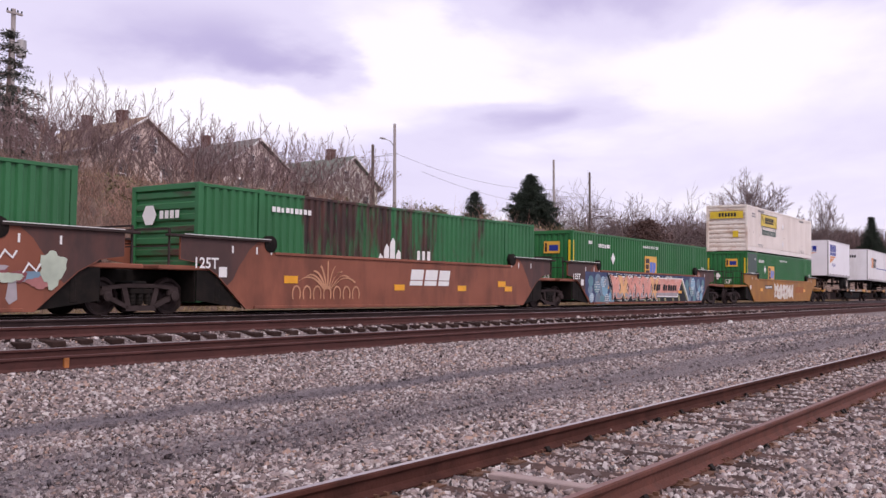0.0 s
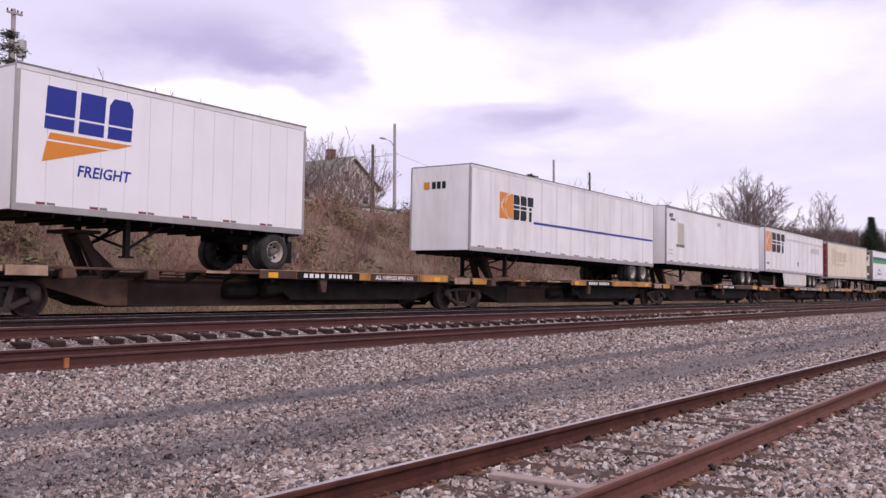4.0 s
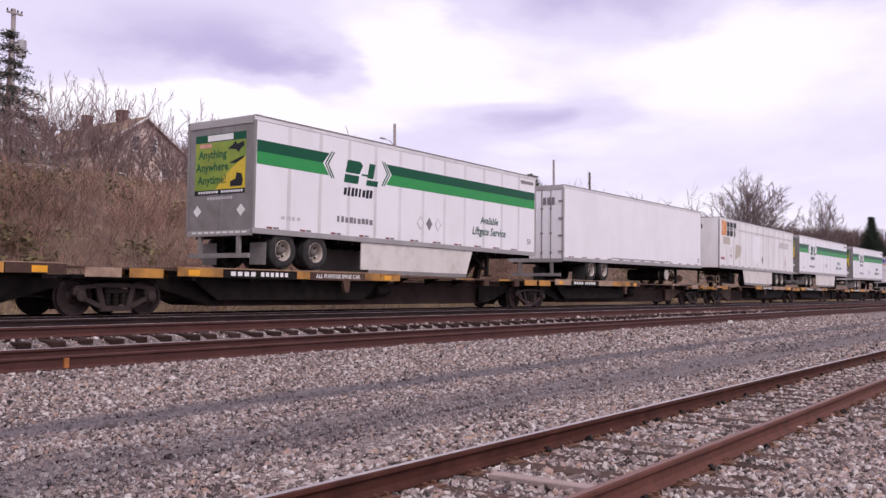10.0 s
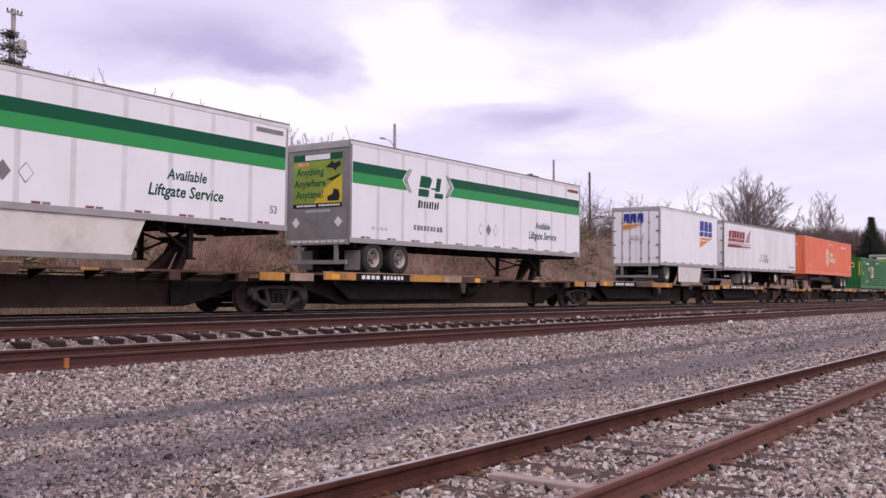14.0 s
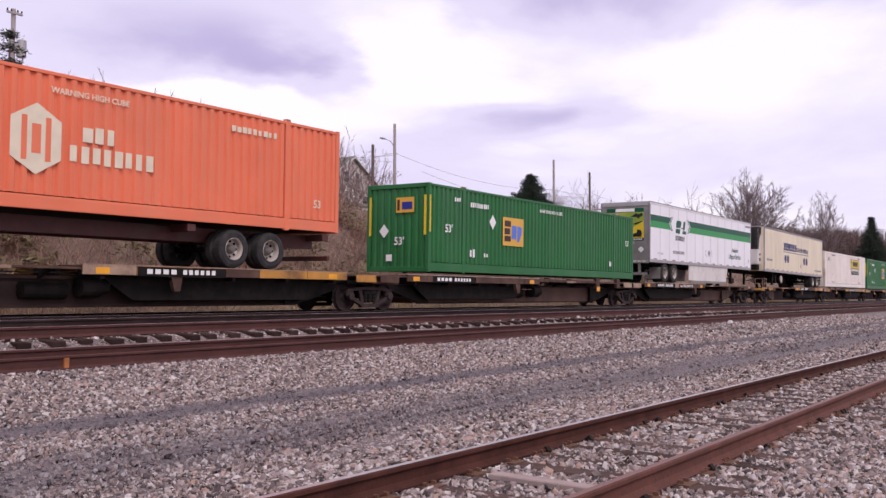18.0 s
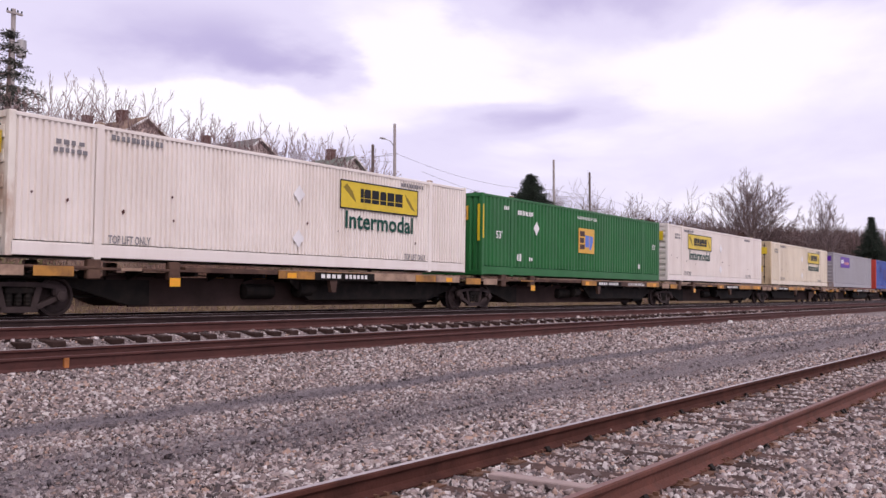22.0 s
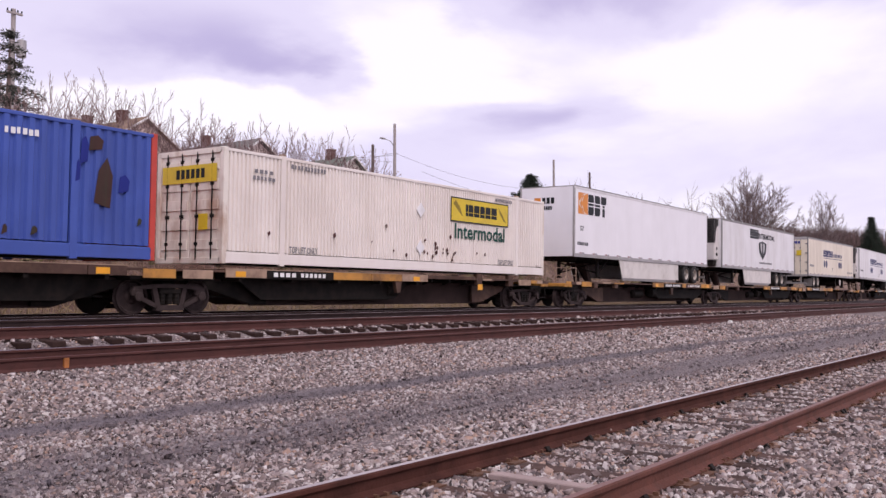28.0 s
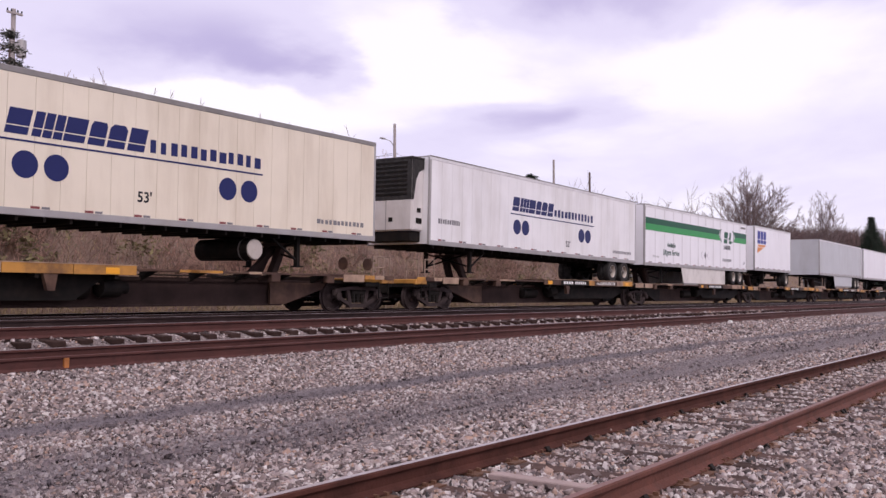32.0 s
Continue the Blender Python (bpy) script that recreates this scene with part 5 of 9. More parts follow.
def emp_marks(c, h, H, x, dia=3.86, dull_first=False):
    """x: centre of the yellow square, from the left end."""
    x -= h
    y = Y0 - 0.004
    plate("company_mark", rect(x - 0.74, x + 0.74, H - 1.84, H - 0.80), M["logo_amber"], c, y, 0.004, "amber square with dark and blue shapes")
    y -= 0.005
    z0, z1 = H - 1.68, H - 0.92
    joined("dark_shape", [rect(x - 0.62, x - 0.18, z0, z0 + 0.20), rect(x - 0.62, x - 0.24, z0 + 0.26, z0 + 0.48), rect(x - 0.62, x - 0.18, z1 - 0.22, z1)], M["ink_brown"], c, y)
    joined("blue_shape", [rect(x - 0.12, x + 0.22, z0 + 0.10, z1 - 0.16), [(x + 0.28, z0), (x + 0.42, z0), (x + 0.60, z0 + 0.34), (x + 0.60, z1 - 0.2), (x + 0.28, z1 - 0.16)]], M["logo_blue"], c, y)
    put_text("53'", 0.27, M["label_white"], c, -h + 1.12, Y0 - 0.004, 1.45)
    put_text("53'", 0.24, M["label_white"], c, h - 0.72, Y0 - 0.004, 1.62)
    cx = -h + dia
    plate("placard", [(cx - 0.22, 1.85), (cx, 1.58), (cx + 0.22, 1.85), (cx, 2.12)], M["label_white"], c, Y0, 0.005)
    bars(c, -h + 2.42, -h + 3.62, H - 0.62, 0.17, 10, M["label_white"])
    put_text("WARNING HIGH CUBE", 0.13, M["label_white"], c, 0.1, Y0 - 0.004, H - 0.38)
    bars(c, -h + 1.45, -h + 1.85, H - 0.50, 0.14, 3, M["label_white"])
    bars(c, -h + 2.40, -h + 2.75, 0.55, 0.28, 2, M["label_white"])
    bars(c, -h + 3.3, -h + 3.6, 0.58, 0.14, 2, M["label_white"])
    bars(c, h - 2.6, h - 2.35, 0.55, 0.22, 2, M["label_white"])
    plate("yellow_strip", rect(-h + 0.03, -h + 0.11, 1.3, 2.5), M["logo_yellow"], c, Y0, 0.004)
    e = -h - 0.002
    end_plate("company_mark", rect(-0.7, 0.05, 1.95, 2.45), M["logo_amber"], c, e, 0.006)
    end_plate("dark_shape", rect(-0.1, 0.0, 2.02, 2.38), M["ink_brown"], c, e - 0.007, 0.004)
    end_plate("dark_shape", rect(-0.62, -0.2, 2.05, 2.3), M["ink_blue"], c, e - 0.007, 0.004)
    end_plate("yellow_strip", rect(1.1, 1.2, 1.2, 2.5), M["logo_yellow"], c, e, 0.005)
    end_plate("yellow_strip", rect(-1.2, -1.1, 1.2, 2.5), M["logo_yellow"], c, e, 0.005)
    end_plate("placard", [(0.35, 1.35), (0.55, 1.12), (0.75, 1.35), (0.55, 1.58)], M["label_white"], c, e, 0.006)
    put_text("53'", 0.26, M["label_white"], c, e - 0.008, -0.1, 1.0, face=-90)
    end_bars(c, e, 0.2, 0.55, 0.35, 0.22, 1, M["label_white"])


def yellow_panel_marks(c, h, H, x, door_end=False, damage=0):
    """A yellow panel with dark blocks over the word Intermodal; x: its centre from the left end."""
    x -= h
    zt = H - 0.38
    plate("company_mark", rect(x - 1.82, x + 1.82, zt - 0.78, zt), M["logo_yellow"], c, Y0 - 0.002, 0.004, "yellow panel with dark blocks")
    joined("panel_edge", [rect(x - 1.82, x + 1.82, zt - 0.81, zt - 0.77), rect(x - 1.84, x - 1.80, zt - 0.81, zt), rect(x + 1.80, x + 1.84, zt - 0.81, zt), rect(x - 1.82, x + 1.82, zt - 0.02, zt + 0.02)], M["ink"], c, Y0 - 0.007)
    block_mark(c, x - 0.95, zt - 0.58, 2.05, 0.40, "inknkt", M["ink"], y=Y0 - 0.007)
    joined("scroll_shape", [[(x - 1.7, zt - 0.2), (x - 1.55, zt - 0.08), (x - 1.3, zt - 0.3), (x - 1.12, zt - 0.62), (x - 1.3, zt - 0.5)], [(x + 1.7, zt - 0.66), (x + 1.5, zt - 0.60), (x + 1.25, zt - 0.35), (x + 1.15, zt - 0.15), (x + 1.35, zt - 0.3)]], M["ink_olive"], c, Y0 - 0.007)
    put_text("Intermodal", 0.50, M["ink_green"], c, x, Y0 - 0.004, H - 1.52, wide=1.06)
    for sx in (-h + 2.83, h - 2.85):
        put_text("TOP LIFT ONLY", 0.18, M["ink_grey"], c, sx, Y0 - 0.004, 0.42, wide=0.62)
    bars(c, -h + 2.3, -h + 3.7, H - 0.30, 0.12, 11, M["ink_grey"])
    bars(c, h - 3.6, h - 2.4, H - 0.30, 0.12, 9, M["ink_grey"])
    bars(c, -h + 1.0, -h + 1.7, H - 0.55, 0.10, 4, M["ink_grey"])
    bars(c, -h + 0.95, -h + 1.75, H - 0.72, 0.10, 6, M["ink_grey"])
    rng = random.Random(damage + 3)
    for i in range(30 if damage else 8):
        px, pz = (rng.uniform(-h + 0.3, h - 0.3), rng.uniform(0.3, 1.5)) if not damage or i > 18 else (rng.gauss(1.2, 1.0), rng.gauss(0.75, 0.25))
        r = rng.uniform(0.02, 0.05) * (1.5 if damage else 1)
        plate("rust_spot", [(px - r, pz), (px - 0.3 * r, pz - 1.6 * r), (px + r, pz - 0.4 * r), (px + 0.5 * r, pz + r)], M["rail"], c, Y0, 0.003)
    for zz in (0.75, 1.95):
        plate("placard_holder", [(0.02 - 0.22, zz), (0.02, zz - 0.24), (0.02 + 0.22, zz), (0.02, zz + 0.24)], M["white"], c, Y0, 0.012)
    e = -h - 0.012
    end_plate("company_mark", rect(-1.05, 1.05, H - 0.85, H - 0.40), M["logo_yellow"], c, e, 0.006)
    end_bars(c, e - 0.007, -0.6, 0.55, H - 0.74, 0.24, 6, M["ink"])
    end_plate("label", rect(-0.75, -0.4, 0.85, 1.25), M["logo_yellow"], c, e - 0.002, 0.005)


def alliance_marks(c, h, H, xs, discs, number):
    """Blue slanted shapes, then lighter ones, underlined, over two pairs of discs; all from the left end."""
    x0, x1, x2, x3 = (v - h for v in xs)
    z = H - 1.34
    block_mark(c, x0, z, x1 - x0, 0.52, "tiiitnok", M["ink_slate"], 0.22)
    bars(c, x2, x3, z + 0.02, 0.30, 12, M["ink_slate"], fill=0.66)
    joined("underline", [rect(x0 - 0.1, x3, z - 0.14, z - 0.10)], M["ink_slate"], c, Y0, 0.004)
    for cx in discs:
        plate("blue_disc", disc(cx - h, H - 1.93, 0.28), M["ink_slate"], c, Y0, 0.004)
    put_text("53'", 0.24, M["ink"], c, number - h, Y0 - 0.003, H - 2.36)
    bars(c, h - 2.5, h - 0.5, 0.38, 0.13, 12, M["ink_grey"])
    bars(c, -h + 0.5, -h + 1.8, 0.72, 0.16, 10, M["ink_grey"])


def three_stripe_mark(c, x, z, s, y=Y0):
    block_mark(c, x, z, 1.9 * s, 0.78 * s, "tko", M["ink_blue"], 0.05)
    joined("orange_stripes", [[(x - 0.02 * s, z - 0.60 * s), (x + 1.35 * s, z - 0.22 * s), (x + 0.06 * s, z - 0.22 * s)], [(x + 0.08 * s, z - 0.18 * s), (x + 1.45 * s, z - 0.19 * s), (x + 1.85 * s, z - 0.06 * s), (x + 0.12 * s, z - 0.06 * s)]], M["logo_orange"], c, y, 0.004)


def end_three_stripe(c, x, yc, z, s):
    sh = Shape()
    for i, k in enumerate((0.5, 0.0, -0.5)):
        y = yc + k * s
        sh.prism([(y - 0.2 * s, z), (y - 0.02 * s, z), (y + 0.05 * s, z + 0.3 * s), (y + 0.12 * s, z), (y + 0.2 * s, z), (y + 0.2 * s, z + 0.62 * s), (y - 0.2 * s, z + 0.62 * s)], "x", x - 0.004, x)
    part("company_mark", sh, M["ink_blue"], c)
    end_plate("orange_stripe", [(yc + 0.75 * s, z - 0.45 * s), (yc + 0.75 * s, z - 0.15 * s), (yc - 0.75 * s, z - 0.1 * s)], M["logo_orange"], c, x, 0.004)

# ---- the train: truck centres of each car, then what it carries ----
def well_car(s_left, s_right, paint, left_truck, right_truck, style, label, last_end=(False, False)):
    L = s_right - s_left
    h = L / 2
    car = thing("well_car", label, "railcar", "well cars of the train")
    on_train(car, (s_left + s_right) / 2)
    a = h - 1.75
    side = [(-h + 0.75, 1.84), (-h + 0.75, 1.30), (-h + 1.35, 1.22), (-a + 0.1, 0.95), (-a + 1.05, 0.12), (a - 1.05, 0.12), (a - 0.1, 0.95), (h - 1.35, 1.22), (h - 0.75, 1.30), (h - 0.75, 1.84),
            (a - 1.75, 1.84), (a - 1.95, 1.55), (-a + 1.95, 1.55), (-a + 1.75, 1.84)]
    for k in (-1, 1):
        y0, y1 = sorted((k * 1.36, k * 1.42))
        p = part("side_sill", Shape().prism(side, "y", y0, y1), paint, car)
        part("top_chord", Shape().box(-a + 2.0, a - 2.0, *sorted((k * 1.34, k * 1.46)), 1.50, 1.58, 0.012), paint, car)
        for q in (-1, 1):
            part("end_shelf", Shape().box(*sorted((q * (a - 1.8), q * (h - 0.4))), *sorted((k * 1.30, k * 1.50)), 1.82, 1.88, 0.01), M["truck"], car)
            part("guide_roller", Shape().lathe([(-0.1, 0.10), (-0.08, 0.22), (0.08, 0.22), (0.1, 0.10)], q * (a - 1.85), k * 1.36, 1.78, "y", 14), M["black"], car)
        part("bottom_chord", Shape().box(-a + 1.3, a - 1.3, *sorted((k * 1.34, k * 1.46)), 0.12, 0.20, 0.012), paint, car)
    part("well_floor", Shape().box(-a + 1.2, a - 1.2, -1.36, 1.36, 0.20, 0.26), M["black"], car)
    for k in (-1, 1):
        x0, x1 = sorted((k * (a - 0.3), k * (h - 0.2)))
        part("end_platform", Shape().box(x0, x1, -1.36, 1.36, 1.05, 1.16, 0.02), paint, car)
        x0, x1 = sorted((k * (a - 0.1), k * (a - 0.25)))
        # black sheets added to keep the gaps behind the trucks dark
        part("end_sheet", Shape().box(*sorted((k * (h - 1.26), k * (h - 1.31))), -1.30, 1.30, 0.30, 1.04), M["black"], car)
        for q in (-1, 1):
            part("wheel_sheet", Shape().prism([(k * (h - 1.30), 0.34), (k * (a - 1.0), 0.14), (k * (a - 0.1), 0.94), (k * (h - 1.30), 1.20)], "y", *sorted((q * 1.318, q * 1.345))), M["black"], car)
        part("bulkhead", Shape().box(x0, x1, -1.36, 1.36, 0.3, 1.2, 0.02), M["black"], car)
        part("centre_sill", Shape().box(*sorted((k * (a - 0.2), k * (h + 0.1))), -0.35, 0.35, 0.66, 1.05, 0.02), M["black"], car)
        r = Shape()
        for y in (-1.32, 1.32):
            r.bar((k * (h - 0.5), y, 1.15), (k * (h - 0.5), y, 2.0), 0.04)
        r.bar((k * (h - 0.5), -1.32, 2.0), (k * (h - 0.5), 1.32, 2.0), 0.04)
        r.bar((k * (h - 0.5), -1.32, 1.6), (k * (h - 0.5), 1.32, 1.6), 0.03)
        part("handrail", r, M["truck"], car)
    y = -1.424
    if style != "yellow":
        # a darker red-brown plate over each sill end
        for q in (-1, 1):
            plate("sooty_end_panel", [(q * px, pz) for px, pz in ((h - 0.76, 1.83), (h - 0.76, 1.31), (h - 1.35, 1.23), (a - 0.12, 0.96), (a - 0.42, 0.70), (a - 0.62, 0.86), (a - 0.78, 1.16), (a - 0.98, 1.40), (a - 1.12, 1.60), (a - 1.42, 1.83))], M["well_dark"], car, y + 0.006, 0.004)
        y -= 0.004
    for x in (-h + 4.1, h - 4.6):
        plate("reflector", rect(x, x + 0.5, 0.78, 0.98), M["amber"], car, y, 0.005)
    plate("reflector", rect(-h + 1.9, -h + 2.15, 0.9, 1.15), M["label_white"], car, y, 0.005)
    for x in (-h + 2.3, -h + 3.1, -h + 3.6, h - 3.7, h - 3.2, h - 2.3):
        plate("white_tick", rect(x, x + 0.05, 1.50, 1.68), M["label_white"], car, y, 0.004)
    plate("shelf_edge", rect(-h + 0.8, -a + 1.8, 1.884, 1.90), M["label_white"], car, -1.49, 0.012)
    plate("shelf_edge", rect(a - 1.8, h - 0.8, 1.884, 1.90), M["label_white"], car, -1.49, 0.012)
    if style == "brown":
        put_text("125T", 0.26, M["label_white"], car, -h + 1.5, y - 0.002, 1.22)
        block_mark(car, -0.15, 0.78, 2.2, 0.5, "ttk", M["label_white"], 0.2, y=y - 0.004)
        for x in (-0.9, 2.5, 5.5):
            plate("reflector", rect(x, x + 0.5, 0.62, 0.8), M["amber"], car, y, 0.005)
        # a fountain of pale sprayed arcs over a row of loops
        for k in range(9):
            lean = (k - 4) / 4
            pts = [(-3.9 + lean * (0.15 + 1.0 * u), 0.62 + 0.78 * u * (1.35 - (0.35 + 0.75 * abs(lean)) * u)) for u in np.linspace(0.0, 1.0, 9)]
            plate("spray_line", pts + [(px + 0.05, pz + 0.035) for px, pz in reversed(pts)], M["spray_tan"], car, y - 0.001 * k, 0.003)
        for k in range(7):
            cx = -5.1 + 0.40 * k
            ring = [(cx + 0.17 * cos(t), 0.50 + 0.24 * sin(t)) for t in np.linspace(-0.6, 3.8, 12)]
            plate("spray_line", ring + [(cx + (px - cx) * 0.74, 0.50 + (pz - 0.50) * 0.80) for px, pz in reversed(ring)], M["spray_tan"], car, y - 0.010 - 0.001 * k, 0.003)
    elif style == "graffiti":
        build_graffiti(car, h, a, y)
        put_text("125T", 0.24, M["label_white"], car, -h + 1.5, y - 0.002, 1.25)
    elif style == "splash":
        rng = random.Random(12)
        tint = ("spray_pink", "mural_grey", "spray_rose", "spray_pink", "spray_tan")
        for i in range(13):
            cx, cz = h - 2.6 - 0.62 * i + rng.uniform(-0.2, 0.2), rng.uniform(0.5, 1.25)
            ang = rng.uniform(-1.0, 1.0)
            L, w = rng.uniform(0.5, 0.95), rng.uniform(0.07, 0.20)
            o = []
            for t, k in ((-1, -0.3), (-0.4, -1), (0.3, -0.7), (1, -0.4), (1.1, 0.3), (0.4, 1), (-0.3, 0.6), (-0.9, 0.5)):
                px, pz = t * L * 0.6, k * w * rng.uniform(0.7, 1.3) + 0.15 * sin(3 * t + i)
                o.append((cx + px * cos(ang) - pz * sin(ang), max(0.2, min(1.46, cz + px * sin(ang) + pz * cos(ang)))))
            plate("sprayed_stroke", o, M[tint[i % 5]], car, y - 0.001 * i, 0.003)
        for i in range(26):
            plate("sprayed_cloud", ragged(h - 2.5 - 0.22 * i, rng.uniform(0.35, 1.35), rng.uniform(0.14, 0.34), rng.uniform(0.06, 0.16), rng), M[("mural_grey", "spray_pink", "mural_blue", "spray_rose", "spray_mint")[i % 5]], car, y - 0.0135 - 0.0002 * i, 0.003)
        plate("mint_splash", ragged(h - 2.45, 1.0, 0.30, 0.38, rng), M["spray_mint"], car, y - 0.018, 0.004, "pale mint sprayed splash")
        plate("ochre_splash", [(h - 6.4, 0.16), (h - 5.8, 0.42), (h - 5.3, 0.60), (h - 4.8, 0.38), (h - 4.4, 0.2), (h - 4.9, 0.26), (h - 5.3, 0.40), (h - 5.8, 0.26)], M["logo_amber"], car, y - 0.016, 0.004)
        for i in range(6):
            px, pz = h - 5.6 + 0.5 * i, (1.1, 0.5, 1.2, 0.55, 1.15, 0.9)[i]
            plate("spray_line", [(px, pz), (px + 0.04, pz), (px + 0.14, pz + 0.16), (px + 0.30, pz + 0.02), (px + 0.40, pz + 0.18), (px + 0.36, pz + 0.2), (px + 0.29, pz + 0.07), (px + 0.13, pz + 0.22)], M["label_white"], car, y - 0.02, 0.003)
    elif style == "yellow":
        block_mark(car, 2.9, 0.72, 2.3, 0.42, "ttk", M["spray_rust"], 0.3, y=y)
        rng = random.Random(5)
        for i in range(6):
            x = -2.5 + 0.78 * i
            j = [rng.uniform(-0.10, 0.10) for _ in range(10)]
            plate("sprayed_block", [(x + j[0], 0.30 + j[1]), (x + 0.4, 0.38 + j[2]), (x + 0.84 + j[3], 0.28 + j[4]), (x + 0.78, 0.7 + j[5]), (x + 0.92, 1.30 + j[6]), (x + 0.42, 1.16 + j[7]), (x - 0.06, 1.32 + j[8]), (x + 0.06, 0.8)], M["spray_white"], car, y - 0.002 - 0.001 * i, 0.003)
            for q in range(2):
                u, v = x + rng.uniform(0.15, 0.45), rng.uniform(0.45, 1.0)
                plate("sprayed_gap", [(u, v), (u + 0.06, v - 0.03), (u + 0.16 + 0.1 * q, v + 0.22), (u + 0.08, v + 0.24)], M["spray_rust"] if q else M["well_yellow"], car, y - 0.012, 0.003)
        plate("number_panel", rect(-4.6, -2.9, 0.95, 1.18), M["ink"], car, y, 0.004)
        bars(car, -4.5, -3.0, 0.99, 0.14, 8, M["label_white"], y=y - 0.005)
        put_text("53", 0.26, M["ink"], car, h - 5.6, y - 0.002, 0.95)
    if left_truck:
        add_truck(car, -h)
    if right_truck:
        add_truck(car, h)
    for k, on in zip((-1, 1), last_end):
        if on:
            c = Shape()
            c.box(*sorted((k * h, k * (h + 1.75))), -0.16, 0.16, 0.60, 0.88, 0.02)
            c.box(*sorted((k * (h + 1.65), k * (h + 2.0))), -0.2, 0.2, 0.6, 0.92, 0.04)
            part("coupler", c, M["black"], car)
            part("end_sill", Shape().box(*sorted((k * (h - 0.2), k * (h + 1.25))), -1.36, 1.36, 1.0, 1.14, 0.02), paint, car)
            g = Shape()
            for yy in (-1.33, -0.9):
                g.bar((k * (h + 1.15), yy, 0.5), (k * (h + 1.15), yy, 1.9), 0.04)
            for zz in (0.55, 0.85, 1.2, 1.55, 1.88):
                g.bar((k * (h + 1.15), -1.33, zz), (k * (h + 1.15), -0.9, zz), 0.03)
            part("ladder", g, M["truck"], car)
    return car


def ragged(cx, cz, rx, rz, rng, n=28):
    """A blob with an uneven sprayed outline."""
    k = [rng.uniform(0.72, 1.0) + 0.22 * max(0.0, sin(3 * t + rng.uniform(-0.3, 0.3))) for t in np.linspace(0, 2 * pi, n + 1)[:-1]]
    return [(cx + rx * k[i] * cos(2 * pi * i / n), max(0.17, min(1.5, cz + rz * k[i] * sin(2 * pi * i / n)))) for i in range(n)]


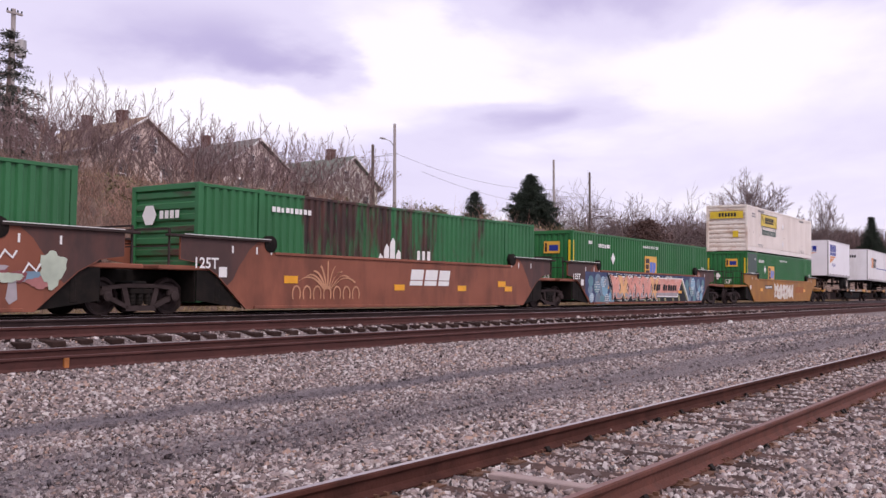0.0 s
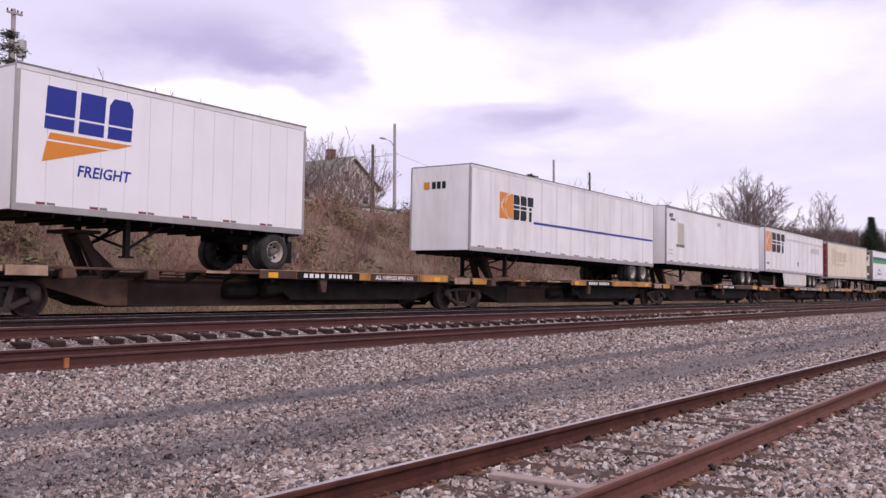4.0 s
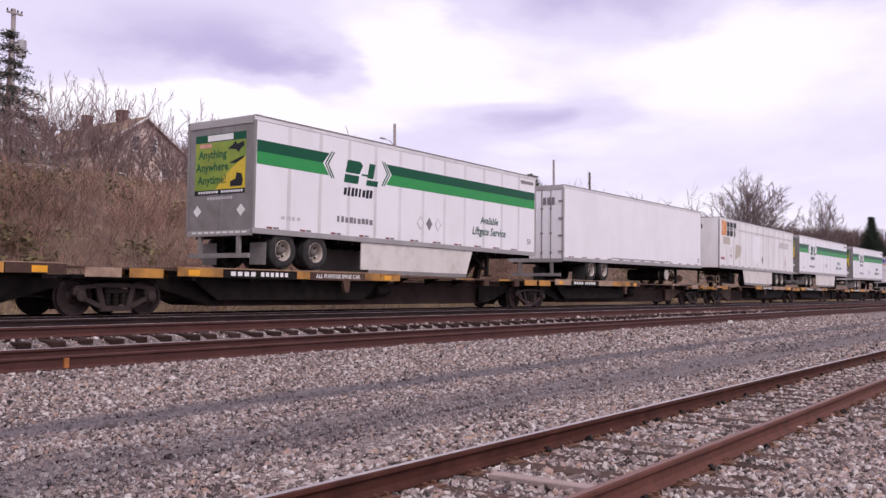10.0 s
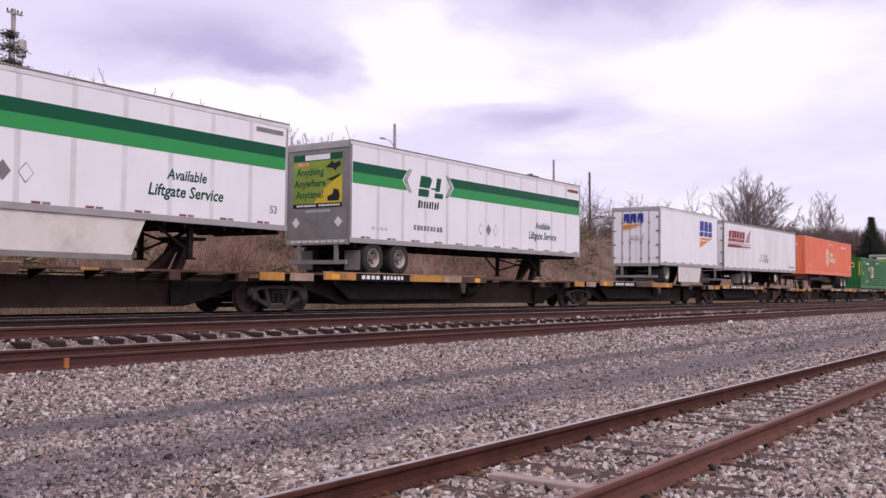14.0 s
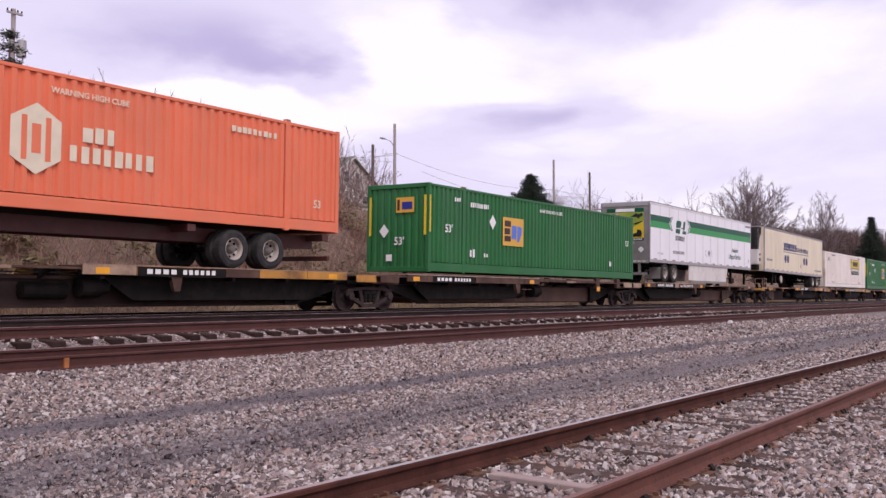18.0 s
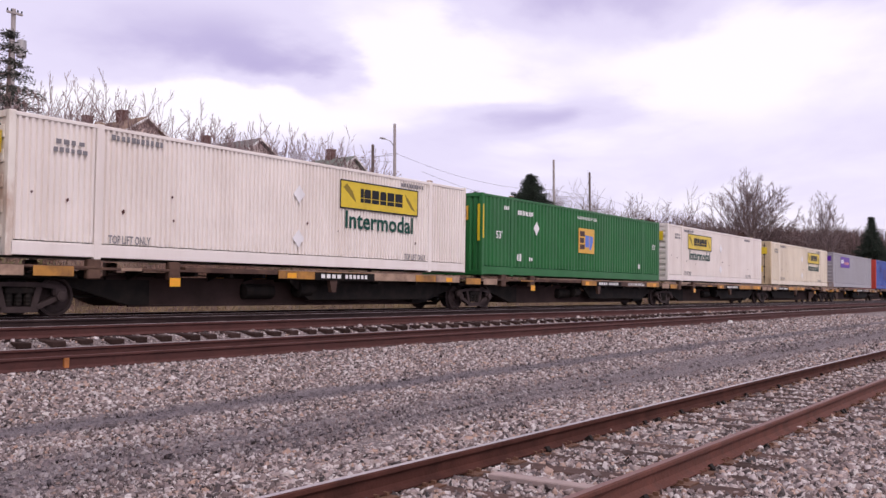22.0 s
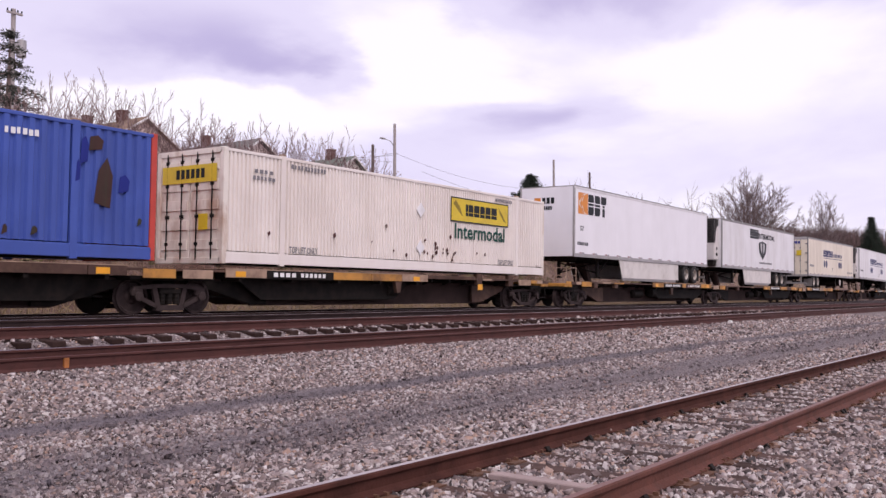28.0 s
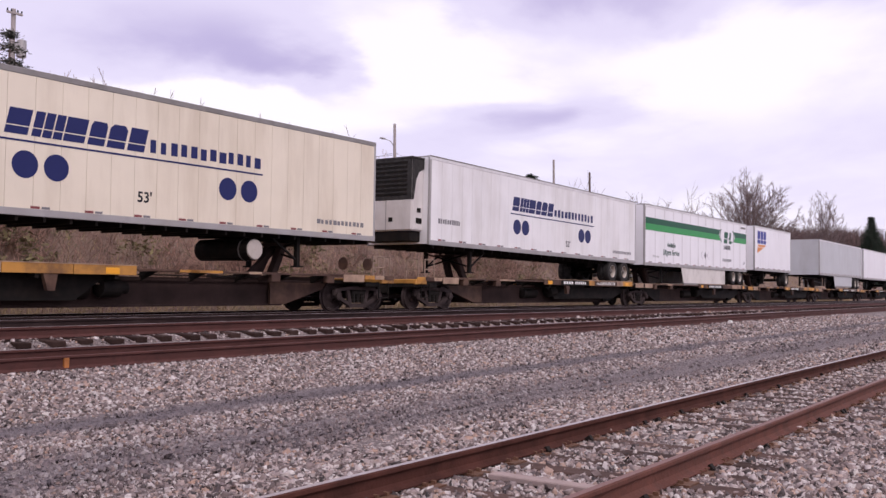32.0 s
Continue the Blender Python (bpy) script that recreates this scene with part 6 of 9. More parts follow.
def build_graffiti(car, h, a, y):
    """A mural: a salmon banner edged in white over black, between fields of blue dotted bubbles; no letters."""
    rng = random.Random(9)
    plate("mural_ground", [(-a + 0.55, 0.62), (-a + 1.1, 0.20), (a - 1.1, 0.20), (a - 0.5, 0.72), (a - 0.5, 1.49), (-a + 0.55, 1.49)], M["mural_navy"], car, y, 0.003, "navy spray-painted mural ground")
    n = 0
    tints = ("mural_sky", "mural_blue", "mural_teal", "mural_blue")
    for lo, hi in ((-a + 0.9, -a + 3.3), (a - 3.6, a - 0.8)):
        for i in range(15):
            cx, cz, r = lo + (hi - lo) * (i % 5 + rng.uniform(0.1, 0.9)) / 5, 0.42 + 0.36 * (i // 5) + rng.uniform(-0.08, 0.08), rng.uniform(0.20, 0.34)
            n += 1
            b = plate("bubble", disc(cx, cz, r, 18), M[tints[i % 4]], car, y - 0.004 - 0.0007 * n, 0.003)
            if i % 3 == 0:
                dots = [disc(cx + u * r * 0.36, cz + v * r * 0.36, 0.028, 6) for u in (-2, -1, 0, 1, 2) for v in (-2, -1, 0, 1, 2) if u * u + v * v < 6]
                sh = Shape()
                for o in dots:
                    sh.prism(o, "y", y - 0.0335, y - 0.031)
                part("white_dots", sh, M["label_white"], b)["kind"] = "stuff"
    for i in range(9):
        cx = -a + 3.6 + i * (2 * a - 7.6) / 9
        n += 1
        plate("bubble", disc(cx, 1.36, rng.uniform(0.10, 0.13), 14), M[tints[i % 4]], car, y - 0.004 - 0.0007 * n, 0.003)
    y -= 0.04
    L, R = -a + 2.7, a - 3.0
    plate("dark_field", [(L + 0.7, 0.20), (R - 0.15, 0.20), (R - 1.3, 1.40), (L - 0.1, 1.40)], M["ink"], car, y, 0.003)
    for i in range(9):
        x = L + 1.1 + i * (R - L - 2.6) / 8 + rng.uniform(-0.15, 0.15)
        plate("olive_stripe", [(x, 0.22), (x + 0.22, 0.22), (x + 0.10, 0.52), (x - 0.12, 0.52)], M["mural_olive"], car, y - 0.004, 0.003)
    plate("olive_stripe", [(R - 0.35, 0.24), (R - 0.15, 0.24), (R - 1.0, 1.30), (R - 1.15, 1.22)], M["mural_olive"], car, y - 0.004, 0.003)
    plate("white_edge", [(R - 0.12, 0.20), (R - 0.06, 0.20), (R - 1.0, 1.44), (R - 1.1, 1.40)], M["label_white"], car, y - 0.006, 0.003)
    banner = [(L + 0.15, 1.30), (L + 0.62, 0.98), (L + 0.85, 0.52), (R - 1.75, 0.46), (R - 1.05, 1.32)]
    cx, cz = (L + R) / 2, 0.9
    plate("banner_outline", [(cx + (px - cx) * 1.02, cz + (pz - cz) * 1.22) for px, pz in banner], M["ink"], car, y - 0.008, 0.003)
    plate("banner_edge", [(cx + (px - cx) * 1.012, cz + (pz - cz) * 1.13) for px, pz in banner], M["label_white"], car, y - 0.012, 0.003)
    plate("banner", banner, M["mural_pink"], car, y - 0.016, 0.003, "salmon spray-painted banner")
    plate("banner_shade", [(L + 0.82, 0.60), (L + 0.87, 0.53), (R - 1.76, 0.47), (R - 1.62, 0.64)], M["mural_grey"], car, y - 0.020, 0.003)
    # interlocking angular shapes, filling the side's height
    x, i = L + 0.25, 0
    while x < R - 5.0:
        w = rng.uniform(0.85, 1.15)
        j = [rng.uniform(-0.14, 0.14) for _ in range(8)]
        o = [(x + j[0], 0.30 + abs(j[1])), (x + 0.30 * w, 0.36), (x + 0.42 * w, 0.66 + j[2]), (x + 0.60 * w, 0.34), (x + w + j[3], 0.28 + abs(j[4])), (x + 0.80 * w + j[5], 0.85), (x + 1.12 * w, 1.38), (x + 0.66 * w, 1.30), (x + 0.5 * w, 1.06 + j[7]), (x + 0.3 * w, 1.34), (x - 0.16, 1.40), (x + 0.16, 0.86)]
        mx, mz = x + w / 2, 0.85
        d = 0.0006 * i
        plate("mural_halo", [(mx + (px - mx) * 1.22, mz + (pz - mz) * 1.13) for px, pz in o], M["label_white"], car, y - 0.0205 - d, 0.003)
        plate("mural_outline", [(mx + (px - mx) * 1.15, mz + (pz - mz) * 1.09) for px, pz in o], M["ink"], car, y - 0.0245 - d, 0.003)
        plate("mural_block", o, M["mural_peach"] if i % 4 == 1 else M["mural_pink"], car, y - 0.0345 - d, 0.003)
        plate("mural_shade", [(x + j[0] + 0.04, 0.34 + abs(j[1])), (x + 0.28 * w, 0.40), (x + 0.40 * w, 0.62), (x + 0.22 * w, 0.60)], M["mural_grey"], car, y - 0.0445 - d, 0.003)
        plate("mural_shade", [(x + 0.62 * w, 0.38), (x + 0.94 * w + j[3], 0.34 + abs(j[4])), (x + 0.82 * w, 0.62), (x + 0.66 * w, 0.60)], M["mural_grey"], car, y - 0.0445 - d, 0.003)
        x += w * 0.92
        i += 1
    y -= 0.02
    bars(car, R - 4.9, R - 4.0, 0.72, 0.32, 3, M["ink"], y=y - 0.024, lean=0.2)
    bars(car, R - 3.7, R - 1.85, 0.72, 0.32, 6, M["ink"], y=y - 0.024, lean=0.2)
    for k, x in enumerate((L + 2.2, R - 4.4, R - 3.2, R - 2.7)):
        pts = [(x + 0.26 * cos(t) * (1 - 0.1 * t), 1.33 + 0.14 * sin(t) * (1 - 0.1 * t)) for t in np.linspace(0, 4.6, 12)]
        plate("scroll_shape", pts + [(px * 0.7 + x * 0.3, 1.33 + (pz - 1.33) * 0.6) for px, pz in reversed(pts)], M["label_white"], car, y - 0.024, 0.003)
    plate("reflector", rect(R - 1.65, R - 1.2, 0.60, 0.74), M["amber"], car, y - 0.03, 0.004)


M["mural_teal"] = surface("teal_spray_paint", (0.12, 0.26, 0.30), 0.6, vary=0.2)
M["mural_olive"] = surface("olive_spray_paint", (0.28, 0.27, 0.14), 0.6, vary=0.2)
M["spray_white"] = surface("white_spray_paint", (0.74, 0.70, 0.64), 0.6, vary=0.12, dirt=(0.45, 0.25, 0.08), dirt_amount=0.5, dirt_scale=2.0)
M["spray_mint"] = surface("pale_mint_spray_paint", (0.45, 0.52, 0.42), 0.6, vary=0.2)
M["can_green_dull"] = surface("dull_grey_green_paint", (0.045, 0.075, 0.065), 0.5, vary=0.15)
M["spray_pink"] = surface("dusty_pink_spray_paint", (0.42, 0.17, 0.16), 0.6, vary=0.25)
M["spray_rose"] = surface("dark_rose_spray_paint", (0.26, 0.07, 0.08), 0.6, vary=0.25)
M["spray_tan"] = surface("tan_spray_paint", (0.55, 0.28, 0.16), 0.6, vary=0.2)
M["spray_rust"] = surface("rust_stencil_paint", (0.35, 0.10, 0.02), 0.6, vary=0.2)
M["mural_blue"] = surface("blue_grey_spray_paint", (0.16, 0.27, 0.36), 0.6, vary=0.35, scale=2.5, dirt=(0.30, 0.12, 0.07), dirt_amount=0.7, dirt_scale=1.5)
M["mural_sky"] = surface("pale_blue_spray_paint", (0.22, 0.42, 0.55), 0.6, vary=0.2)
M["mural_navy"] = surface("navy_spray_paint", (0.045, 0.065, 0.15), 0.6, vary=0.3)
M["mural_pink"] = surface("salmon_spray_paint", (0.70, 0.30, 0.24), 0.6, vary=0.2, dirt=(0.75, 0.55, 0.48), dirt_amount=0.6, dirt_scale=2.5)
M["mural_peach"] = surface("peach_spray_paint", (0.75, 0.42, 0.20), 0.6, vary=0.2)
M["mural_grey"] = surface("grey_spray_paint", (0.38, 0.34, 0.36), 0.6, vary=0.2)
M["worn_dark"] = surface("burnt_bare_patch", (0.048, 0.020, 0.016), 0.85, vary=0.3, scale=2, dirt=(0.02, 0.09, 0.035), dirt_amount=0.5, dirt_scale=1.2, streak=8)



def worn_container_paint():
    """Green paint lost in a long ragged field, with runs of rust down the ribs."""
    m = surface("green_paint_worn_to_rusty_steel", (0.020, 0.150, 0.052), 0.55, vary=0.16, scale=0.7)
    nt = m.node_tree
    N, L = nt.nodes.new, nt.links.new
    b = nt.nodes["Principled BSDF"]
    co = N("ShaderNodeTexCoord")
    sep = N("ShaderNodeSeparateXYZ")
    L(co.outputs["Object"], sep.inputs[0])
    lost = N("ShaderNodeValToRGB")
    els = lost.color_ramp.elements
    els[0].position, els[0].color = 0.0, (0, 0, 0, 1)
    els[1].position, els[1].color = 1.0, (0.1, 0.1, 0.1, 1)
    for x, k in ((-4.75, 0.0), (-4.45, 0.62), (-1.5, 0.58), (1.0, 0.54), (2.6, 0.40), (4.6, 0.47), (5.6, 0.12)):
        els.new((x + 8.1) / 16.2).color = (k, k, k, 1)
    along = N("ShaderNodeMapRange")
    along.inputs["From Min"].default_value, along.inputs["From Max"].default_value = -8.1, 8.1
    L(sep.outputs[0], along.inputs["Value"])
    L(along.outputs[0], lost.inputs["Fac"])
    stretch = N("ShaderNodeMapping")
    stretch.inputs["Scale"].default_value = (1.0, 1.0, 0.16)
    L(co.outputs["Object"], stretch.inputs["Vector"])
    torn = N("ShaderNodeTexNoise")
    torn.inputs["Scale"].default_value, torn.inputs["Detail"].default_value, torn.inputs["Roughness"].default_value = 2.6, 8.0, 0.7
    L(stretch.outputs[0], torn.inputs["Vector"])
    total = N("ShaderNodeMath")
    L(lost.outputs["Color"], total.inputs[0])
    L(torn.outputs["Fac"], total.inputs[1])
    edge = N("ShaderNodeMapRange")
    edge.inputs["From Min"].default_value, edge.inputs["From Max"].default_value = 0.96, 1.10
    L(total.outputs[0], edge.inputs["Value"])
    rust = N("ShaderNodeValToRGB")
    els = rust.color_ramp.elements
    els[0].position, els[0].color = 0.3, (0.018, 0.010, 0.009, 1)
    els[1].position, els[1].color = 0.7, (0.095, 0.034, 0.026, 1)
    fine = N("ShaderNodeTexNoise")
    fine.inputs["Scale"].default_value, fine.inputs["Detail"].default_value = 6.0, 6.0
    L(stretch.outputs[0], fine.inputs["Vector"])
    L(fine.outputs["Fac"], rust.inputs["Fac"])
    mx = N("ShaderNodeMix")
    mx.data_type = "RGBA"
    L(edge.outputs[0], mx.inputs[0])
    L(b.inputs["Base Color"].links[0].from_socket, mx.inputs[6])
    L(rust.outputs["Color"], mx.inputs[7])
    L(mx.outputs[2], b.inputs["Base Color"])
    return m


M["can_worn"] = worn_container_paint()


def build_wells():
    well_car(-281.8, -262.5, M["well_brown"], True, False, "splash", "red-brown well car with pale sprayed splashes", (False, False))
    well_car(-262.5, -243.2, M["well_brown"], True, False, "brown", "faded red-brown well car with pale spray lines")
    well_car(-243.2, -224.1, M["well_brown"], True, True, "graffiti", "well car covered by a salmon and blue mural", (False, True))
    well_car(-220.0, -200.5, M["well_yellow"], True, True, "yellow", "yellow well car with white sprayed blocks", (True, True))
    Z = 1.28
    c = container(-280.5, Z, 0, M["can_green_faded"], "green corrugated steel container riding in a well car", end="flat")
    put_text("53'", 0.26, M["label_white"], c, c["half"] - 1.3, Y0 - 0.004, 0.95)
    c = container(-261.16, Z, 0, M["can_worn"], "green container with large rusty bare patches in a well car")
    h = c["half"]
    for k, z1 in enumerate((1.45, 1.75, 1.95, 1.6)):
        x0 = -h + 6.74 + 0.29 * k
        plate("pale_patch", [(x0, 0.3), (x0 + 0.24, 0.3), (x0 + 0.24, z1 - 0.1), (x0 + 0.12, z1), (x0, z1 - 0.2)], M["label_white"], c, Y0 - 0.004, 0.003)
    bars(c, -h + 8.7, -h + 9.5, 1.15, 0.45, 3, M["label_white"])
    bars(c, -h + 8.3, -h + 9.8, 0.55, 0.5, 5, M["label_white"])
    put_text("53'", 0.26, M["label_white"], c, -h + 1.1, Y0 - 0.004, 0.95)
    put_text("53'", 0.24, M["label_white"], c, h - 0.8, Y0 - 0.004, 1.0)
    bars(c, -h + 2.4, -h + 3.9, 2.36, 0.14, 9, M["label_white"])
    end_plate("company_mark", disc(0.55, 2.15, 0.28, 6), M["label_white"], c, -h - 0.012, 0.006)
    end_bars(c, -h - 0.012, -0.6, 0.2, 2.05, 0.2, 4, M["label_white"])
    c = container(-241.81, Z, 0, M["can_green"], "green container with a yellow square mark in a well car", end="flat")
    emp_marks(c, c["half"], 2.9, 8.18, 3.9)
    c = container(-218.28, 1.36, 0, M["can_green"], "green container under a white one in a yellow well car", end="flat")
    emp_marks(c, c["half"], 2.9, 5.26, 3.82)
    plate("dull_panel", rect(-c["half"] + 0.16, -c["half"] + 1.95, 0.18, 2.78), M["can_green_dull"], c, Y0 + 0.0, 0.003, "dull grey-green repainted panel")
    c = container(-218.28, 4.31, 0, M["can_white"], "white ribbed container stacked on a green one", end="ribs", ends_paint=M["rusty_white"], step=0.135)
    yellow_panel_marks(c, c["half"], 2.9, 4.75)


build_wells()

# truck centres, deck ends and paint of the spine-car sets
SETS = ((-196.8, -180.2, -163.0, -145.6, -128.3, -111.8), (-108.1, -90.6, -72.2, -54.5), (-50.6, -34.2, -17.0, 0.5, 16.7, 33.8), (37.8, 55.2, 73.8, 91.5),
        (95.9, 112.4, 129.1, 146.6, 163.7, 180.3), (183.9, 200.7, 218.0, 234.5), (238.6, 256.1, 274.7, 292.4), (296.2, 312.9, 330.2, 347.4, 364.4, 381.0))
DECKS = (1, 1, 1, 1, -1, 1, -1, -1, 1, -1, -1, -1, -1, 1, -1, -1, 1, 1, 1, 1, -1, 1, 1, -1, 1, 1, -1, 1, 1, 1, 1, 1)
BROWN = {14, 15}
NO_HITCH = {14, 17, 18, 19, 20, 21, 22, 23}


def build_spines():
    k = 0
    for cs in SETS:
        for i, (a, b) in enumerate(zip(cs, cs[1:])):
            car, hitch = spine_car(a, b, DECKS[k], i == 0, i == len(cs) - 2, "brown" if k in BROWN else "yellow", 1 + (k % 3 == 0), 100 + k, k in NO_HITCH)
            if k not in NO_HITCH:
                part("trailer_hitch", hitch, M["spine"], car)
                if k == 12:
                    part("air_reservoir", Shape().lathe([(-0.5, 0.08), (-0.42, 0.19), (0.42, 0.19), (0.5, 0.08)], -(b - a) / 2 + 10.3, -1.05, 0.78, "x", 16), M["deck_brown"], car, "brown air reservoir")
            else:
                half, d = (b - a) / 2, DECKS[k]
                x0, x1 = sorted((d * (half - 9.8), -d * (half - 3.9)))
                part("walkway", Shape().box(x0, x1, -1.30, -0.80, 1.03, 1.12, 0.01), M["deck_brown"], car)
                for x in np.linspace(x0 + 0.4, x1 - 0.4, 3):
                    part("walkway_bracket", Shape().box(x - 0.05, x + 0.05, -1.20, -0.42, 0.90, 1.03), M["black"], car)
                plate("reflector", rect(*sorted((-d * (half - 3.75), -d * (half - 3.45))), 0.66, 0.86), M["amber"], car, -1.31, 0.006)
            k += 1


build_spines()


def tilt(rise, L):
    return -math.degrees(math.atan(rise / L))


def build_loads():
    up = 1.40
    # short white trailer
    c = trailer(-196.6, 1.72 + up, tilt(-0.05, 8), 8.2, 2.95, M["white_clean"], "short white pup trailer with blue blocks and orange stripes", 1, single=True, panel=0.6)
    h = c["half"]
    three_stripe_mark(c, -h + 0.62, 1.72, 1.14)
    put_text("FREIGHT", 0.24, M["ink_blue"], c, -h + 2.03, Y0 - 0.003, 0.92, slant=0.15)
    end_three_stripe(c, -h - 0.004, 0.15, 2.0, 0.75)
    # white with a blue stripe
    c = trailer(-180.3, 1.55 + up, tilt(-0.14, 16.2), 16.2, 3.02, M["white"], "white trailer with a thin blue stripe and orange mark", 1, roof_trim="alu")
    h = c["half"]
    plate("blue_stripe", rect(-h + 4.4, h - 0.15, 1.22, 1.31), M["ink_blue"], c, Y0, 0.004)
    drt_mark(c, -h + 1.91, 1.28, 0.95, -h + 4.4)
    end_plate("company_mark", rect(0.45, 0.7, 2.2, 2.45), M["logo_orange"], c, -h - 0.004, 0.004)
    end_bars(c, -h - 0.004, -0.25, 0.4, 2.2, 0.25, 3, M["ink"])
    # plain white with a tan square
    c = trailer(-162.45, 1.65 + up, tilt(-0.07, 15.9), 15.9, 2.98, M["white"], "dirty white trailer with a tan square patch", 1, roof_trim="grey_trim", smooth_side=True, panel=1.6, bogie=0.9)
    h = c["half"]
    bars(c, -h + 0.4, -h + 0.9, 2.42, 0.2, 3, M["ink"], lean=0.2)
    bars(c, -h + 0.55, -h + 1.23, 2.24, 0.13, 8, M["ink"], lean=0.2)
    plate("tan_patch", rect(-h + 1.57, -h + 2.46, 1.12, 2.18), M["tan_panel"], c, Y0, 0.004)
    bars(c, -h + 1.37, -h + 2.55, 0.92, 0.17, 10, M["ink"])
    put_text("53/102", 0.17, M["ink"], c, -h + 7.94, Y0 - 0.003, 2.5)
    bars(c, -h + 0.3, -h + 0.9, 0.5, 0.08, 3, M["ghost"])
    bars(c, -h + 0.3, -h + 0.9, 0.7, 0.08, 3, M["ghost"])
    # ribbed white with a large orange and black mark, skirted
    c = trailer(-145.21, 1.67 + up, tilt(-0.07, 15.95), 15.95, 2.94, M["white"], "white panelled trailer with an orange square and black blocks, side skirt", 1, ribs=True, panel=1.24, skirt=(-11.6, -5.2, M["skirt"]), bogie=1.6)
    h = c["half"]
    drt_mark(c, -h + 0.2, 1.36, 1.34, -h + 4.75)
    plate("grey_stripe", rect(-h + 4.9, h - 0.15, 2.30, 2.46), M["rib"], c, Y0 - 0.012, 0.004)
    block_mark(c, -h + 11.9, 1.70, 2.65, 0.40, "okonk", M["rib"], 0.35, y=Y0 - 0.012)
    diamonds(c, -h + 8.05, -h + 8.4, 0.75, 1, 0.2, ("ink_grey",))
    bars(c, -h + 0.3, -h + 1.0, 0.5, 0.14, 4, M["ink_red"])
    # faded cream
    c = trailer(-127.6, 1.62 + up, tilt(0.12, 16.05), 16.05, 3.0, M["cream"], "faded cream trailer with ghost lettering and dark red doors", -1, roof_trim="grey_trim", ribs=False, panel=1.22, rear_trim=M["red_door"], bogie=1.85)
    h = c["half"]
    joined("ghost_block", [[(-h + 1.45, 1.12), (-h + 2.05, 1.12), (-h + 2.05, 2.5), (-h + 1.45, 2.5)], [(-h + 2.15, 1.12), (-h + 3.05, 1.12), (-h + 3.05, 2.2), (-h + 2.75, 2.5), (-h + 2.15, 2.5)]], M["ghost_cream"], c, Y0)
    block_mark(c, -h + 3.3, 1.42, 3.85, 0.80, "kionk", M["ghost_cream"], y=Y0)
    bars(c, -h + 2.3, -h + 6.4, 1.02, 0.25, 13, M["ghost_cream"])
    for i, x in enumerate((2.95, 4.55, 6.1, 7.7, 8.9)):
        plate("dark_streak", rect(-h + x, -h + x + 0.06, 1.5 - 0.1 * (i % 3), 2.3), M["dirt_streak"], c, Y0 - 0.004, 0.003)
    # green-banded carriers
    def banded(s, z, rise, L, H, wheels, mark_x, mark_w, poster, lift_x, dia_x, web, skirt=None, tag="white trailer with a two-tone green band", bogie=0.0):
        c = trailer(s, z + up, tilt(rise, L), L, H, M["white_clean"], tag, wheels, panel=1.22, roof_trim="alu", skirt=skirt, rear_trim=M["grey_trim"] if poster else None, bars_on=not poster, front=M["grime_panel"] if poster == "map" else None, bogie=bogie)
        h = c["half"]
        green_band(c, h, H, mark_x - h, mark_x - h + mark_w)
        liftgate(c, lift_x - h, 0.90)
        diamonds(c, dia_x - h, dia_x + 1.3 - h, 0.76)
        bars(c, web - h, web - h + 1.6, 0.52, 0.17, 9, M["ink_grey"])
        bars(c, 1.0 - h, 1.8 - h, 0.42, 0.10, 4, M["ghost"])
        plate("decal", rect(h - 1.15, h - 0.2, H - 0.34, H - 0.22), M["grey_trim"] if skirt else M["well_brown"], c, Y0 - 0.002, 0.003)
        if skirt:
            put_text("53", 0.2, M["ink_grey"], c, h - 0.5, Y0 - 0.003, 0.52)
        if poster:
            rear_poster(c, h, H, poster)
        return c

    banded(-108.5, 1.67, 0.07, 14.4, 2.98, 1, 9.35, 2.4, "map", 3.42, 6.75, 9.8, tag="white liftgate trailer with green bands and a map poster", bogie=0.6)
    banded(-86.9, 1.61, -0.06, 14.5, 3.04, -1, 2.84, 2.5, "lime", 11.2, 6.95, 3.19, skirt=(-10.2, -4.3, M["skirt"]))
    c = trailer(-70.1, 1.53 + up, tilt(0.1, 16.1), 16.1, 3.1, M["white_clean"], "plain white trailer with an unmarked side", -1, smooth_side=True, roof_trim="alu", tank=True, bogie=1.5)
    h = c["half"]
    part("side_trim", Shape().box(-h + 4.6, h - 4.5, -1.325, -1.30, 0.22, 0.26), M["alu"], c)
    put_text("53", 0.22, M["ink"], c, h - 0.45, Y0 - 0.003, 0.4)
    end_bars(c, -h - 0.004, -0.9, -0.3, 2.3, 0.3, 3, M["ink_grey"])
    c = trailer(-51.0, 1.67 + up, tilt(-0.06, 16.1), 16.1, 2.95, M["white"], "white panelled trailer with orange and black mark and patched side", 1, ribs=True, panel=1.24, skirt=(-11.6, -5.3, M["skirt"]), tank=False, bogie=1.7)
    h = c["half"]
    drt_mark(c, -h + 0.39, 1.92, 0.86, -h + 3.12)
    plate("grey_stripe", rect(-h + 3.3, h - 0.15, 2.32, 2.44), M["rib"], c, Y0 - 0.012, 0.004)
    block_mark(c, -h + 12.2, 1.72, 2.4, 0.40, "okonk", M["rib"], 0.35, y=Y0 - 0.012)
    plate("tan_patch", rect(-h + 0.72, -h + 1.9, 1.42, 1.85), M["tan_panel"], c, Y0, 0.004)
    plate("tan_patch", [(-h + 2.87, 0.55), (-h + 3.9, 0.85), (-h + 4.1, 1.42), (-h + 3.0, 1.5)], M["tan_panel"], c, Y0, 0.004)
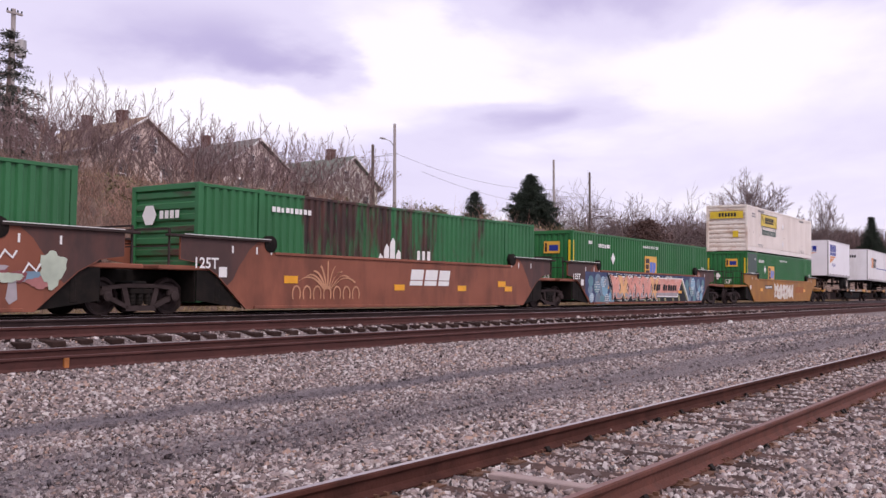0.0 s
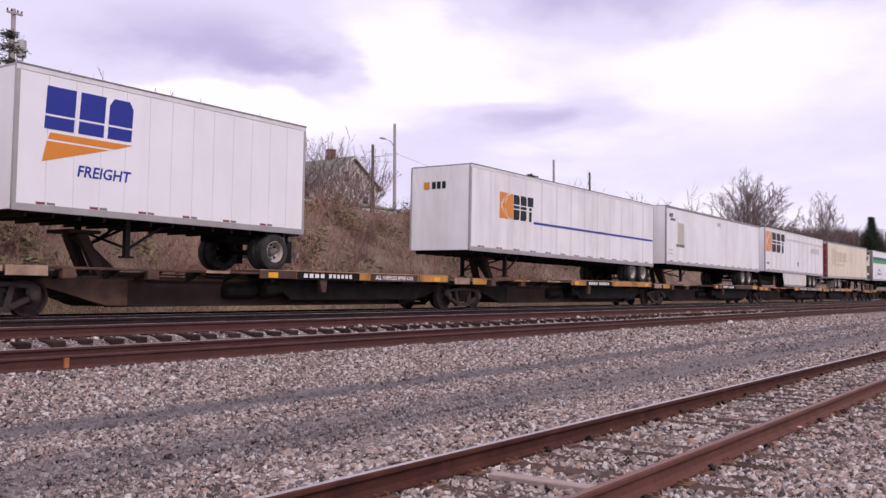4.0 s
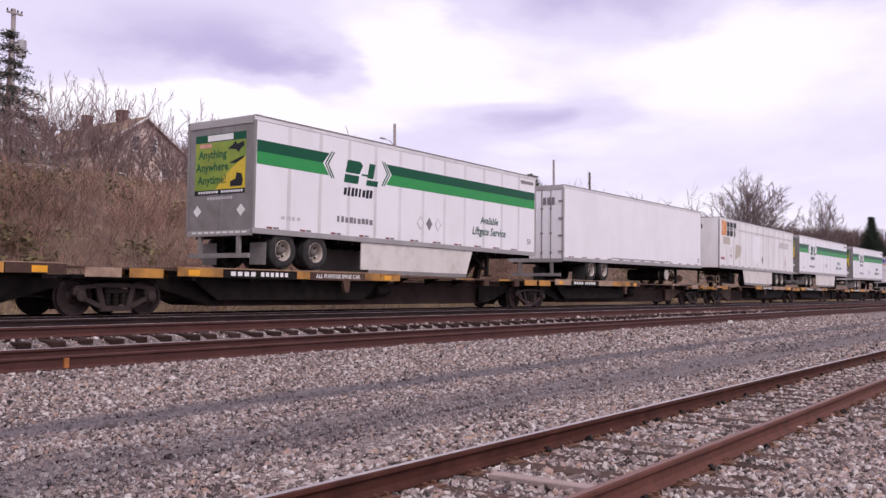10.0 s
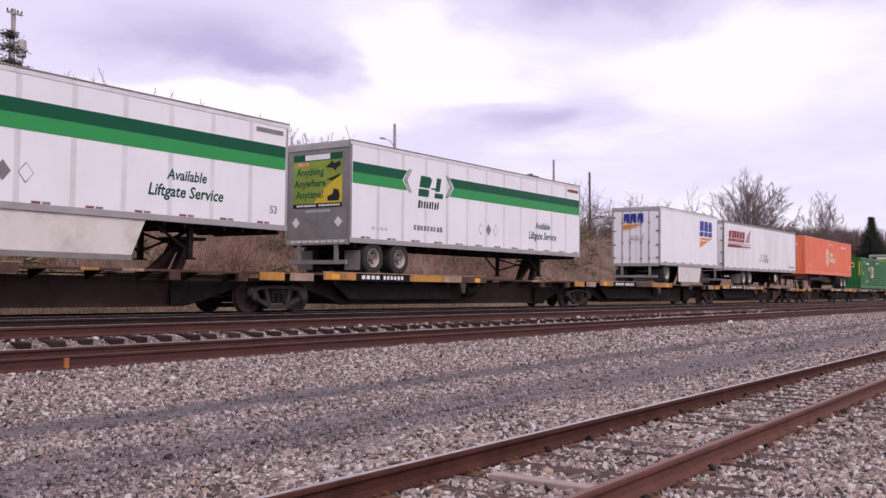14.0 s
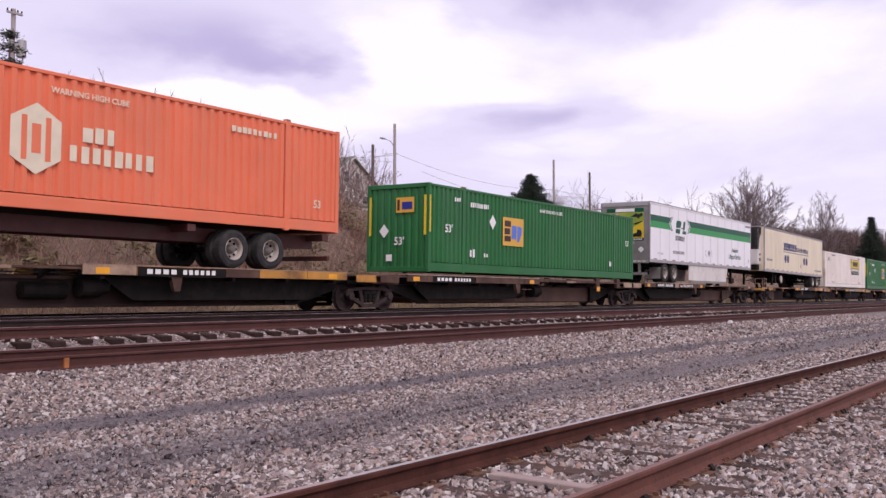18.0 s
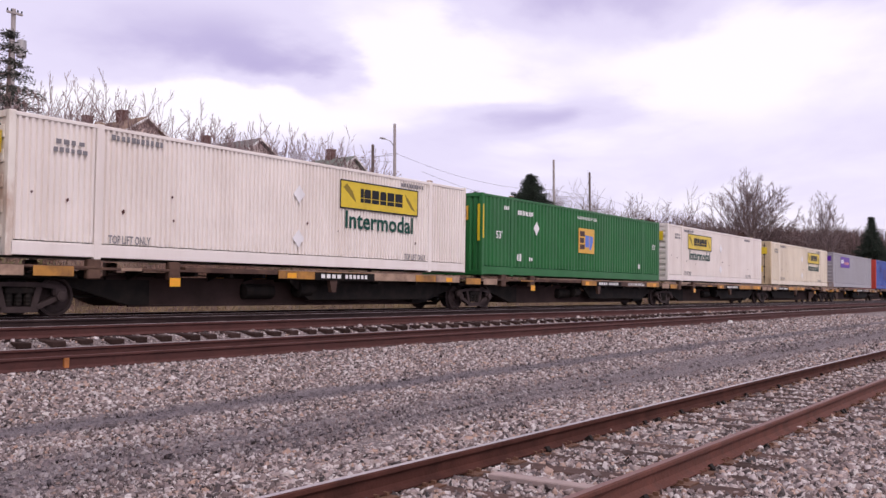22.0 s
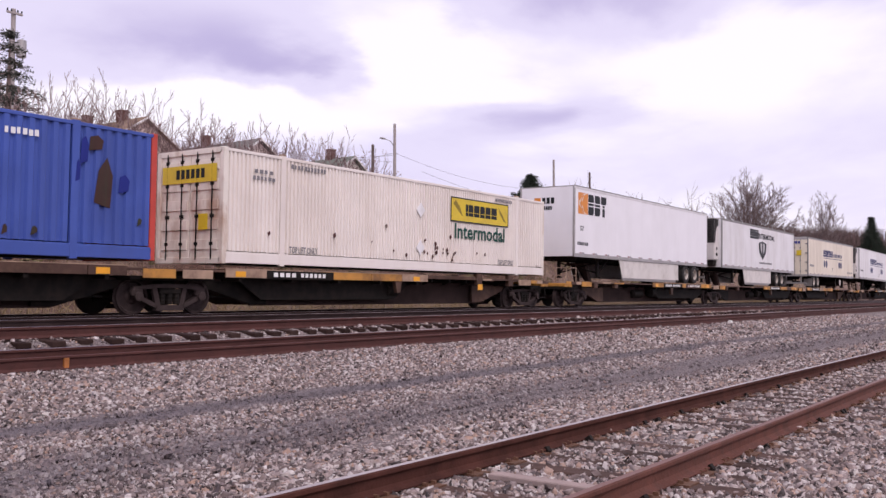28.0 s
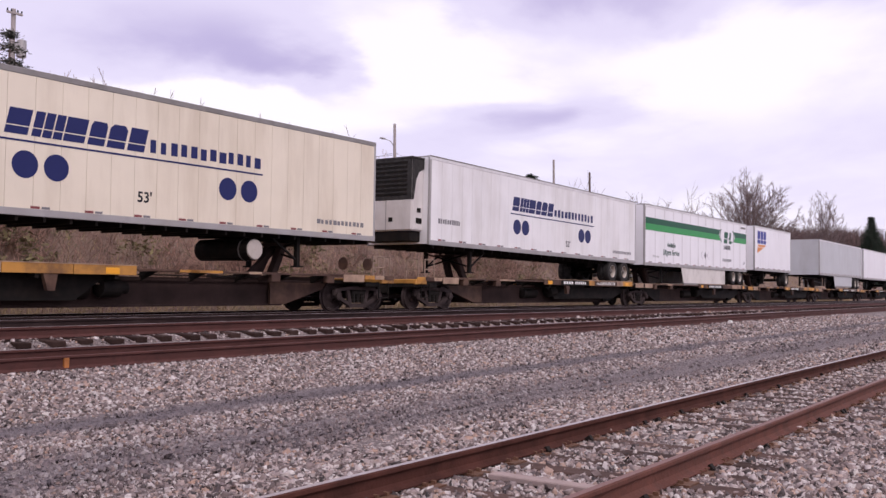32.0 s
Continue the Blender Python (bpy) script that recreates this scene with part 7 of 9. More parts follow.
    plate("access_door", rect(-h + 6.6, -h + 7.85, 0.55, 2.2), M["white_clean"], c, Y0 - 0.012, 0.006)
    diamonds(c, -h + 8.3, -h + 8.7, 0.75, 1, 0.2, ("ink_grey",))
    arrow(c, -h + 2.1, 0.72)
    arrow(c, -h + 13.9, 0.62)
    bars(c, -h + 0.3, -h + 1.0, 0.5, 0.14, 4, M["ink_red"])
    end_plate("company_mark", rect(0.45, 0.72, 2.3, 2.55), M["logo_orange"], c, -h - 0.004, 0.004)
    end_bars(c, -h - 0.004, -0.3, 0.42, 2.3, 0.25, 3, M["ink"])
    banded(-33.24, 1.75, 0.02, 16.2, 2.85, -1, 2.78, 2.5, "lime", 12.9, 7.78, 3.05, skirt=(-11.8, -5.2, M["skirt"]), bogie=1.15)
    banded(-14.53, 1.63, 0.09, 14.55, 2.98, -1, 2.72, 2.25, "lime", 11.35, 6.78, 3.05)
    # short trailer, rear towards the camera
    c = trailer(8.74, 1.62 + up, tilt(0.05, 8.6), 8.6, 2.93, M["white_clean"], "short white pup trailer with blue blocks and orange stripes", -1, single=True, panel=0.6, skirt=(-6.0, -2.6, M["skirt"]))
    h = c["half"]
    three_stripe_mark(c, h - 2.95, 1.72, 1.08)
    end_three_stripe(c, -h - 0.03, 0.1, 2.15, 0.75)
    end_bars(c, -h - 0.03, -0.45, 0.4, 1.3, 0.2, 3, M["ghost"])
    c = trailer(18.45, 1.67 + up, tilt(0.16, 15.95), 15.95, 2.91, M["white"], "grimy white trailer with dark red lettering blocks", -1, smooth_side=True, panel=2.6, roof_trim="grey_trim", tank=True, rear_trim=M["white"], bogie=2.7)
    h = c["half"]
    block_mark(c, -h + 0.82, 1.72, 3.1, 0.66, "oiikkok", M["ink_red"], 0.2)
    plate("red_stripe", rect(-h + 0.74, -h + 3.24, 1.38, 1.56, 0.0), M["ink_red"], c, Y0, 0.004)
    plate("red_line", rect(-h + 0.74, -h + 5.17, 1.60, 1.64), M["ink_red"], c, Y0 - 0.001, 0.004)
    bars(c, -h + 3.3, -h + 5.17, 1.40, 0.13, 16, M["ink_red"])
    for i in range(5):
        x = -h + 4.1 + 0.16 * i
        plate("sail_line", [(x, 1.75), (x + 0.10, 1.75), (x + 0.42, 2.25 + 0.08 * i), (x + 0.36, 2.25 + 0.08 * i)], M["ink_red"], c, Y0, 0.004)
    for i in range(7):
        x, z = -h + 7.2 + 0.27 * i, 0.72 + 0.28 * (i % 2)
        plate("hazard_placard", [(x - 0.2, z), (x, z - 0.2), (x + 0.2, z), (x, z + 0.2)], M["ink_grey"] if i > 3 else M["ghost"], c, Y0, 0.005)
    bars(c, h - 1.7, h - 0.4, 0.32, 0.14, 7, M["ink_grey"])
    # orange container on a chassis
    z = 1.78 + up
    c = container(37.27, z, tilt(0.06, 16), M["can_orange"], "orange corrugated container riding on a road chassis", end="flat")
    h = c["half"]
    for x, n in ((-h + 7.02, 6),):
        plate("company_mark", [(x - 0.55, 1.05), (x, 0.72), (x + 0.55, 1.05), (x + 0.55, 1.85), (x, 2.18), (x - 0.55, 1.85)], M["label_cream"], c, Y0, 0.004, "cream hexagon mark")
        for o in (rect(x - 0.32, x - 0.20, 1.0, 1.9), rect(x + 0.20, x + 0.32, 1.0, 1.9), rect(x - 0.10, x + 0.10, 1.15, 1.75)):
            plate("orange_shape", o, M["can_orange"], c, Y0 - 0.005, 0.003)
    bars(c, -h + 8.06, -h + 8.95, 1.52, 0.34, 3, M["label_cream"])
    bars(c, -h + 7.77, -h + 9.93, 1.06, 0.36, 8, M["label_cream"])
    put_text("WARNING HIGH CUBE", 0.13, M["label_cream"], c, -h + 8.25, Y0 - 0.004, 2.5)
    bars(c, h - 4.0, h - 2.4, 2.35, 0.15, 9, M["label_cream"])
    put_text("53", 0.24, M["label_cream"], c, -h + 1.2, Y0 - 0.004, 0.65)
    put_text("53", 0.22, M["label_cream"], c, h - 0.9, Y0 - 0.004, 0.75)
    end_plate("company_mark", disc(0.3, 2.25, 0.24, 6), M["label_cream"], c, -h - 0.012, 0.006)
    end_bars(c, -h - 0.012, -0.7, 0.05, 2.15, 0.18, 5, M["label_cream"])
    put_text("53'", 0.24, M["label_cream"], c, -h - 0.02, 0.0, 1.35, face=-90)
    end_plate("label", rect(-0.3, 0.1, 0.55, 0.85), M["tan_panel"], c, -h - 0.012, 0.006)
    chassis(37.27, z, 16.05)
    c = container(57.74, 0.83 + up, 0, M["can_green"], "green container with a yellow square mark on a spine car", end="flat")
    emp_marks(c, c["half"], 2.9, 5.27, 3.85)
    banded(75.85, 1.70, -0.02, 16.2, 2.96, -1, 2.77, 2.5, "lime", 13.0, 7.8, 3.05, skirt=(-11.8, -5.4, M["skirt"]), bogie=0.95)
    c = trailer(95.06, 1.64 + up, tilt(-0.14, 15.9), 15.9, 2.96, M["cream"], "cream refrigerated trailer with blue blocks and discs", 1, panel=0.6, reefer=True, roof_trim="grey_trim", tank=True, bogie=0.5)
    alliance_marks(c, c["half"], 2.96, (4.53, 7.93, 7.99, 11.42), (5.03, 5.69, 10.18, 10.87), 9.18)
    c = container(111.92, 0.84 + up, 0, M["can_white"], "white ribbed container with door bars and a yellow panel", doors=True, ends_paint=M["rusty_white"], step=0.135)
    yellow_panel_marks(c, c["half"], 2.9, 11.57)
    c = container(129.11, 0.80 + up, 0, M["can_green"], "green container with scuffed sides and a yellow square mark", end="flat")
    emp_marks(c, c["half"], 2.9, 8.12, 3.84)
    c = container(146.39, 0.85 + up, 0, M["can_white"], "white ribbed container with a large yellow panel", step=0.135)
    yellow_panel_marks(c, c["half"], 2.9, 4.66)
    c = container(164.72, 0.85 + up, 0, M["ivory"], "yellowed white container with door bars and a yellow panel", doors=True, ends_paint=M["grimy_door"], step=0.135)
    yellow_panel_marks(c, c["half"], 2.9, 11.6)
    c = container(183.12, 0.85 + up, 0, M["can_grey"], "grey ribbed container with a purple panel")
    h = c["half"]
    plate("company_mark", rect(-h + 2.6, -h + 6.18, 1.72, 2.62), M["logo_purple"], c, Y0, 0.004, "purple panel with pale and pink blocks")
    bars(c, -h + 2.8, -h + 3.9, 2.05, 0.34, 3, M["label_white"], y=Y0 - 0.005)
    bars(c, -h + 4.1, -h + 5.9, 1.98, 0.24, 8, M["mural_pink"], y=Y0 - 0.005)
    end_plate("company_mark", rect(-1.1, 1.1, 2.2, 2.6), M["logo_purple"], c, -h - 0.012, 0.006)
    c = container(201.72, 0.84 + up, 0, M["can_blue"], "blue container with a navy overpainted band and red end", L=15.6, ends_paint=M["red_end"], end="flat")
    h = c["half"]
    plate("overpaint", rect(-h + 3.93, -h + 10.2, 0.92, 2.02), M["patch_blue"], c, Y0, 0.004, "navy overpainted band")
    plate("notice", rect(-h + 6.85, -h + 7.38, 2.25, 2.62), M["label_white"], c, Y0, 0.005)
    bars(c, -h + 12.0, -h + 12.75, 2.42, 0.14, 6, M["label_white"])
    plate("worn_patch", [(h - 1.6, 1.2), (h - 1.2, 1.1), (h - 1.15, 1.8), (h - 1.3, 2.2), (h - 1.5, 1.9)], M["worn_dark"], c, Y0, 0.004)
    for x, z, w, t, m in ((h - 1.0, 1.45, 0.28, 0.42, "patch_blue"), (h - 1.95, 2.0, 0.2, 0.6, "patch_blue"), (h - 2.05, 1.6, 0.12, 0.5, "patch_blue"), (h - 1.75, 2.3, 0.35, 0.35, "worn_dark"), (h - 3.0, 0.42, 0.15, 0.2, "worn_dark"), (h - 3.6, 0.40, 0.12, 0.22, "worn_dark"), (h - 5.0, 0.55, 0.2, 0.3, "worn_dark"), (h - 0.5, 0.75, 0.12, 0.2, "worn_dark"), (-h + 9.6, 0.75, 0.14, 0.18, "patch_blue")):
        plate("worn_patch", [(x, z), (x + w * 0.9, z + 0.06), (x + w, z + t * 0.7), (x + w * 0.6, z + t), (x + 0.03, z + t * 0.85)], M[m], c, Y0, 0.004)
    plate("worn_patch", disc(-h + 2.7, 2.0, 0.35, 12), M["patch_blue"], c, Y0, 0.004)
    c = container(219.29, 0.84 + up, 0, M["can_white"], "white container with rusty door end and many rust spots", doors=True, ends_paint=M["rusty_white"], step=0.135)
    yellow_panel_marks(c, c["half"], 2.9, 11.6, damage=7)
    c = trailer(238.0, 1.68 + up, tilt(-0.01, 16.1), 16.1, 2.97, M["white_clean"], "white smooth trailer with an orange square and black blocks, side skirt", 1, smooth_side=True, skirt=(-11.6, -4.3, M["skirt"]), bogie=0.7)
    h = c["half"]
    drt_mark(c, -h + 0.34, 1.82, 0.9, -h + 3.1)
    put_text("53'", 0.2, M["ink"], c, -h + 0.7, Y0 - 0.003, 1.2)
    bars(c, -h + 0.3, -h + 1.3, 0.5, 0.14, 6, M["ink"])
    end_plate("company_mark", rect(0.3, 0.6, 2.25, 2.5), M["logo_orange"], c, -h - 0.004, 0.004)
    end_bars(c, -h - 0.004, -0.35, 0.28, 2.25, 0.25, 3, M["ink"])
    end_bars(c, -h - 0.004, -0.25, 0.4, 1.98, 0.16, 6, M["ink"])
    c = trailer(256.65, 1.71 + up, tilt(-0.03, 15.8), 15.8, 2.89, M["white"], "white ribbed refrigerated trailer with a dark shield mark", 1, reefer=True, smooth_side=True, skirt=(-11.8, -5.8, M["skirt"]), roof_trim="grey_trim", bogie=1.9)
    h = c["half"]
    cor = Shape()
    for i in range(22):
        zz = 0.2 + i * 0.118
        cor.box(-h + 0.1, h - 0.1, -1.312, -1.299, zz, zz + 0.03)
    part("side_corrugation", cor, M["white"], c)
    yb = Y0 - 0.012
    block_mark(c, -h + 5.35, 2.02, 1.75, 0.46, "kkink", M["ink"], 0.0, y=yb)
    plate("company_mark", rect(-h + 5.3, -h + 7.1, 2.50, 2.60), M["ink"], c, yb, 0.004)
    put_text("INTERMODAL", 0.34, M["ink"], c, -h + 8.92, yb - 0.004, 2.22, wide=1.28)
    sx = -h + 8.0
    plate("company_mark", [(sx - 0.88, 1.78), (sx, 1.92), (sx + 0.88, 1.78), (sx + 0.70, 1.15), (sx, 0.72), (sx - 0.70, 1.15)], M["ink"], c, yb, 0.004, "dark shield mark")
    plate("shield_shape", [(sx - 0.5, 1.72), (sx - 0.1, 1.80), (sx - 0.15, 1.1), (sx - 0.4, 1.3)], M["ghost"], c, yb - 0.005, 0.003)
    plate("shield_shape", [(sx + 0.1, 1.80), (sx + 0.5, 1.72), (sx + 0.4, 1.3), (sx + 0.1, 1.1)], M["ghost"], c, yb - 0.005, 0.003)
    bars(c, -0.6, 2.2, 0.45, 0.12, 14, M["ink_grey"], y=yb)
    c = trailer(276.58, 1.65 + up, tilt(0.04, 16.2), 16.2, 2.96, M["ivory"], "ivory trailer with blue blocks and discs, barred rear doors", -1, panel=0.6, roof_trim="grey_trim", rear_trim=M["ivory"], tank=True, bogie=0.75)
    h = c["half"]
    alliance_marks(c, h, 2.96, (4.78, 8.1, 8.2, 11.65), (5.24, 5.92, 10.5, 11.2), 8.08)
    end_bars(c, -h - 0.03, -0.7, 0.7, 2.45, 0.2, 7, M["ink_blue"])
    end_plate("label", rect(-0.8, -0.45, 1.55, 1.95), M["logo_yellow"], c, -h - 0.03, 0.004)
    c = trailer(295.5, 1.64 + up, tilt(-0.14, 16.4), 16.4, 2.89, M["white"], "white refrigerated trailer with blue blocks and discs", 1, panel=0.6, reefer=True, roof_trim="alu", tank=False)
    alliance_marks(c, c["half"], 2.89, (5.16, 8.32, 8.42, 11.96), (5.53, 6.15, 10.8, 11.4), 9.6)
    banded(312.99, 1.55, 0.02, 15.9, 2.96, 1, 11.0, 2.4, None, 3.4, 7.8, 11.4, skirt=(-11.0, -4.0, M["skirt"]))
    c = trailer(330.6, 1.71 + up, 0, 8.6, 2.88, M["white_clean"], "short white pup trailer with blue blocks and orange stripes", 1, single=True, panel=0.6)
    three_stripe_mark(c, -3.7, 1.75, 1.05)
    c = trailer(347.8, 1.75 + up, 0, 16.1, 2.85, M["can_grey_light"], "pale grey trailer with a plain side", 1, smooth_side=True, reefer=False, skirt=(-11.0, -4.0, M["can_grey_light"]))
    trailer(365.0, 1.68 + up, 0, 16.1, 2.9, M["white_clean"], "plain white trailer at the far end of the visible train", 1, smooth_side=True)


def arrow(c, x, z):
    """A dark red arrow pointing down."""
    y = Y0 - 0.003
    plate("arrow", [(x - 0.02, z), (x + 0.02, z), (x + 0.02, z + 0.55), (x - 0.02, z + 0.55)], M["ink_red"], c, y, 0.003)
    plate("arrow_head", [(x, z - 0.12), (x + 0.14, z + 0.16), (x, z + 0.06), (x - 0.14, z + 0.16)], M["ink_red"], c, y - 0.004, 0.003)


def chassis(s, z, L):
    """The road chassis under the orange container."""
    c = thing("container_chassis", "dark red container chassis with two axles", "chassis")
    on_train(c, s + L / 2, z, 0.0)
    h = L / 2
    b = Shape()
    for y in (-0.5, 0.5):
        b.box(-h + 0.2, h - 0.2, y - 0.08, y + 0.08, -0.42, -0.06, 0.01)
    part("main_beam", b, M["chassis_red"], c)
    for x in (-h + 0.2, h - 0.35, -h + 5, h - 5):
        part("bolster", Shape().box(x - 0.12, x + 0.12, -1.22, 1.22, -0.2, -0.02, 0.01), M["chassis_red"], c)
    zc = DECK_Z - z + 0.485
    for x in (h - 3.7, h - 2.45):
        part("axle", Shape().lathe([(-1.0, 0.07), (1.0, 0.07)], x, 0, zc, "y", 10), M["black"], c)
        for y in (-0.45, 0.45):
            part("suspension", Shape().bar((x, y, zc), (x, y, -0.3), 0.12), M["black"], c)
        road_wheels(c, x, zc, M["rim"])
    for y in (-0.9, 0.9):
        part("landing_leg", Shape().box(-h + 2.7, -h + 2.82, y - 0.06, y + 0.06, -0.9, -0.1), M["chassis_red"], c)
        part("leg_brace", Shape().bar((-h + 2.76, y, -0.7), (-h + 3.7, y, -0.2), 0.05), M["chassis_red"], c)
    part("rear_guard", Shape().box(h - 0.2, h - 0.1, -1.15, 1.15, -0.75, -0.62), M["chassis_red"], c)


M["tan_panel"] = surface("tan_patch_paint", (0.50, 0.44, 0.36), 0.5, vary=0.1, dirt=(0.6, 0.55, 0.5), dirt_amount=0.4)
M["dirt_streak"] = surface("dark_run_stain", (0.26, 0.20, 0.14), 0.7, vary=0.2)
M["label_cream"] = surface("cream_vinyl", (0.75, 0.66, 0.50), 0.45, vary=0.08)
M["red_end"] = surface("red_corner_paint", (0.55, 0.06, 0.04), 0.5, vary=0.12)
M["can_grey_light"] = surface("pale_grey_paint", (0.50, 0.51, 0.53), 0.4, vary=0.05, scale=1.0, dirt=(0.3, 0.28, 0.26), dirt_amount=0.3, streak=5)
M["chassis_red"] = surface("dark_red_chassis_paint", (0.09, 0.022, 0.02), 0.6, vary=0.2, dirt=GRIME, dirt_amount=0.5)
build_loads()

# ---- behind the tracks: the bank, the street, houses, poles, trees ----
M["bark"] = surface("grey_brown_bark", (0.24, 0.175, 0.16), 0.9, vary=0.25, scale=3)
M["twig"] = surface("bare_twigs", (0.26, 0.175, 0.17), 0.9, vary=0.25, scale=0.6)
M["twig_far"] = surface("distant_bare_twigs", (0.185, 0.135, 0.132), 0.9, vary=0.2, scale=0.2)
M["woods"] = surface("far_leafless_woods", (0.12, 0.075, 0.068), 0.95, vary=0.3, scale=0.05, island=0.4)
M["brush"] = surface("dead_brush_stems", (0.26, 0.150, 0.115), 0.95, vary=0.45, scale=0.25, dirt=(0.36, 0.25, 0.20), dirt_amount=0.8, dirt_scale=0.35, island=0.75)
M["brush_olive"] = surface("olive_brush_leaves", (0.15, 0.125, 0.06), 0.95, vary=0.4, scale=0.4, island=0.5)
M["straw"] = surface("dry_grass", (0.34, 0.25, 0.14), 0.95, vary=0.3, scale=0.3, island=0.4)
M["needle"] = surface("dark_needles", (0.018, 0.030, 0.018), 0.85, vary=0.3, scale=1.5, island=0.4)
M["needle_grey"] = surface("grey_green_needles", (0.055, 0.058, 0.046), 0.85, vary=0.3, scale=1.5, island=0.4)
M["needle_brown"] = surface("rusty_dense_twigs", (0.10, 0.055, 0.045), 0.9, vary=0.3, scale=1.0, island=0.4)
M["siding_tan"] = surface("weathered_tan_clapboard", (0.66, 0.52, 0.46), 0.8, vary=0.12, scale=2, dirt=(0.2, 0.14, 0.11), dirt_amount=0.4, streak=3)
M["siding_white"] = surface("white_clapboard", (0.80, 0.78, 0.77), 0.8, vary=0.06, scale=2, dirt=(0.4, 0.36, 0.33), dirt_amount=0.3, streak=3)
M["siding_pink"] = surface("faded_rose_clapboard", (0.70, 0.57, 0.52), 0.8, vary=0.12, scale=2, dirt=(0.22, 0.16, 0.14), dirt_amount=0.4, streak=3)
M["siding_cream"] = surface("cream_clapboard", (0.76, 0.71, 0.63), 0.8, vary=0.08, scale=2, dirt=(0.35, 0.3, 0.25), dirt_amount=0.3, streak=3)
M["shingle_brown"] = surface("brown_asphalt_shingle", (0.25, 0.165, 0.11), 0.95, vary=0.2, scale=2, bump=0.3)
M["shingle_grey"] = surface("grey_asphalt_shingle", (0.17, 0.16, 0.15), 0.95, vary=0.2, scale=2, bump=0.3)
M["shingle_green"] = surface("grey_green_shingle", (0.16, 0.19, 0.16), 0.95, vary=0.2, scale=2, bump=0.3)
M["trim_white"] = surface("white_house_trim", (0.75, 0.73, 0.72), 0.6, vary=0.06)
M["brick"] = surface("dark_chimney_brick", (0.13, 0.06, 0.05), 0.9, vary=0.3, scale=6)
M["pole_wood"] = surface("weathered_pole_wood", (0.13, 0.10, 0.09), 0.9, vary=0.25, scale=3)
M["pole_pale"] = surface("pale_weathered_pole", (0.36, 0.32, 0.31), 0.85, vary=0.15, scale=3)
M["wire"] = surface("black_cable", (0.05, 0.045, 0.05), 0.6, vary=0.1)


def sticks(p0, p1, r0, r1):
    """Three-sided tapered stems from p0 to p1, all at once: vertices and faces."""
    p0, p1 = np.asarray(p0, float), np.asarray(p1, float)
    d = p1 - p0
    d /= np.linalg.norm(d, axis=1, keepdims=True) + 1e-9
    ref = np.where(np.abs(d[:, 2:3]) < 0.9, np.array([[0.0, 0, 1]]), np.array([[0.0, 1, 0]]))
    a = np.cross(d, ref)
    a /= np.linalg.norm(a, axis=1, keepdims=True) + 1e-9
    b = np.cross(d, a)
    rings = []
    for p, r in ((p0, r0), (p1, r1)):
        r = np.broadcast_to(np.asarray(r, float), (len(p),))[:, None]
        for k in range(3):
            t = 2 * pi * k / 3
            rings.append(p + (a * cos(t) + b * sin(t)) * r)
    v = np.stack(rings, 1).reshape(-1, 3)
    base = (np.arange(len(p0)) * 6)[:, None, None]
    f = np.array([[0, 1, 4, 3], [1, 2, 5, 4], [2, 0, 3, 5]])[None]
    return v, (base + f).reshape(-1, 4)


def quick_mesh(name, v, f, material):
    """A mesh from arrays of vertices and of faces with equal corner counts."""
    me = bpy.data.meshes.new(name)
    n, k = f.shape
    me.vertices.add(len(v))
    me.vertices.foreach_set("co", np.asarray(v, np.float32).ravel())
    me.loops.add(n * k)
    me.loops.foreach_set("vertex_index", np.asarray(f, np.int32).ravel())
    me.polygons.add(n)
    me.polygons.foreach_set("loop_start", np.arange(0, n * k, k, dtype=np.int32))
    me.polygons.foreach_set("loop_total", np.full(n, k, np.int32))
    me.update(calc_edges=True)
    me.materials.append(material)
    return me


def grow(rng, tall, spread, levels, upright, first=0.25, kids=(6, 5, 4, 3), trunk_r=0.14, whip=0.55, min_r=0.006):
    """A bare tree as two lists of stems: trunk and limbs, branches and twigs."""
    limbs, twigs = [], []

    def branch(p, d, length, r, level):
        steps = 3 if level < 2 else 2
        q = p
        pts = [p]
        for i in range(steps):
            d = (d + Vector((rng.gauss(0, 0.16), rng.gauss(0, 0.16), rng.gauss(0, 0.10) + upright))).normalized()
            q = q + d * (length / steps)
            pts.append(q)
        for i in range(steps):
            ra = r * (1 - 0.6 * i / steps)
            rb = r * (1 - 0.6 * (i + 1) / steps)
            (limbs if level < 2 else twigs).append((tuple(pts[i]), tuple(pts[i + 1]), max(ra, min_r), max(rb, min_r * 0.7)))
        if level >= levels:
            return
        n = kids[min(level, len(kids) - 1)]
        for i in range(n):
            t = first + (1 - first) * (i + rng.random()) / n if level == 0 else 0.25 + 0.75 * (i + rng.random()) / n
            k = min(int(t * steps), steps - 1)
            at = pts[k].lerp(pts[k + 1], t * steps - k) if t * steps - k <= 1 else pts[-1]
            ang = rng.uniform(0, 2 * pi)
            side = d.cross(Vector((cos(ang), sin(ang), 0.3))).normalized()
            nd = (d * (1 - spread) + side * spread).normalized()
            branch(at, nd, length * whip * rng.uniform(0.75, 1.25), r * 0.5, level + 1)

    branch(Vector((0, 0, -0.3)), Vector((0, 0, 1)), tall, trunk_r, 0)
    return limbs, twigs


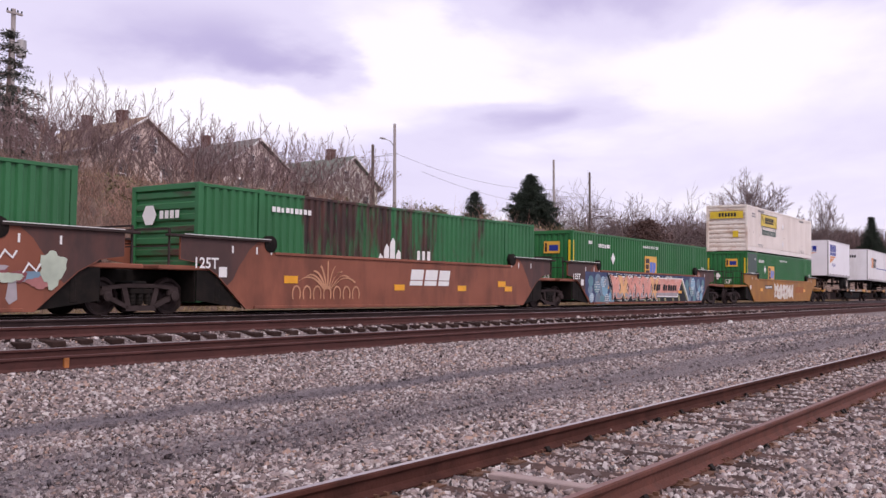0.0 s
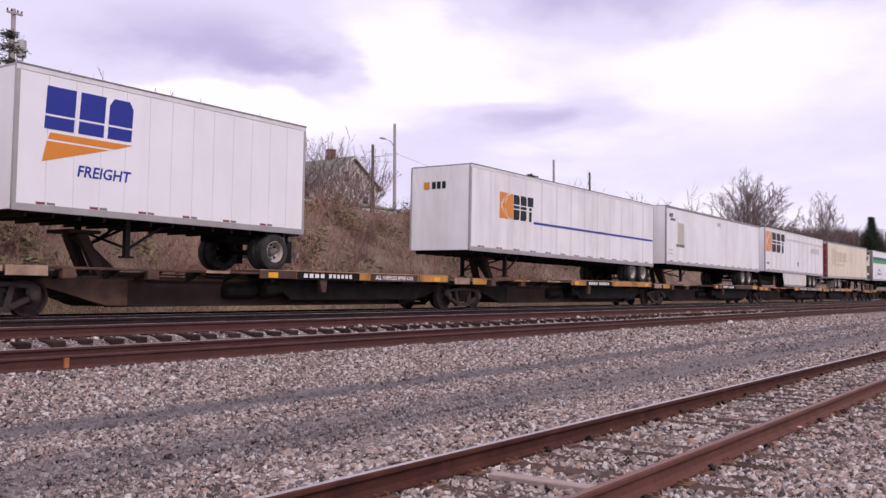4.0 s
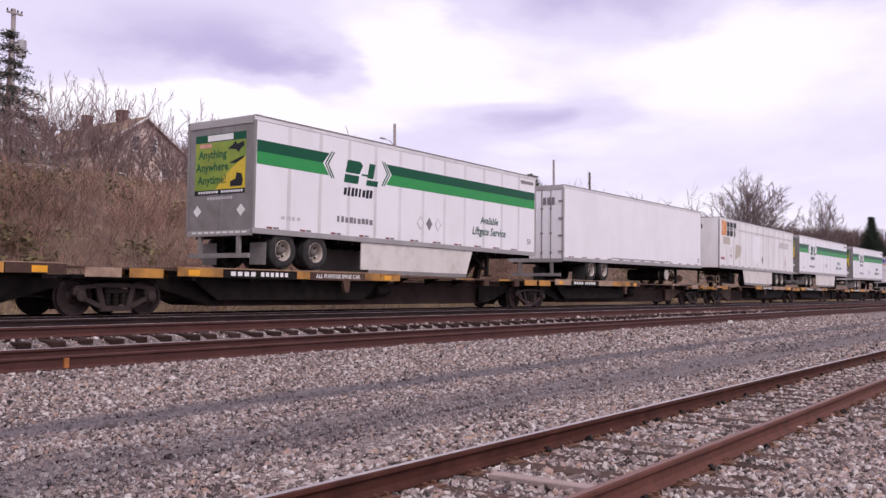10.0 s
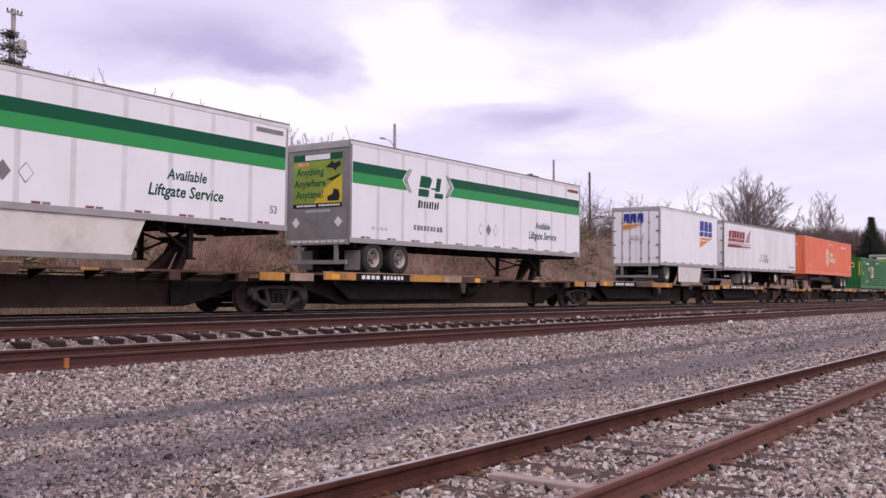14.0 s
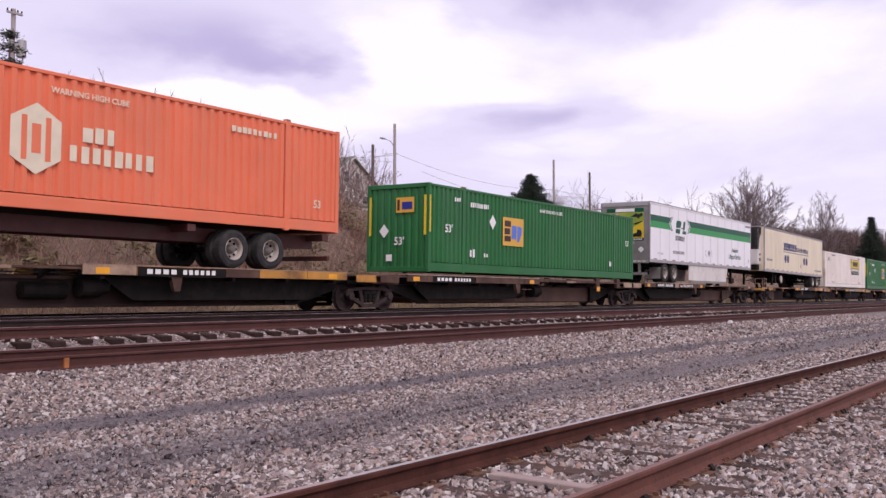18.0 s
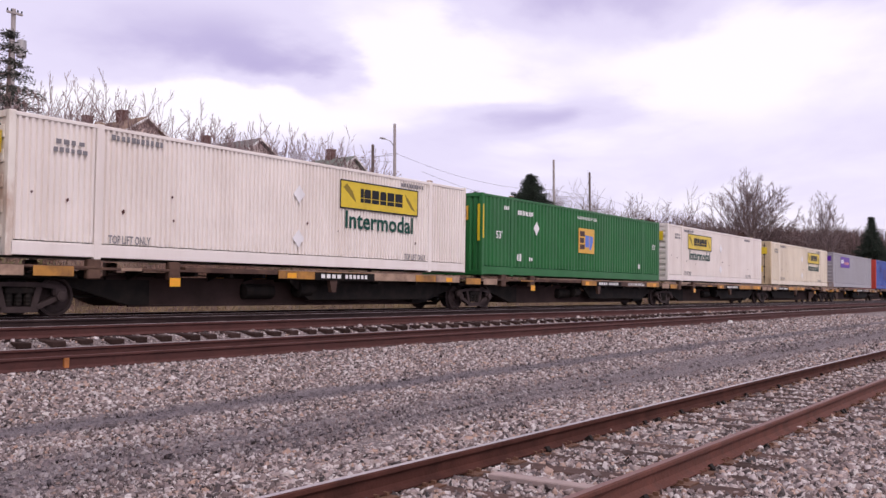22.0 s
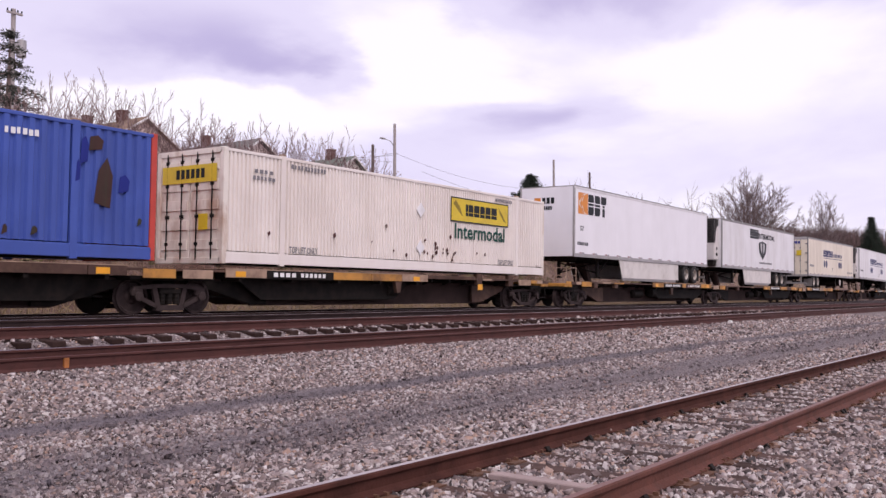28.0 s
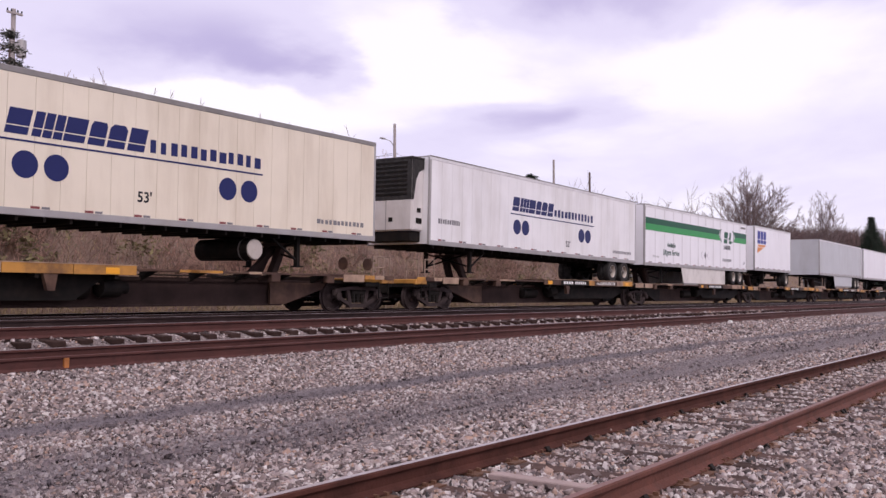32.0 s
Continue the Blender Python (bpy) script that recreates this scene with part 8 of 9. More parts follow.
def bare_tree(label, seed, at, material="twig", group="bare trees on the bank", **kw):
    rng = random.Random(seed)
    limbs, twigs = grow(rng, **kw)
    t = thing("bare_tree", label, "tree", group, at=at)
    for name, rows, mat in (("trunk", limbs, "bark"), ("crown", twigs, material)):
        a = np.array([r[0] for r in rows])
        b = np.array([r[1] for r in rows])
        v, f = sticks(a, b, np.array([r[2] for r in rows]), np.array([r[3] for r in rows]))
        part(name, quick_mesh(name, v, f, M[mat]), None, t)
    return t


def fanned_tree(label, seed, at, root_z, radius, low, top, trunk_r, n, lean=1.15, kids=(7, 6, 4), bend=0.06, r_twig=0.02, side=0.42, material="twig_far", group="large bare trees", even=0.5):
    """A leafless tree whose limbs fan out from the trunk to a rounded crown: half width radius, between the heights low and top."""
    rng = np.random.default_rng(seed)
    t = thing("bare_tree", label, "tree", group, at=at)
    limbs, twigs = [(np.array([0, 0, -0.5]), np.array([0, 0, root_z]), trunk_r * 1.15, trunk_r)], []

    def shoot(p, d, length, r, level):
        steps = 4 if level == 0 else 2
        pts = [p]
        for _ in range(steps):
            d = d + rng.normal(0, bend, 3) + np.array([0, 0, 0.025])
            d = d / np.linalg.norm(d)
            pts.append(pts[-1] + d * length / steps)
        for i in range(steps):
            ra, rb = (max(r * (1 - 0.75 * j / steps), r_twig * 0.75) for j in (i, i + 1))
            (limbs if level == 0 and i < 2 else twigs).append((pts[i], pts[i + 1], ra, rb))
        if level >= len(kids):
            return
        for i in range(kids[level]):
            f = (0.28 if level == 0 else 0.15) + (0.97 - 0.28) * (i + rng.random()) / kids[level]
            k = min(int(f * steps), steps - 1)
            q = pts[k] + (pts[k + 1] - pts[k]) * (f * steps - k)
            o = rng.normal(0, 1, 3)
            o -= d * (o @ d)
            o /= np.linalg.norm(o)
            nd = d + o * side * rng.uniform(0.7, 1.4)
            shoot(q, nd / np.linalg.norm(nd), length * (1.0 - 0.6 * f) * rng.uniform(0.36, 0.58), max(r * 0.45, r_twig), level + 1)

    for i in range(n):
        az = i * 2.39996 + rng.normal(0, 0.2)
        th = lean * ((i + 0.5) / n) ** even * rng.uniform(0.9, 1.08)
        d = np.array([sin(th) * cos(az), sin(th) * sin(az), cos(th)])
        root = np.array([0, 0, root_z * rng.uniform(0.75, 1.0)])
        # how far it is to the crown's skin
        mid, e = np.array([0, 0, low]), np.array([radius, radius, top - low])
        u, w = d / e, (root - mid) / e
        A, B, C = u @ u, u @ w, w @ w - 1
        reach = (-B + math.sqrt(max(B * B - A * C, 0.0))) / A
        shoot(root, d, reach * rng.uniform(0.82, 0.96), trunk_r * rng.uniform(0.22, 0.36), 0)
    for name, some, mat in (("trunk", limbs, "bark"), ("crown", twigs, material)):
        v, f = sticks(np.array([r[0] for r in some]), np.array([r[1] for r in some]), np.array([r[2] for r in some]), np.array([r[3] for r in some]))
        part(name, quick_mesh(name, v, f, M[mat]), None, t)
    return t


def needle_cloud(rng, centres, n, size, flat=0.5):
    """Small blades scattered round centres: vertices and triangles."""
    c = np.repeat(np.asarray(centres, float), n, 0)
    m = len(c)
    p = c + rng.normal(0, 1, (m, 3)) * size * np.array([0.55, 0.55, 0.32])
    d = rng.normal(0, 1, (m, 3)) * np.array([1, 1, flat])
    d /= np.linalg.norm(d, axis=1, keepdims=True)
    e = np.cross(d, rng.normal(0, 1, (m, 3)))
    e /= np.linalg.norm(e, axis=1, keepdims=True)
    L = size * rng.uniform(0.35, 0.8, (m, 1))
    v = np.stack([p - d * L * 0.5 - e * L * 0.16, p - d * L * 0.4 + e * L * 0.2, p + d * L * 0.6], 1).reshape(-1, 3)
    return v, np.arange(3 * m).reshape(-1, 3)


def conifer(label, seed, at, tall, radius, whorls, per, droop=0.25, start=0.12, blades=26, size=0.35, power=1.0, mat="needle", group="evergreens", name="evergreen_tree"):
    rng = np.random.default_rng(seed)
    t = thing(name, label, "tree", group, at=at)
    part("trunk", Shape().tube([(0, 0, -0.3), (0, 0, tall * 0.5), (0, 0, tall)], [0.03 * tall, 0.02 * tall, 0.01], 7), M["bark"], t)
    starts, ends, centres = [], [], []
    for k in range(whorls):
        f = k / (whorls - 1)
        z = tall * (start + (0.985 - start) * f)
        reach = radius * (1 - f) ** power * rng.uniform(0.8, 1.1) + 0.12
        for i in range(per):
            a = 2 * pi * (i + rng.random()) / per
            L = reach * rng.uniform(0.7, 1.12)
            end = np.array([cos(a) * L, sin(a) * L, z - droop * L + rng.normal(0, 0.1)])
            starts.append((0, 0, z))
            ends.append(end)
            for q in np.linspace(0.3, 1.0, max(2, int(L / (size * 0.8)))):
                centres.append(np.array([0, 0, z]) * (1 - q) + end * q)
    v, f = sticks(starts, ends, 0.03, 0.008)
    part("branches", quick_mesh("branches", v, f, M["bark"]), None, t)
    v, f = needle_cloud(rng, centres, blades, size)
    part("crown", quick_mesh("crown", v, f, M[mat]), None, t)
    return t


def ground_at(x, y):
    return float(height(np.array(x, float), np.array(y, float)))


def house(x, y, wall, roof, label, chimneys, ridge=14.2, eave=11.8, half=3.7, deep=10.0):
    base = ground_at(x, y) - 0.3
    t = thing("house", label, "house", "row of houses above the tracks", at=pose(x, y, base))
    e, r = eave - base, ridge - base
    w = part("front_wall", Shape().prism([(-half, 0), (half, 0), (half, e), (0, r - 0.12), (-half, e)], "y", 0, 0.2), wall, t)
    part("rear_wall", Shape().prism([(-half, 0), (half, 0), (half, e), (0, r - 0.12), (-half, e)], "y", deep - 0.2, deep), wall, t)
    for k in (-1, 1):
        part("side_wall", Shape().box(*sorted((k * half, k * (half - 0.2))), 0.2, deep - 0.2, 0, e), wall, t)
        o = 0.45
        slope = (r - e) / half
        out = half + o
        part("roof_slope", Shape().prism([(0, r), (k * out, r - slope * out), (k * out, r - slope * out + 0.16), (0, r + 0.16)], "y", -0.4, deep + 0.4), roof, t)
        part("rake_board", Shape().prism([(0, r - 0.05), (k * out, r - slope * out - 0.05), (k * out, r - slope * out + 0.13), (0, r + 0.13)], "y", -0.45, -0.41), M["trim_white"], t)
        part("gutter", Shape().box(*sorted((k * out, k * (out + 0.1))), -0.4, deep + 0.4, r - slope * out - 0.02, r - slope * out + 0.1), M["trim_white"], t)
    for zz in (e - 4.6, e - 1.75):
        for xx in (-1.9, 0.0 if zz < 2 else -0.0, 1.9):
            if zz > e - 3 and abs(xx) < 0.1:
                continue
            wn = part("window", Shape().box(xx - 0.48, xx + 0.48, -0.05, 0.04, zz - 0.85, zz + 0.85), M["trim_white"], t)
            for dz in (-0.38, 0.38):
                part("pane", Shape().box(xx - 0.36, xx + 0.36, -0.058, -0.045, zz + dz - 0.33, zz + dz + 0.33), M["glass"], wn)
            part("sill", Shape().box(xx - 0.55, xx + 0.55, -0.12, -0.05, zz - 0.93, zz - 0.85), M["trim_white"], wn)
    for xx in (-0.75, 0.75):
        zz = e + 0.55
        wn = part("window", Shape().box(xx - 0.36, xx + 0.36, -0.05, 0.04, zz - 0.6, zz + 0.6), M["trim_white"], t)
        for dz in (-0.27, 0.27):
            part("pane", Shape().box(xx - 0.27, xx + 0.27, -0.058, -0.045, zz + dz - 0.22, zz + dz + 0.22), M["glass"], wn)
    for yy in (2.2, 5.0, 7.8):
        for zz in (e - 4.6, e - 1.6):
            wn = part("window", Shape().box(-half - 0.05, -half + 0.04, yy - 0.48, yy + 0.48, zz - 0.8, zz + 0.8), M["trim_white"], t)
            for dz in (-0.36, 0.36):
                part("pane", Shape().box(-half - 0.06, -half - 0.045, yy - 0.36, yy + 0.36, zz + dz - 0.3, zz + dz + 0.3), M["glass"], wn)
    for cy, cz in chimneys:
        c = part("chimney", Shape().box(-0.28, 0.28, cy - 0.34, cy + 0.34, r - 0.8, cz - base), M["brick"], t)
        part("chimney_cap", Shape().box(-0.33, 0.33, cy - 0.39, cy + 0.39, cz - base, cz - base + 0.12), M["brick"], c)
    # front porch
    pz = 3.0
    part("porch_roof", Shape().prism([(-2.4, pz), (-0.0, pz + 0.6), (0.0, pz + 0.75), (-2.5, pz + 0.14)], "x", -half, half), roof, t)
    part("porch_beam", Shape().box(-half, half, -2.35, -2.2, pz - 0.2, pz), M["trim_white"], t)
    for xx in (-half + 0.15, -1.2, 1.2, half - 0.15):
        part("porch_post", Shape().box(xx - 0.08, xx + 0.08, -2.35, -2.2, 0, pz - 0.2), M["trim_white"], t)
    part("porch_floor", Shape().box(-half, half, -2.5, 0, 0.25, 0.5), M["pole_pale"], t)
    return t


def utility_pole(x, y, top, material, label, arms=(), lamp=0):
    base = ground_at(x, y)
    t = thing("utility_pole", label, "pole", "street utility poles", at=pose(x, y, base))
    h = top - base
    part("shaft", Shape().tube([(0, 0, -0.3), (0, 0, h)], [0.17, 0.12], 9), M[material], t)
    for z, L in arms:
        a = part("crossarm", Shape().box(-L, L, -0.16, -0.06, h - z - 0.06, h - z + 0.06), M[material], t)
        for k in (-0.9, -0.4, 0.4, 0.9):
            part("insulator", Shape().lathe([(0, 0.03), (0.05, 0.05), (0.14, 0.04), (0.15, 0.02)], k * L, -0.11, h - z + 0.06, "z", 8), M["glass"], a)
    if lamp:
        z = h - lamp
        part("lamp_arm", Shape().tube([(0, 0, z - 0.4), (-0.7, -0.1, z), (-1.7, -0.2, z + 0.05)], [0.035, 0.03, 0.03], 6), M["alu"], t)
        part("lamp_head", Shape().box(-2.2, -1.6, -0.34, -0.08, z, z + 0.12, 0.04), M["alu"], t)
    return t


def cable(a, b, sag, r=0.011):
    pts = []
    for i in range(13):
        t = i / 12
        p = Vector(a).lerp(Vector(b), t)
        pts.append((p.x, p.y, p.z - sag * 4 * t * (1 - t)))
    sh = Shape().tube(pts, [r] * 13, 4)
    return tagged(new("overhead_cable", sh.mesh("overhead_cable", M["wire"])), "black overhead cable sagging between poles", "cable", "overhead cables")


def build_backdrop():
    house(40.4, 55, M["siding_tan"], M["shingle_brown"], "weathered tan gabled house with two brick chimneys", ((2.7, 15.0), (7.0, 15.1)))
    house(29.4, 55, M["siding_white"], M["shingle_grey"], "white clapboard gabled house beside a spruce", ((4.0, 15.0),))
    house(51.4, 55, M["siding_pink"], M["shingle_grey"], "faded rose gabled house with a grey roof", ((6.5, 15.1),))
    house(63.0, 55, M["siding_cream"], M["shingle_green"], "cream gabled house with a grey-green roof", ((2.6, 15.1),), half=3.7)
    utility_pole(26.6, 48, 17.3, "pole_pale", "tall pale utility pole with crossarms and a transformer", arms=((0.25, 0.45),))
    utility_pole(60.5, 48, 16.2, "pole_pale", "pale utility pole with a street lamp arm", lamp=1.6)
    utility_pole(57.6, 48, 14.0, "pole_wood", "short dark wooden pole")
    utility_pole(88.9, 48, 16.6, "pole_pale", "pale utility pole beside bare shrubs")
    utility_pole(97.8, 48, 16.2, "pole_wood", "dark utility pole among bare shrubs")
    tr = thing("pole_transformer", "grey can transformer hung on a utility pole", "transformer", at=pose(26.6, 47.72, 14.6))
    part("can", Shape().lathe([(0, 0.2), (0.05, 0.25), (0.95, 0.25), (1.0, 0.15)], 0.35, 0, 0, "z", 14), M["alu"], tr)
    part("bracket", Shape().box(0.0, 0.12, 0.0, 0.16, 0.2, 0.8), M["alu"], tr)
    for a, b, s in (((26.6, 48, 11.3), (60.5, 48, 12.9), 0.3), ((60.5, 48, 13.7), (88.9, 48, 13.3), 0.9), ((88.9, 48, 13.3), (97.8, 48, 13.5), 0.15), ((97.8, 48, 13.8), (140, 48, 12.5), 0.6),
                    ((63.0, 47, 12.3), (88.9, 48, 11.5), 0.6), ((60.5, 48, 13.7), (59.5, 55.4, 13.0), 0.1), ((60.5, 48, 13.5), (48.5, 55, 12.6), 0.3), ((-10, 48, 11.6), (26.6, 48, 11.4), 0.4), ((97.8, 48, 13.2), (88.9, 48, 12.6), 0.1)):
        cable(a, b, s)
    # the row of bare trees along the bank top
    rng = random.Random(21)
    kinds, tops = [], []
    for k in range(6):
        x, y = 21 + 3.6 * k, 36
        tr = fanned_tree("leafless grey-brown sapling with many upright whips on the bank", 310 + k, pose(x, y, ground_at(x, y)), 0.4, 1.5, 2.8, 5.0, 0.07, 10, 0.75, (5, 3), 0.11, 0.0115, 0.42, "twig", "bare trees on the bank")
        kinds.append(tr)
    for i in range(64):
        x = 20.0 + i * 0.39 + rng.uniform(-0.4, 0.4)
        y = rng.uniform(34.5, 40.0)
        tr = copy_thing(kinds[i % 6], pose(x, y, ground_at(x, y), rng.gauss(0, 4), rng.gauss(0, 4), rng.uniform(0, 360)))
        s = rng.uniform(0.84, 1.06) * (1.0 if x < 36 else 0.92)
        tr.scale = (s * 1.1, s * 1.1, s)
    conifer("tall ragged spruce beside the pale utility pole", 11, pose(23.4, 42.5, ground_at(23.4, 42.5)), 7.9, 2.7, 12, 8, droop=0.32, blades=20, size=0.30, power=0.7, mat="needle_grey")
    conifer("dense dark rounded pine on the street edge", 12, pose(82.0, 47.0, ground_at(82, 47) - 0.3), 7.6, 3.2, 15, 13, droop=-0.35, blades=60, size=0.34, power=0.72)
    conifer("small dense dark pine beside a larger one", 13, pose(73.0, 48.0, ground_at(73, 48) - 0.3), 5.0, 1.8, 10, 10, droop=-0.3, blades=50, size=0.30, power=0.7)
    # shrubs and trees farther along the bank
    rng = random.Random(33)
    for i in range(15):
        x = 93 + i * 3.6 + rng.uniform(-1, 1)
        y = rng.uniform(46, 52)
        if i < 3:
            tr = bare_tree("leafless arching shrub tree beside the street", 400 + i, pose(x, y, ground_at(x, y)), material="twig_far", group="bare shrubs along the street", tall=4.6, spread=0.55, levels=3, upright=0.03, first=0.08, kids=(8, 7, 6, 4), trunk_r=0.11, whip=0.66, min_r=0.016)
            kinds.append(tr)
            continue
        tr = copy_thing(kinds[6 + i % 3], pose(x, y, ground_at(x, y), 0, 0, rng.uniform(0, 360)))
        s = rng.uniform(0.8, 1.15)
        tr.scale = (s, s, s)
    for i, (x, y, h, r) in enumerate(((104, 44, 4.2, 2.6), (108.5, 45, 4.6, 2.6), (128, 47, 4.2, 3.2), (134, 47, 4.6, 3.0), (141, 47, 4.4, 2.6), (176, 50, 9.0, 2.6), (152, 47, 7.0, 2.2))):
        conifer("dense rusty brown thicket on the street edge", 50 + i, pose(x, y, ground_at(x, y) - 0.2), h, r, 8, 11, droop=-0.4, blades=18, size=0.6, power=0.45, mat="needle_brown", group="brown thickets", name="thicket")
    fanned_tree("big round-crowned leafless tree", 501, pose(161, 48, ground_at(161, 48)), 3.2, 9.4, 9.0, 18.8, 0.42, 56, 1.35, (8, 5, 3), 0.045, 0.023, 0.60, even=0.85)
    fanned_tree("tall leafless tree with a narrow crown", 502, pose(216, 48, ground_at(216, 48)), 6.0, 5.8, 14.0, 22.0, 0.34, 34, 0.95, (7, 5, 3), 0.05, 0.026, 0.55, even=0.8)
    # gnarled street trees with arching limbs
    for i, (x, y, low, top, rad) in enumerate(((107.5, 48.5, 5.0, 9.8, 3.2), (115.5, 49.5, 4.6, 8.8, 4.6), (124.0, 49.0, 4.6, 8.6, 4.0), (133.0, 49.5, 4.0, 6.8, 3.8), (97.0, 50.5, 4.0, 6.4, 3.4), (102.0, 49.0, 3.6, 6.6, 2.8))):
        fanned_tree("gnarled leafless street tree with arching limbs", 520 + i, pose(x, y, ground_at(x, y)), 1.4, rad, low, top, 0.2, 9, 1.15, (6, 4, 3), 0.24, 0.019, 0.55, "twig_far", "bare street trees")
    conifer("tall dark spruce far along the line", 60, pose(271, 48, ground_at(271, 48) - 0.5), 20.6, 9.5, 26, 15, droop=0.25, blades=26, size=0.60, power=1.0)
    bare_tree("faint leafless tree behind the street", 503, pose(76, 66, ground_at(76, 66)), material="twig_far", group="large bare trees", tall=5.6, spread=0.5, levels=3, upright=0.05, first=0.3, kids=(8, 6, 5), trunk_r=0.12, whip=0.6, min_r=0.02)


build_backdrop()


def scatter_brush():
    rng = np.random.default_rng(77)
    # dead stems on the bank, thickest to the left, thinning to mown grass
    n = 9000
    x = rng.uniform(4, 62, n) ** 1.0
    y = rng.uniform(23.6, 38, n)
    keep = rng.random(n) < np.clip(1.25 - x / 62, 0.10, 1) * np.where(y < 25.5, 0.5, 1.0)
    x, y = x[keep], y[keep]
    z = height(x, y) - 0.05
    p0 = np.stack([x, y, z], 1)
    tall = rng.gamma(5, 0.16, len(x)) * np.clip((y - 22.5) / 4, 0.3, 1.15) * np.where(y > 31.5, 0.5, 1.0)
    lean = rng.normal(0, 0.42, (len(x), 2))
    p1 = p0 + np.stack([lean[:, 0] * tall, lean[:, 1] * tall, tall], 1)
    V, F = [], []

    def put(a, b, r0, r1):
        v, f = sticks(a, b, r0, r1)
        F.append(f + sum(len(q) for q in V))
        V.append(v)

    put(p0, p1, 0.011, 0.005)
    for k in range(4):
        t = rng.uniform(0.3, 0.95, (len(x), 1))
        a = p0 + (p1 - p0) * t
        b = a + rng.normal(0, 1, (len(x), 3)) * np.array([0.30, 0.30, 0.12]) * tall[:, None] * 0.6 + np.array([0, 0, 0.28]) * tall[:, None]
        put(a, b, 0.0065, 0.0035)
    # taller tangled bushes in drifts
    spots = np.stack([rng.uniform(6, 50, 150), rng.uniform(24.5, 31.5, 150)], 1)
    for sx, sy in spots:
        m = 26
        a = np.stack([rng.normal(sx, 0.16, m), rng.normal(sy, 0.16, m), np.zeros(m)], 1)
        a[:, 2] = height(a[:, 0], a[:, 1]) - 0.05
        tall2 = rng.uniform(0.5, 1.5)
        b = a + np.stack([rng.normal(0, 0.38, m) * tall2, rng.normal(0, 0.38, m) * tall2, rng.uniform(0.5, 1.0, m) * tall2], 1)
        put(a, b, 0.013, 0.007)
        for _ in range(3):
            c = a + (b - a) * rng.uniform(0.4, 1.0, (m, 1))
            put(c, c + rng.normal(0, 0.22, (m, 3)) * tall2 + np.array([0, 0, 0.2 * tall2]), 0.008, 0.004)
    me = quick_mesh("dead_brush", np.concatenate(V), np.concatenate(F), M["brush"])
    tagged(new("dead_brush", me), "tangle of dead brown brush stems covering the bank", "brush", kind="stuff")
    # low olive growth in drifts among the brush
    m = 70
    drift = np.stack([rng.uniform(6, 70, m), rng.uniform(25, 34, m)], 1)
    centres = np.repeat(drift, 9, 0) + rng.normal(0, 0.55, (m * 9, 2))
    cz = height(centres[:, 0], centres[:, 1]) + rng.uniform(0.1, 0.7, m * 9)
    v, f = needle_cloud(rng, np.column_stack([centres, cz]), 16, 0.42)
    tagged(new("olive_growth", quick_mesh("olive_growth", v, f, M["brush_olive"])), "low olive green growth among the dead brush", "brush", kind="stuff")
    # tufts of straw-coloured grass on the bank and beside the tracks
    n = 26000
    x = rng.uniform(3, 120, n)
    y = np.concatenate([rng.uniform(23.4, 36, n // 2), rng.uniform(23.2, 26.0, n - n // 2)])
    z = height(x, y) - 0.02
    p0 = np.stack([x, y, z], 1)
    tall = rng.uniform(0.10, 0.42, n)
    lean = rng.normal(0, 0.6, (n, 2))
    p1 = p0 + np.stack([lean[:, 0] * tall, lean[:, 1] * tall, tall], 1)
    v, f = sticks(p0, p1, 0.016, 0.003)
    tagged(new("dry_grass", quick_mesh("dry_grass", v, f, M["straw"])), "short dry straw-coloured grass on the bank", "grass", kind="stuff")
    # far woods: leafless trunks and whips on the rising land
    n = 5200
    x = rng.uniform(165, 400, n)
    y = 56 + rng.gamma(2.0, 12, n)
    z = height(x, y)
    p0 = np.stack([x, y, z], 1)
    tall = (2 + 0.056 * x) * rng.uniform(0.72, 1.04, n)
    p1 = p0 + np.stack([rng.normal(0, 0.5, n), rng.normal(0, 0.5, n), tall], 1)
    V.clear(), F.clear()
    put(p0, p1, 0.16, 0.05)
    for k in range(7):
        t = rng.uniform(0.3, 0.95, (n, 1))
        a = p0 + (p1 - p0) * t
        b = a + rng.normal(0, 1, (n, 3)) * np.array([1.3, 1.3, 0.6]) + np.array([0, 0, 1.5])
        put(a, b, 0.08, 0.035)
    tagged(new("far_woods", quick_mesh("far_woods", np.concatenate(V), np.concatenate(F), M["woods"])), "leafless brown woods on the rising land far behind", "woods", kind="stuff")


scatter_brush()


def distant_hill():
    """A long wooded ridge beyond the valley."""
    ang = np.linspace(radians(-8), radians(32), 60)
    rows = []
    for j, (dist, k) in enumerate(((1250, 0.0), (1330, 0.45), (1420, 0.75), (1560, 1.0), (1800, 0.9))):
        h = 86 * np.clip((radians(30) - ang) / radians(16), 0, 1) ** 0.7 + 6 * np.sin(ang * 40) + 4 * np.sin(ang * 97 + 1)
        rows.append(np.stack([dist * np.cos(ang), dist * np.sin(ang), np.maximum(h, 4) * k + 2.0], 1))
    v = np.concatenate(rows)
    n = len(ang)
    f = np.array([[j * n + i, j * n + i + 1, (j + 1) * n + i + 1, (j + 1) * n + i] for j in range(4) for i in range(n - 1)])
    me = quick_mesh("distant_hill", v, f, M["far_hill"])
    tagged(new("distant_hill", me), "hazy blue-brown wooded ridge on the horizon", "hill", kind="structure")


M["far_hill"] = surface("far_wooded_slope", (0.16, 0.14, 0.16), 1.0, vary=0.2, scale=0.02, fine=0.15, fine_scale=0.2)
distant_hill()


